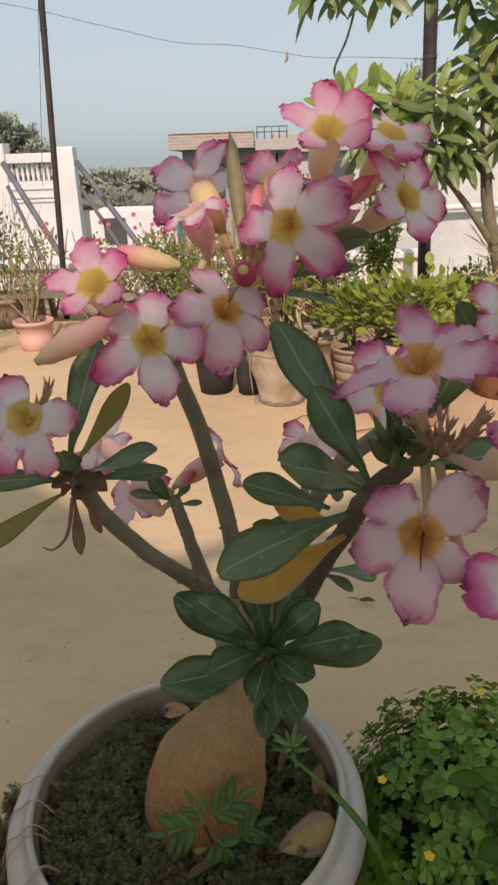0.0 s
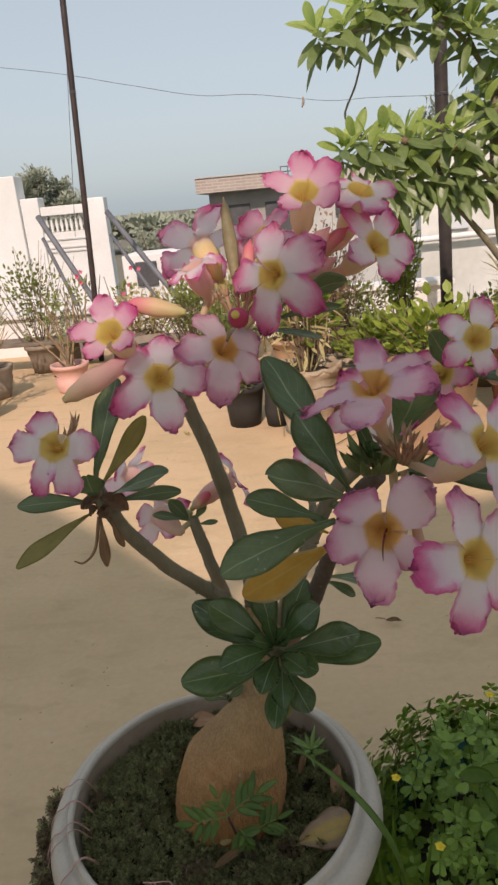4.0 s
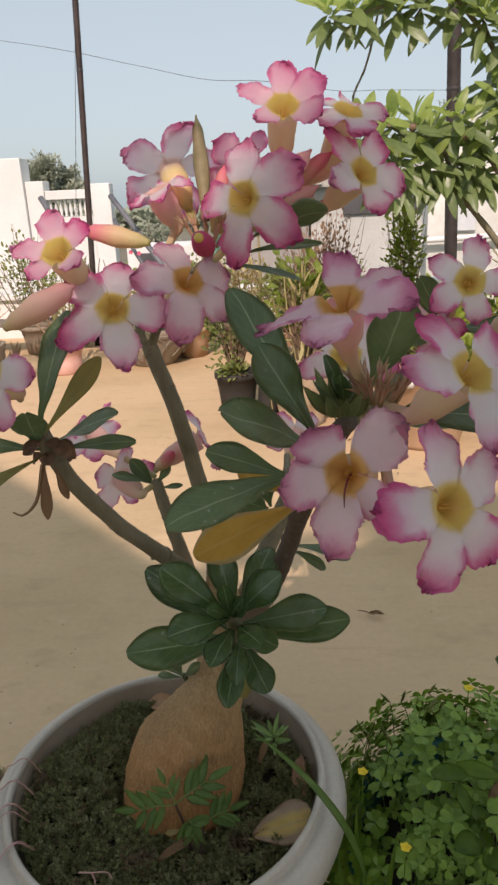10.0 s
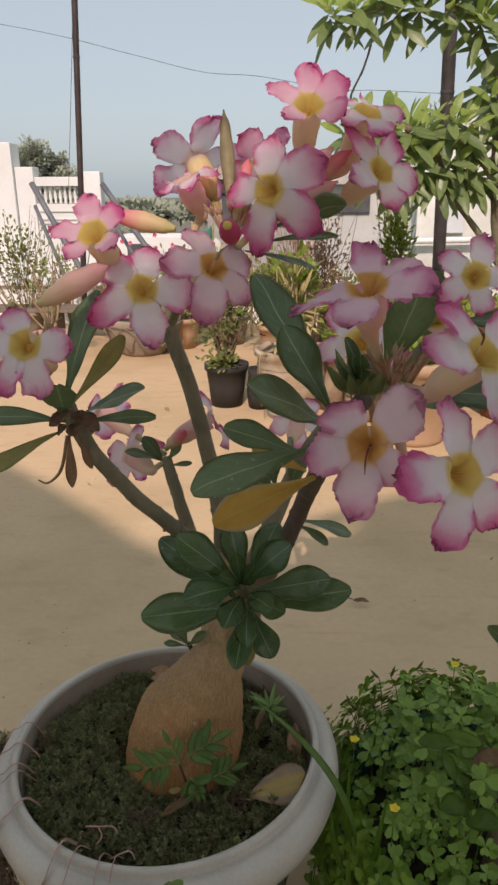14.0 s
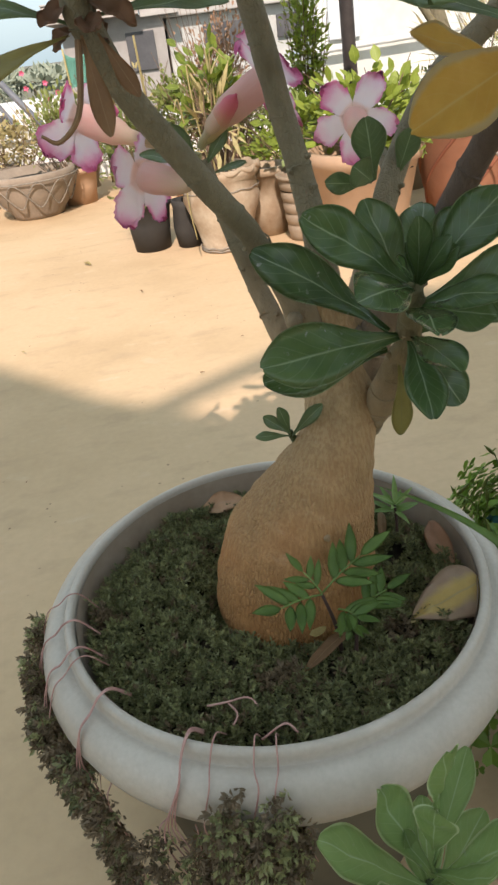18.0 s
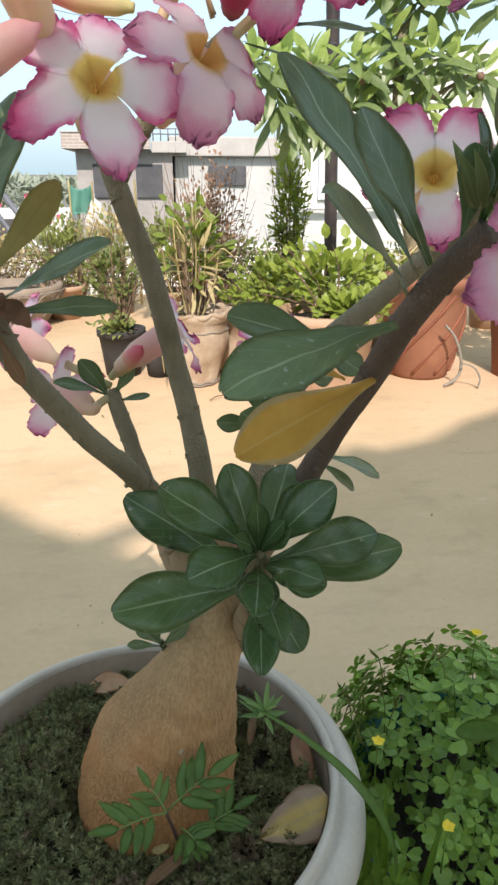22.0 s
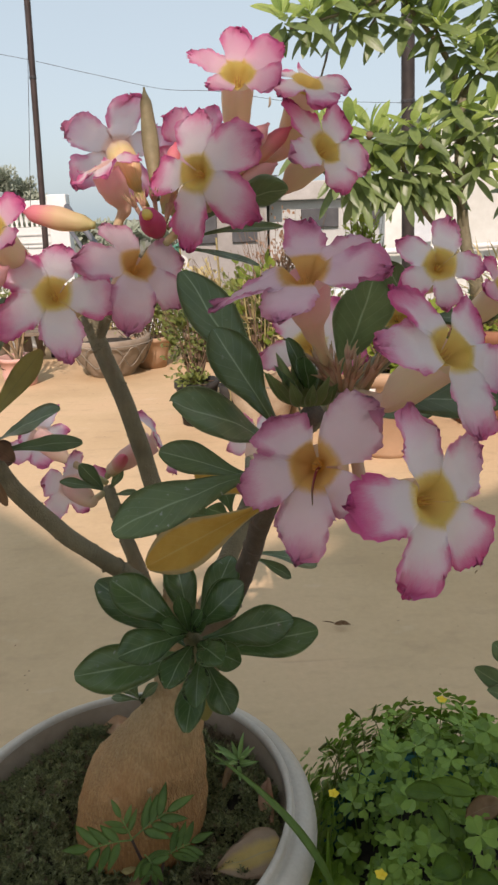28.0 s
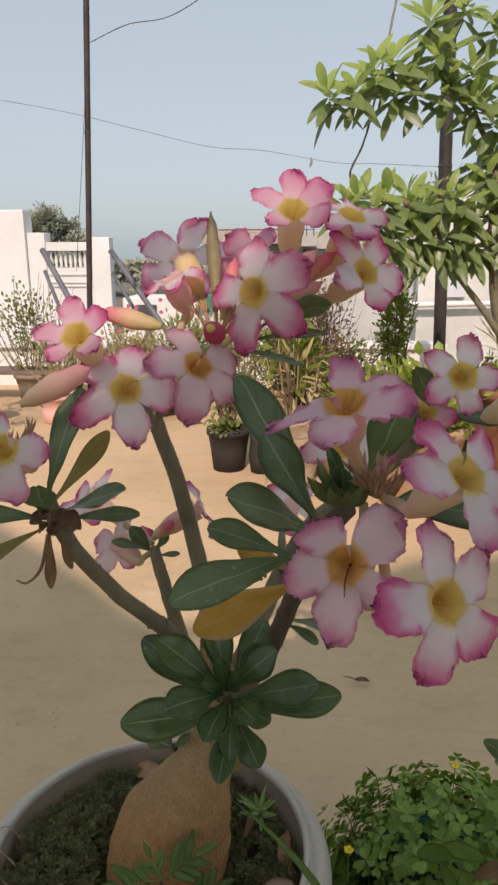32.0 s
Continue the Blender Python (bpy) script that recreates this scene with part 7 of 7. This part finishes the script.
# ---- clover weeds in the teal pot beside it ----
WX, WY = 0.285, 0.620
potted("teal_pot", (WX, WY, 0), [(0.12, 0), (0.125, 0.005), (0.150, 0.12), (0.165, 0.185), (0.172, 0.19), (0.172, 0.205), (0.158, 0.206), (0.150, 0.15)], M_teal, "teal plastic pot hidden under clover weeds", 0.17)
clover = thing("clover_weeds", (WX, WY, 0.18), "dense green clover weeds with small yellow flowers", "plant")
V, Fc = [], []
stems = bmesh.new()
LEAFLET = ((0, 0), (0.42, 0.45), (0.50, 0.80), (0.28, 1.02), (0.0, 0.86), (-0.28, 1.02), (-0.50, 0.80), (-0.42, 0.45))


def top_of(x, y):
    d = math.hypot((x - WX) / 0.20, (y - WY) / 0.24)
    return 0.342 - 0.16 * d * d + 0.22 * min(0.0, x - WX + 0.03) + 0.05 * noise.noise(Vector((x * 16, y * 16, 2)))


def clover_leaf(p, ax, s):
    x, y = frame_at(ax)
    t0 = rnd(0, 6.28)
    for k in range(3):
        a = t0 + k * 2.094
        o = (x * math.cos(a) + y * math.sin(a)) + ax * rnd(-.15, .25)
        o.normalize()
        sd = ax.cross(o).normalized()
        i0 = len(V)
        for u, v in LEAFLET:
            V.append(p + o * (v * s) + sd * (u * s) + ax * (abs(u) * s * 0.28))
        Fc.append(tuple(i0 + q for q in (0, 1, 2, 3, 4)))
        Fc.append(tuple(i0 + q for q in (0, 4, 5, 6, 7)))


for _ in range(950):
    a, r = rnd(0, 6.283), math.sqrt(random.random())
    x, y = WX + 0.20 * r * math.cos(a), WY + 0.235 * r * math.sin(a)
    z = top_of(x, y) - (random.random() ** 1.4) * 0.12 + (rnd(0, .02) if random.random() < .15 else 0)
    out = Vector(((x - WX) * 2.5 + rnd(-.5, .5), (y - WY) * 2.5 - 0.25 + rnd(-.5, .5), 1)).normalized()
    clover_leaf(Vector((x, y, z)), out, rnd(.006, .019))
    if random.random() < 0.3:
        tube(stems, [(x + rnd(-.01, .01), y + rnd(-.01, .01), z - 0.07), (x, y, z)], [0.0008, 0.0006], 3, 4, cap=False)
for _ in range(880):
    a = rnd(0.3, 6.5)
    f = rnd(0.75, 1.0)
    x, y = WX + 0.20 * f * math.cos(a), WY + 0.235 * f * math.sin(a)
    z = rnd(0.06 if a > 5.2 else 0.165, 0.255)
    clover_leaf(Vector((x, y, z)), Vector((math.cos(a), math.sin(a), rnd(.2, 1.2))).normalized(), rnd(.009, .019))
for _ in range(420):
    x, y = rnd(0.25, 0.43), rnd(0.375, 0.45)
    z = rnd(0.03, 0.11) + 0.20 * random.random() * (1 - abs(x - 0.34) / 0.15)
    clover_leaf(Vector((x, y, z)), Vector((rnd(-.5, .5), rnd(-.9, 0), 1)).normalized(), rnd(.008, .017))
    tube(stems, [(x + rnd(-.01, .01), y + 0.02, max(0.0, z - 0.09)), (x, y, z)], [0.0008, 0.0006], 3, 4, cap=False)
me = bpy.data.meshes.new("foliage")
me.from_pydata([tuple(v) for v in V], [], Fc)
me.materials.append(M_leaf_clover)
fo = new("foliage", me)
fo.parent, fo.matrix_parent_inverse = clover, clover.matrix_basis.inverted()
fo["kind"] = "stuff"
part("stems", stems, M_leaf_clover, clover, kind="stuff")
for x, y, z in ((0.170, 0.518, 0.304), (0.133, 0.60, 0.322), (0.275, 0.704, 0.355), (0.266, 0.539, 0.316), (0.36, 0.62, 0.345), (0.262, 0.43, 0.23)):
    fl = bmesh.new()
    c = Vector((x, y, z + 0.006))
    for k in range(5):
        a = k * 1.2566
        blade(fl, c, c + Vector((0.0065 * math.cos(a), 0.0065 * math.sin(a) - 0.001, 0.003)), 0.0055, (0, -.4, 1), "ovate", 0, 0.1, 3, 2)
    f = part("flower", fl, M_yellowfl, clover, "small yellow flower")
    bm = bmesh.new()
    tube(bm, [(x, y, z - 0.05), (x, y, z + 0.006)], [0.0007, 0.0006], 3, 5)
    part("stalk", bm, M_leaf_clover, f)
for k in range(14):
    bm = bmesh.new()
    x, y = 0.20 + rnd(-.06, .08), 0.72 + rnd(-.06, .05)
    z = top_of(x, y)
    e = Vector((x + rnd(-.03, .02), y + rnd(-.01, .02), z + rnd(.035, .068)))
    g = Vector((rnd(-.9, .9), rnd(-.3, .3), 1)).normalized()
    e = e - Vector((0, 0, 0.025))
    tube(bm, [(x, y, z - 0.03), Vector((x, y, z)).lerp(e, .5), e, e + g * 0.004, e + g * 0.012, e + g * 0.021], [0.0006, 0.0006, 0.0007, 0.0019, 0.0021, 0.0004], 14, 6)
    part("seed_pod", bm, M_leaf_bush, clover)
for b, t, w in (((0.21, 0.60, 0.33), (0.245, 0.575, 0.35), 0.022), ((0.235, 0.60, 0.34), (0.28, 0.58, 0.345), 0.020), ((0.235, 0.58, 0.335), (0.243, 0.55, 0.32), 0.015), ((0.24, 0.45, 0.20), (0.27, 0.41, 0.215), 0.034), ((0.28, 0.45, 0.22), (0.33, 0.41, 0.225), 0.034), ((0.22, 0.44, 0.17), (0.235, 0.40, 0.18), 0.03), ((0.30, 0.43, 0.24), (0.285, 0.385, 0.262), 0.034), ((0.34, 0.42, 0.22), (0.365, 0.375, 0.235), 0.036), ((0.33, 0.42, 0.26), (0.345, 0.38, 0.285), 0.030), ((0.25, 0.53, 0.31), (0.215, 0.50, 0.33), 0.026), ((0.25, 0.52, 0.30), (0.275, 0.485, 0.325), 0.028)):
    leaf_part(clover, b, t, w, (0, -.5, 1), M_leaf_clover, bend=0.05, shape="ovate")
fallen((0.268, 0.575, 0.318), (0.312, 0.590, 0.322), 0.024, (0, -.5, 1), M_leaf_dry, "dry brown leaf caught in the clover")

weed = thing("grass_tuft", (0.128, 0.536, 0.18), "few upright green grass blades between the two pots", "grass")
for b, t, w in (((0.127, 0.537, 0.18), (0.121, 0.541, 0.348), 0.0085), ((0.148, 0.520, 0.18), (0.160, 0.508, 0.345), 0.007), ((0.112, 0.497, 0.24), (0.099, 0.500, 0.322), 0.009), ((0.122, 0.488, 0.20), (0.118, 0.476, 0.292), 0.007)):
    bm = bmesh.new()
    blade(bm, b, t, w, (-0.3, -0.9, 0.2), "lance", 0.03, 0.5, 14, 4, 0.3, 0.05, w * 900, 0.0004)
    part("blade", bm, M_leaf_clover, weed)

# ---- second desert rose, bare and stubby ----
ad = thing("young_desert_rose", (0.37, 0.52, 0.02), "stubby desert rose with a thick forked grey trunk", "plant")
bm = bmesh.new()
tube(bm, [(0.370, 0.53, 0.02), (0.362, 0.525, 0.14), (0.352, 0.520, 0.22), (0.343, 0.513, 0.275), (0.337, 0.508, 0.318), (0.335, 0.505, 0.352), (0.333, 0.502, 0.385)], [0.084, 0.080, 0.072, 0.060, 0.043, 0.033, 0.026], 44, 28, 0.06)
part("trunk", bm, bark_mat("grey_caudex", (0.18, 0.130, 0.070), (0.34, 0.255, 0.145), crack=0.3), ad)
STEMS = (
    ([(0.322, 0.500, 0.352), (0.312, 0.500, 0.40), (0.304, 0.497, 0.46), (0.296, 0.492, 0.515), (0.290, 0.488, 0.532)], [0.018, 0.0125, 0.010, 0.0085, 0.007]),
    ([(0.330, 0.502, 0.365), (0.331, 0.500, 0.40), (0.326, 0.496, 0.455), (0.318, 0.490, 0.508)], [0.022, 0.0205, 0.019, 0.014]),
    ([(0.345, 0.505, 0.345), (0.358, 0.502, 0.385), (0.374, 0.500, 0.430), (0.392, 0.498, 0.475)], [0.024, 0.020, 0.018, 0.016]),
    ([(0.303, 0.492, 0.395), (0.296, 0.488, 0.408), (0.291, 0.485, 0.418)], [0.006, 0.004, 0.003]),
    ([(0.290, 0.488, 0.530), (0.276, 0.488, 0.548), (0.268, 0.489, 0.566)], [0.006, 0.0045, 0.003]))
for pts, rr in STEMS:
    bm = bmesh.new()
    tube(bm, pts, rr, 18, 14, 0.1)
    part("branch", bm, M_branch_plain, ad)
YOUNG = (
    ((0.268, 0.489, 0.566), (0.250, 0.494, 0.590), 0.018, (0.3, -0.9, 0.4)), ((0.268, 0.489, 0.566), (0.266, 0.500, 0.598), 0.012, (-0.6, -0.8, 0.1)),
    ((0.286, 0.486, 0.535), (0.230, 0.475, 0.580), 0.017, (-0.1, -0.7, 0.7)), ((0.284, 0.484, 0.534), (0.238, 0.466, 0.566), 0.015, (0, -0.6, 0.8)), ((0.286, 0.482, 0.532), (0.250, 0.460, 0.554), 0.015, (0, -0.5, 0.9)),
    ((0.294, 0.486, 0.540), (0.318, 0.470, 0.598), 0.016, (0.4, -0.8, 0.4)), ((0.296, 0.484, 0.540), (0.316, 0.460, 0.581), 0.015, (0.3, -0.6, 0.7)), ((0.296, 0.482, 0.536), (0.306, 0.455, 0.548), 0.018, (0, -0.6, 0.8)),
    ((0.292, 0.490, 0.545), (0.290, 0.498, 0.596), 0.011, (0, -0.9, 0.2)), ((0.294, 0.492, 0.54), (0.322, 0.500, 0.566), 0.010, (0, -0.8, 0.5)),
    ((0.312, 0.488, 0.512), (0.350, 0.465, 0.588), 0.022, (0.1, -0.8, 0.5)), ((0.298, 0.482, 0.518), (0.247, 0.425, 0.526), 0.016, (0, -0.5, 0.9)),
    ((0.311, 0.482, 0.512), (0.309, 0.448, 0.478), 0.034, (0.1, -0.9, 0.5)), ((0.318, 0.486, 0.512), (0.362, 0.470, 0.528), 0.016, (0, -0.6, 0.8)), ((0.318, 0.486, 0.512), (0.358, 0.480, 0.505), 0.013, (0, -0.6, 0.8)))
for b, t, w, up in YOUNG:
    leaf_part(ad, b, t, w * 0.98, up, M_leaf_young, bend=rnd(-.04, .05), fold=0.3)
for tip, base, r in (((0.280, 0.484, 0.588), (0.285, 0.486, 0.545), 0.0048), ((0.289, 0.482, 0.572), (0.288, 0.485, 0.545), 0.0042), ((0.268, 0.485, 0.580), (0.268, 0.488, 0.564), 0.0030)):
    bm = bmesh.new()
    tip, base = Vector(tip), Vector(base)
    d = base - tip
    tube(bm, [tip, tip + d * .25, tip + d * .6, base], [r * .12, r * .8, r, r * .5], 14, 10)
    part("bud", bm, M_darkbud if r > .004 else M_leaf_lime, ad, "dark red pointed bud" if r > .004 else "")

# ---- pale seedling close before the pot ----
fg = thing("pale_seedling", (-0.050, 0.328, 0.0), "pale green broad-leaved young plant before the pot", "plant")
bm = bmesh.new()
tube(bm, [(-0.050, 0.328, 0.0), (-0.052, 0.328, 0.15), (-0.050, 0.330, 0.22), (-0.048, 0.333, 0.305)], [0.008, 0.007, 0.006, 0.004], 12, 10, 0.1)
part("stem", bm, M_stem, fg)
SEEDLING = (
    (-0.071, 0.356, 0.360, 0.030), (-0.110, 0.343, 0.346, 0.030), (-0.052, 0.323, 0.386, 0.024), (-0.018, 0.362, 0.372, 0.018), (-0.004, 0.322, 0.352, 0.028),
    (-0.024, 0.300, 0.366, 0.026), (-0.085, 0.306, 0.338, 0.028), (-0.010, 0.352, 0.325, 0.024), (-0.040, 0.372, 0.318, 0.024), (-0.060, 0.345, 0.335, 0.014), (-0.045, 0.325, 0.428, 0.027))
for x, y, z, w in SEEDLING:
    t = Vector((x, y, z))
    z += 0.010
    t.z = z
    c = Vector((-0.048, 0.332, z - 0.055))
    o = (t - c).normalized()
    leaf_part(fg, c, t, w, Vector((0, -0.1, 1)) - o * .5 - Vector((o.x, o.y, 0)) * 0.6, M_leaf_pale, bend=rnd(-.08, .02), ripple=0.12)

# ---- litter on the floor ----
for x, y, s, m in ((-0.48, 2.98, 0.045, M_leaf_straw), (-0.11, 1.75, 0.014, M_leaf_dry), (-0.51, 1.36, 0.010, M_leaf_dry), (-0.27, 2.51, 0.016, M_leaf_dry), (0.02, 1.95, 0.012, M_leaf_dry), (0.62, 1.62, 0.012, M_leaf_dry), (-0.62, 2.1, 0.013, M_leaf_straw), (0.42, 2.30, 0.018, M_leaf_dry)):
    a = rnd(0, 6.28)
    fallen((x, y, 0.008), (x + s * math.cos(a), y + s * math.sin(a), 0.011), s * 0.4, (0, -0.2, 1), m, "small dry leaf scrap on the sandy floor")
for x, y, a, s in ((0.20, 2.72, 0.9, 0.16), (0.27, 2.66, 0.5, 0.13), (0.32, 2.60, 1.2, 0.10), (0.36, 2.52, 0.3, 0.12), (0.13, 2.66, 0.7, 0.09)):
    bm = bmesh.new()
    d = Vector((math.cos(a), math.sin(a), 0))
    p = Vector((x, y, 0.009))
    tube(bm, [p, p + d * s * .5 + Vector((rnd(-.01, .01), rnd(-.01, .01), 0.004)), p + d * s], [0.0028, 0.0024, 0.0014], 8, 6, 0.3)
    solid("dry_twig", bm, M_twig, "thin dry twig lying on the sandy floor", "twig", smooth=True)
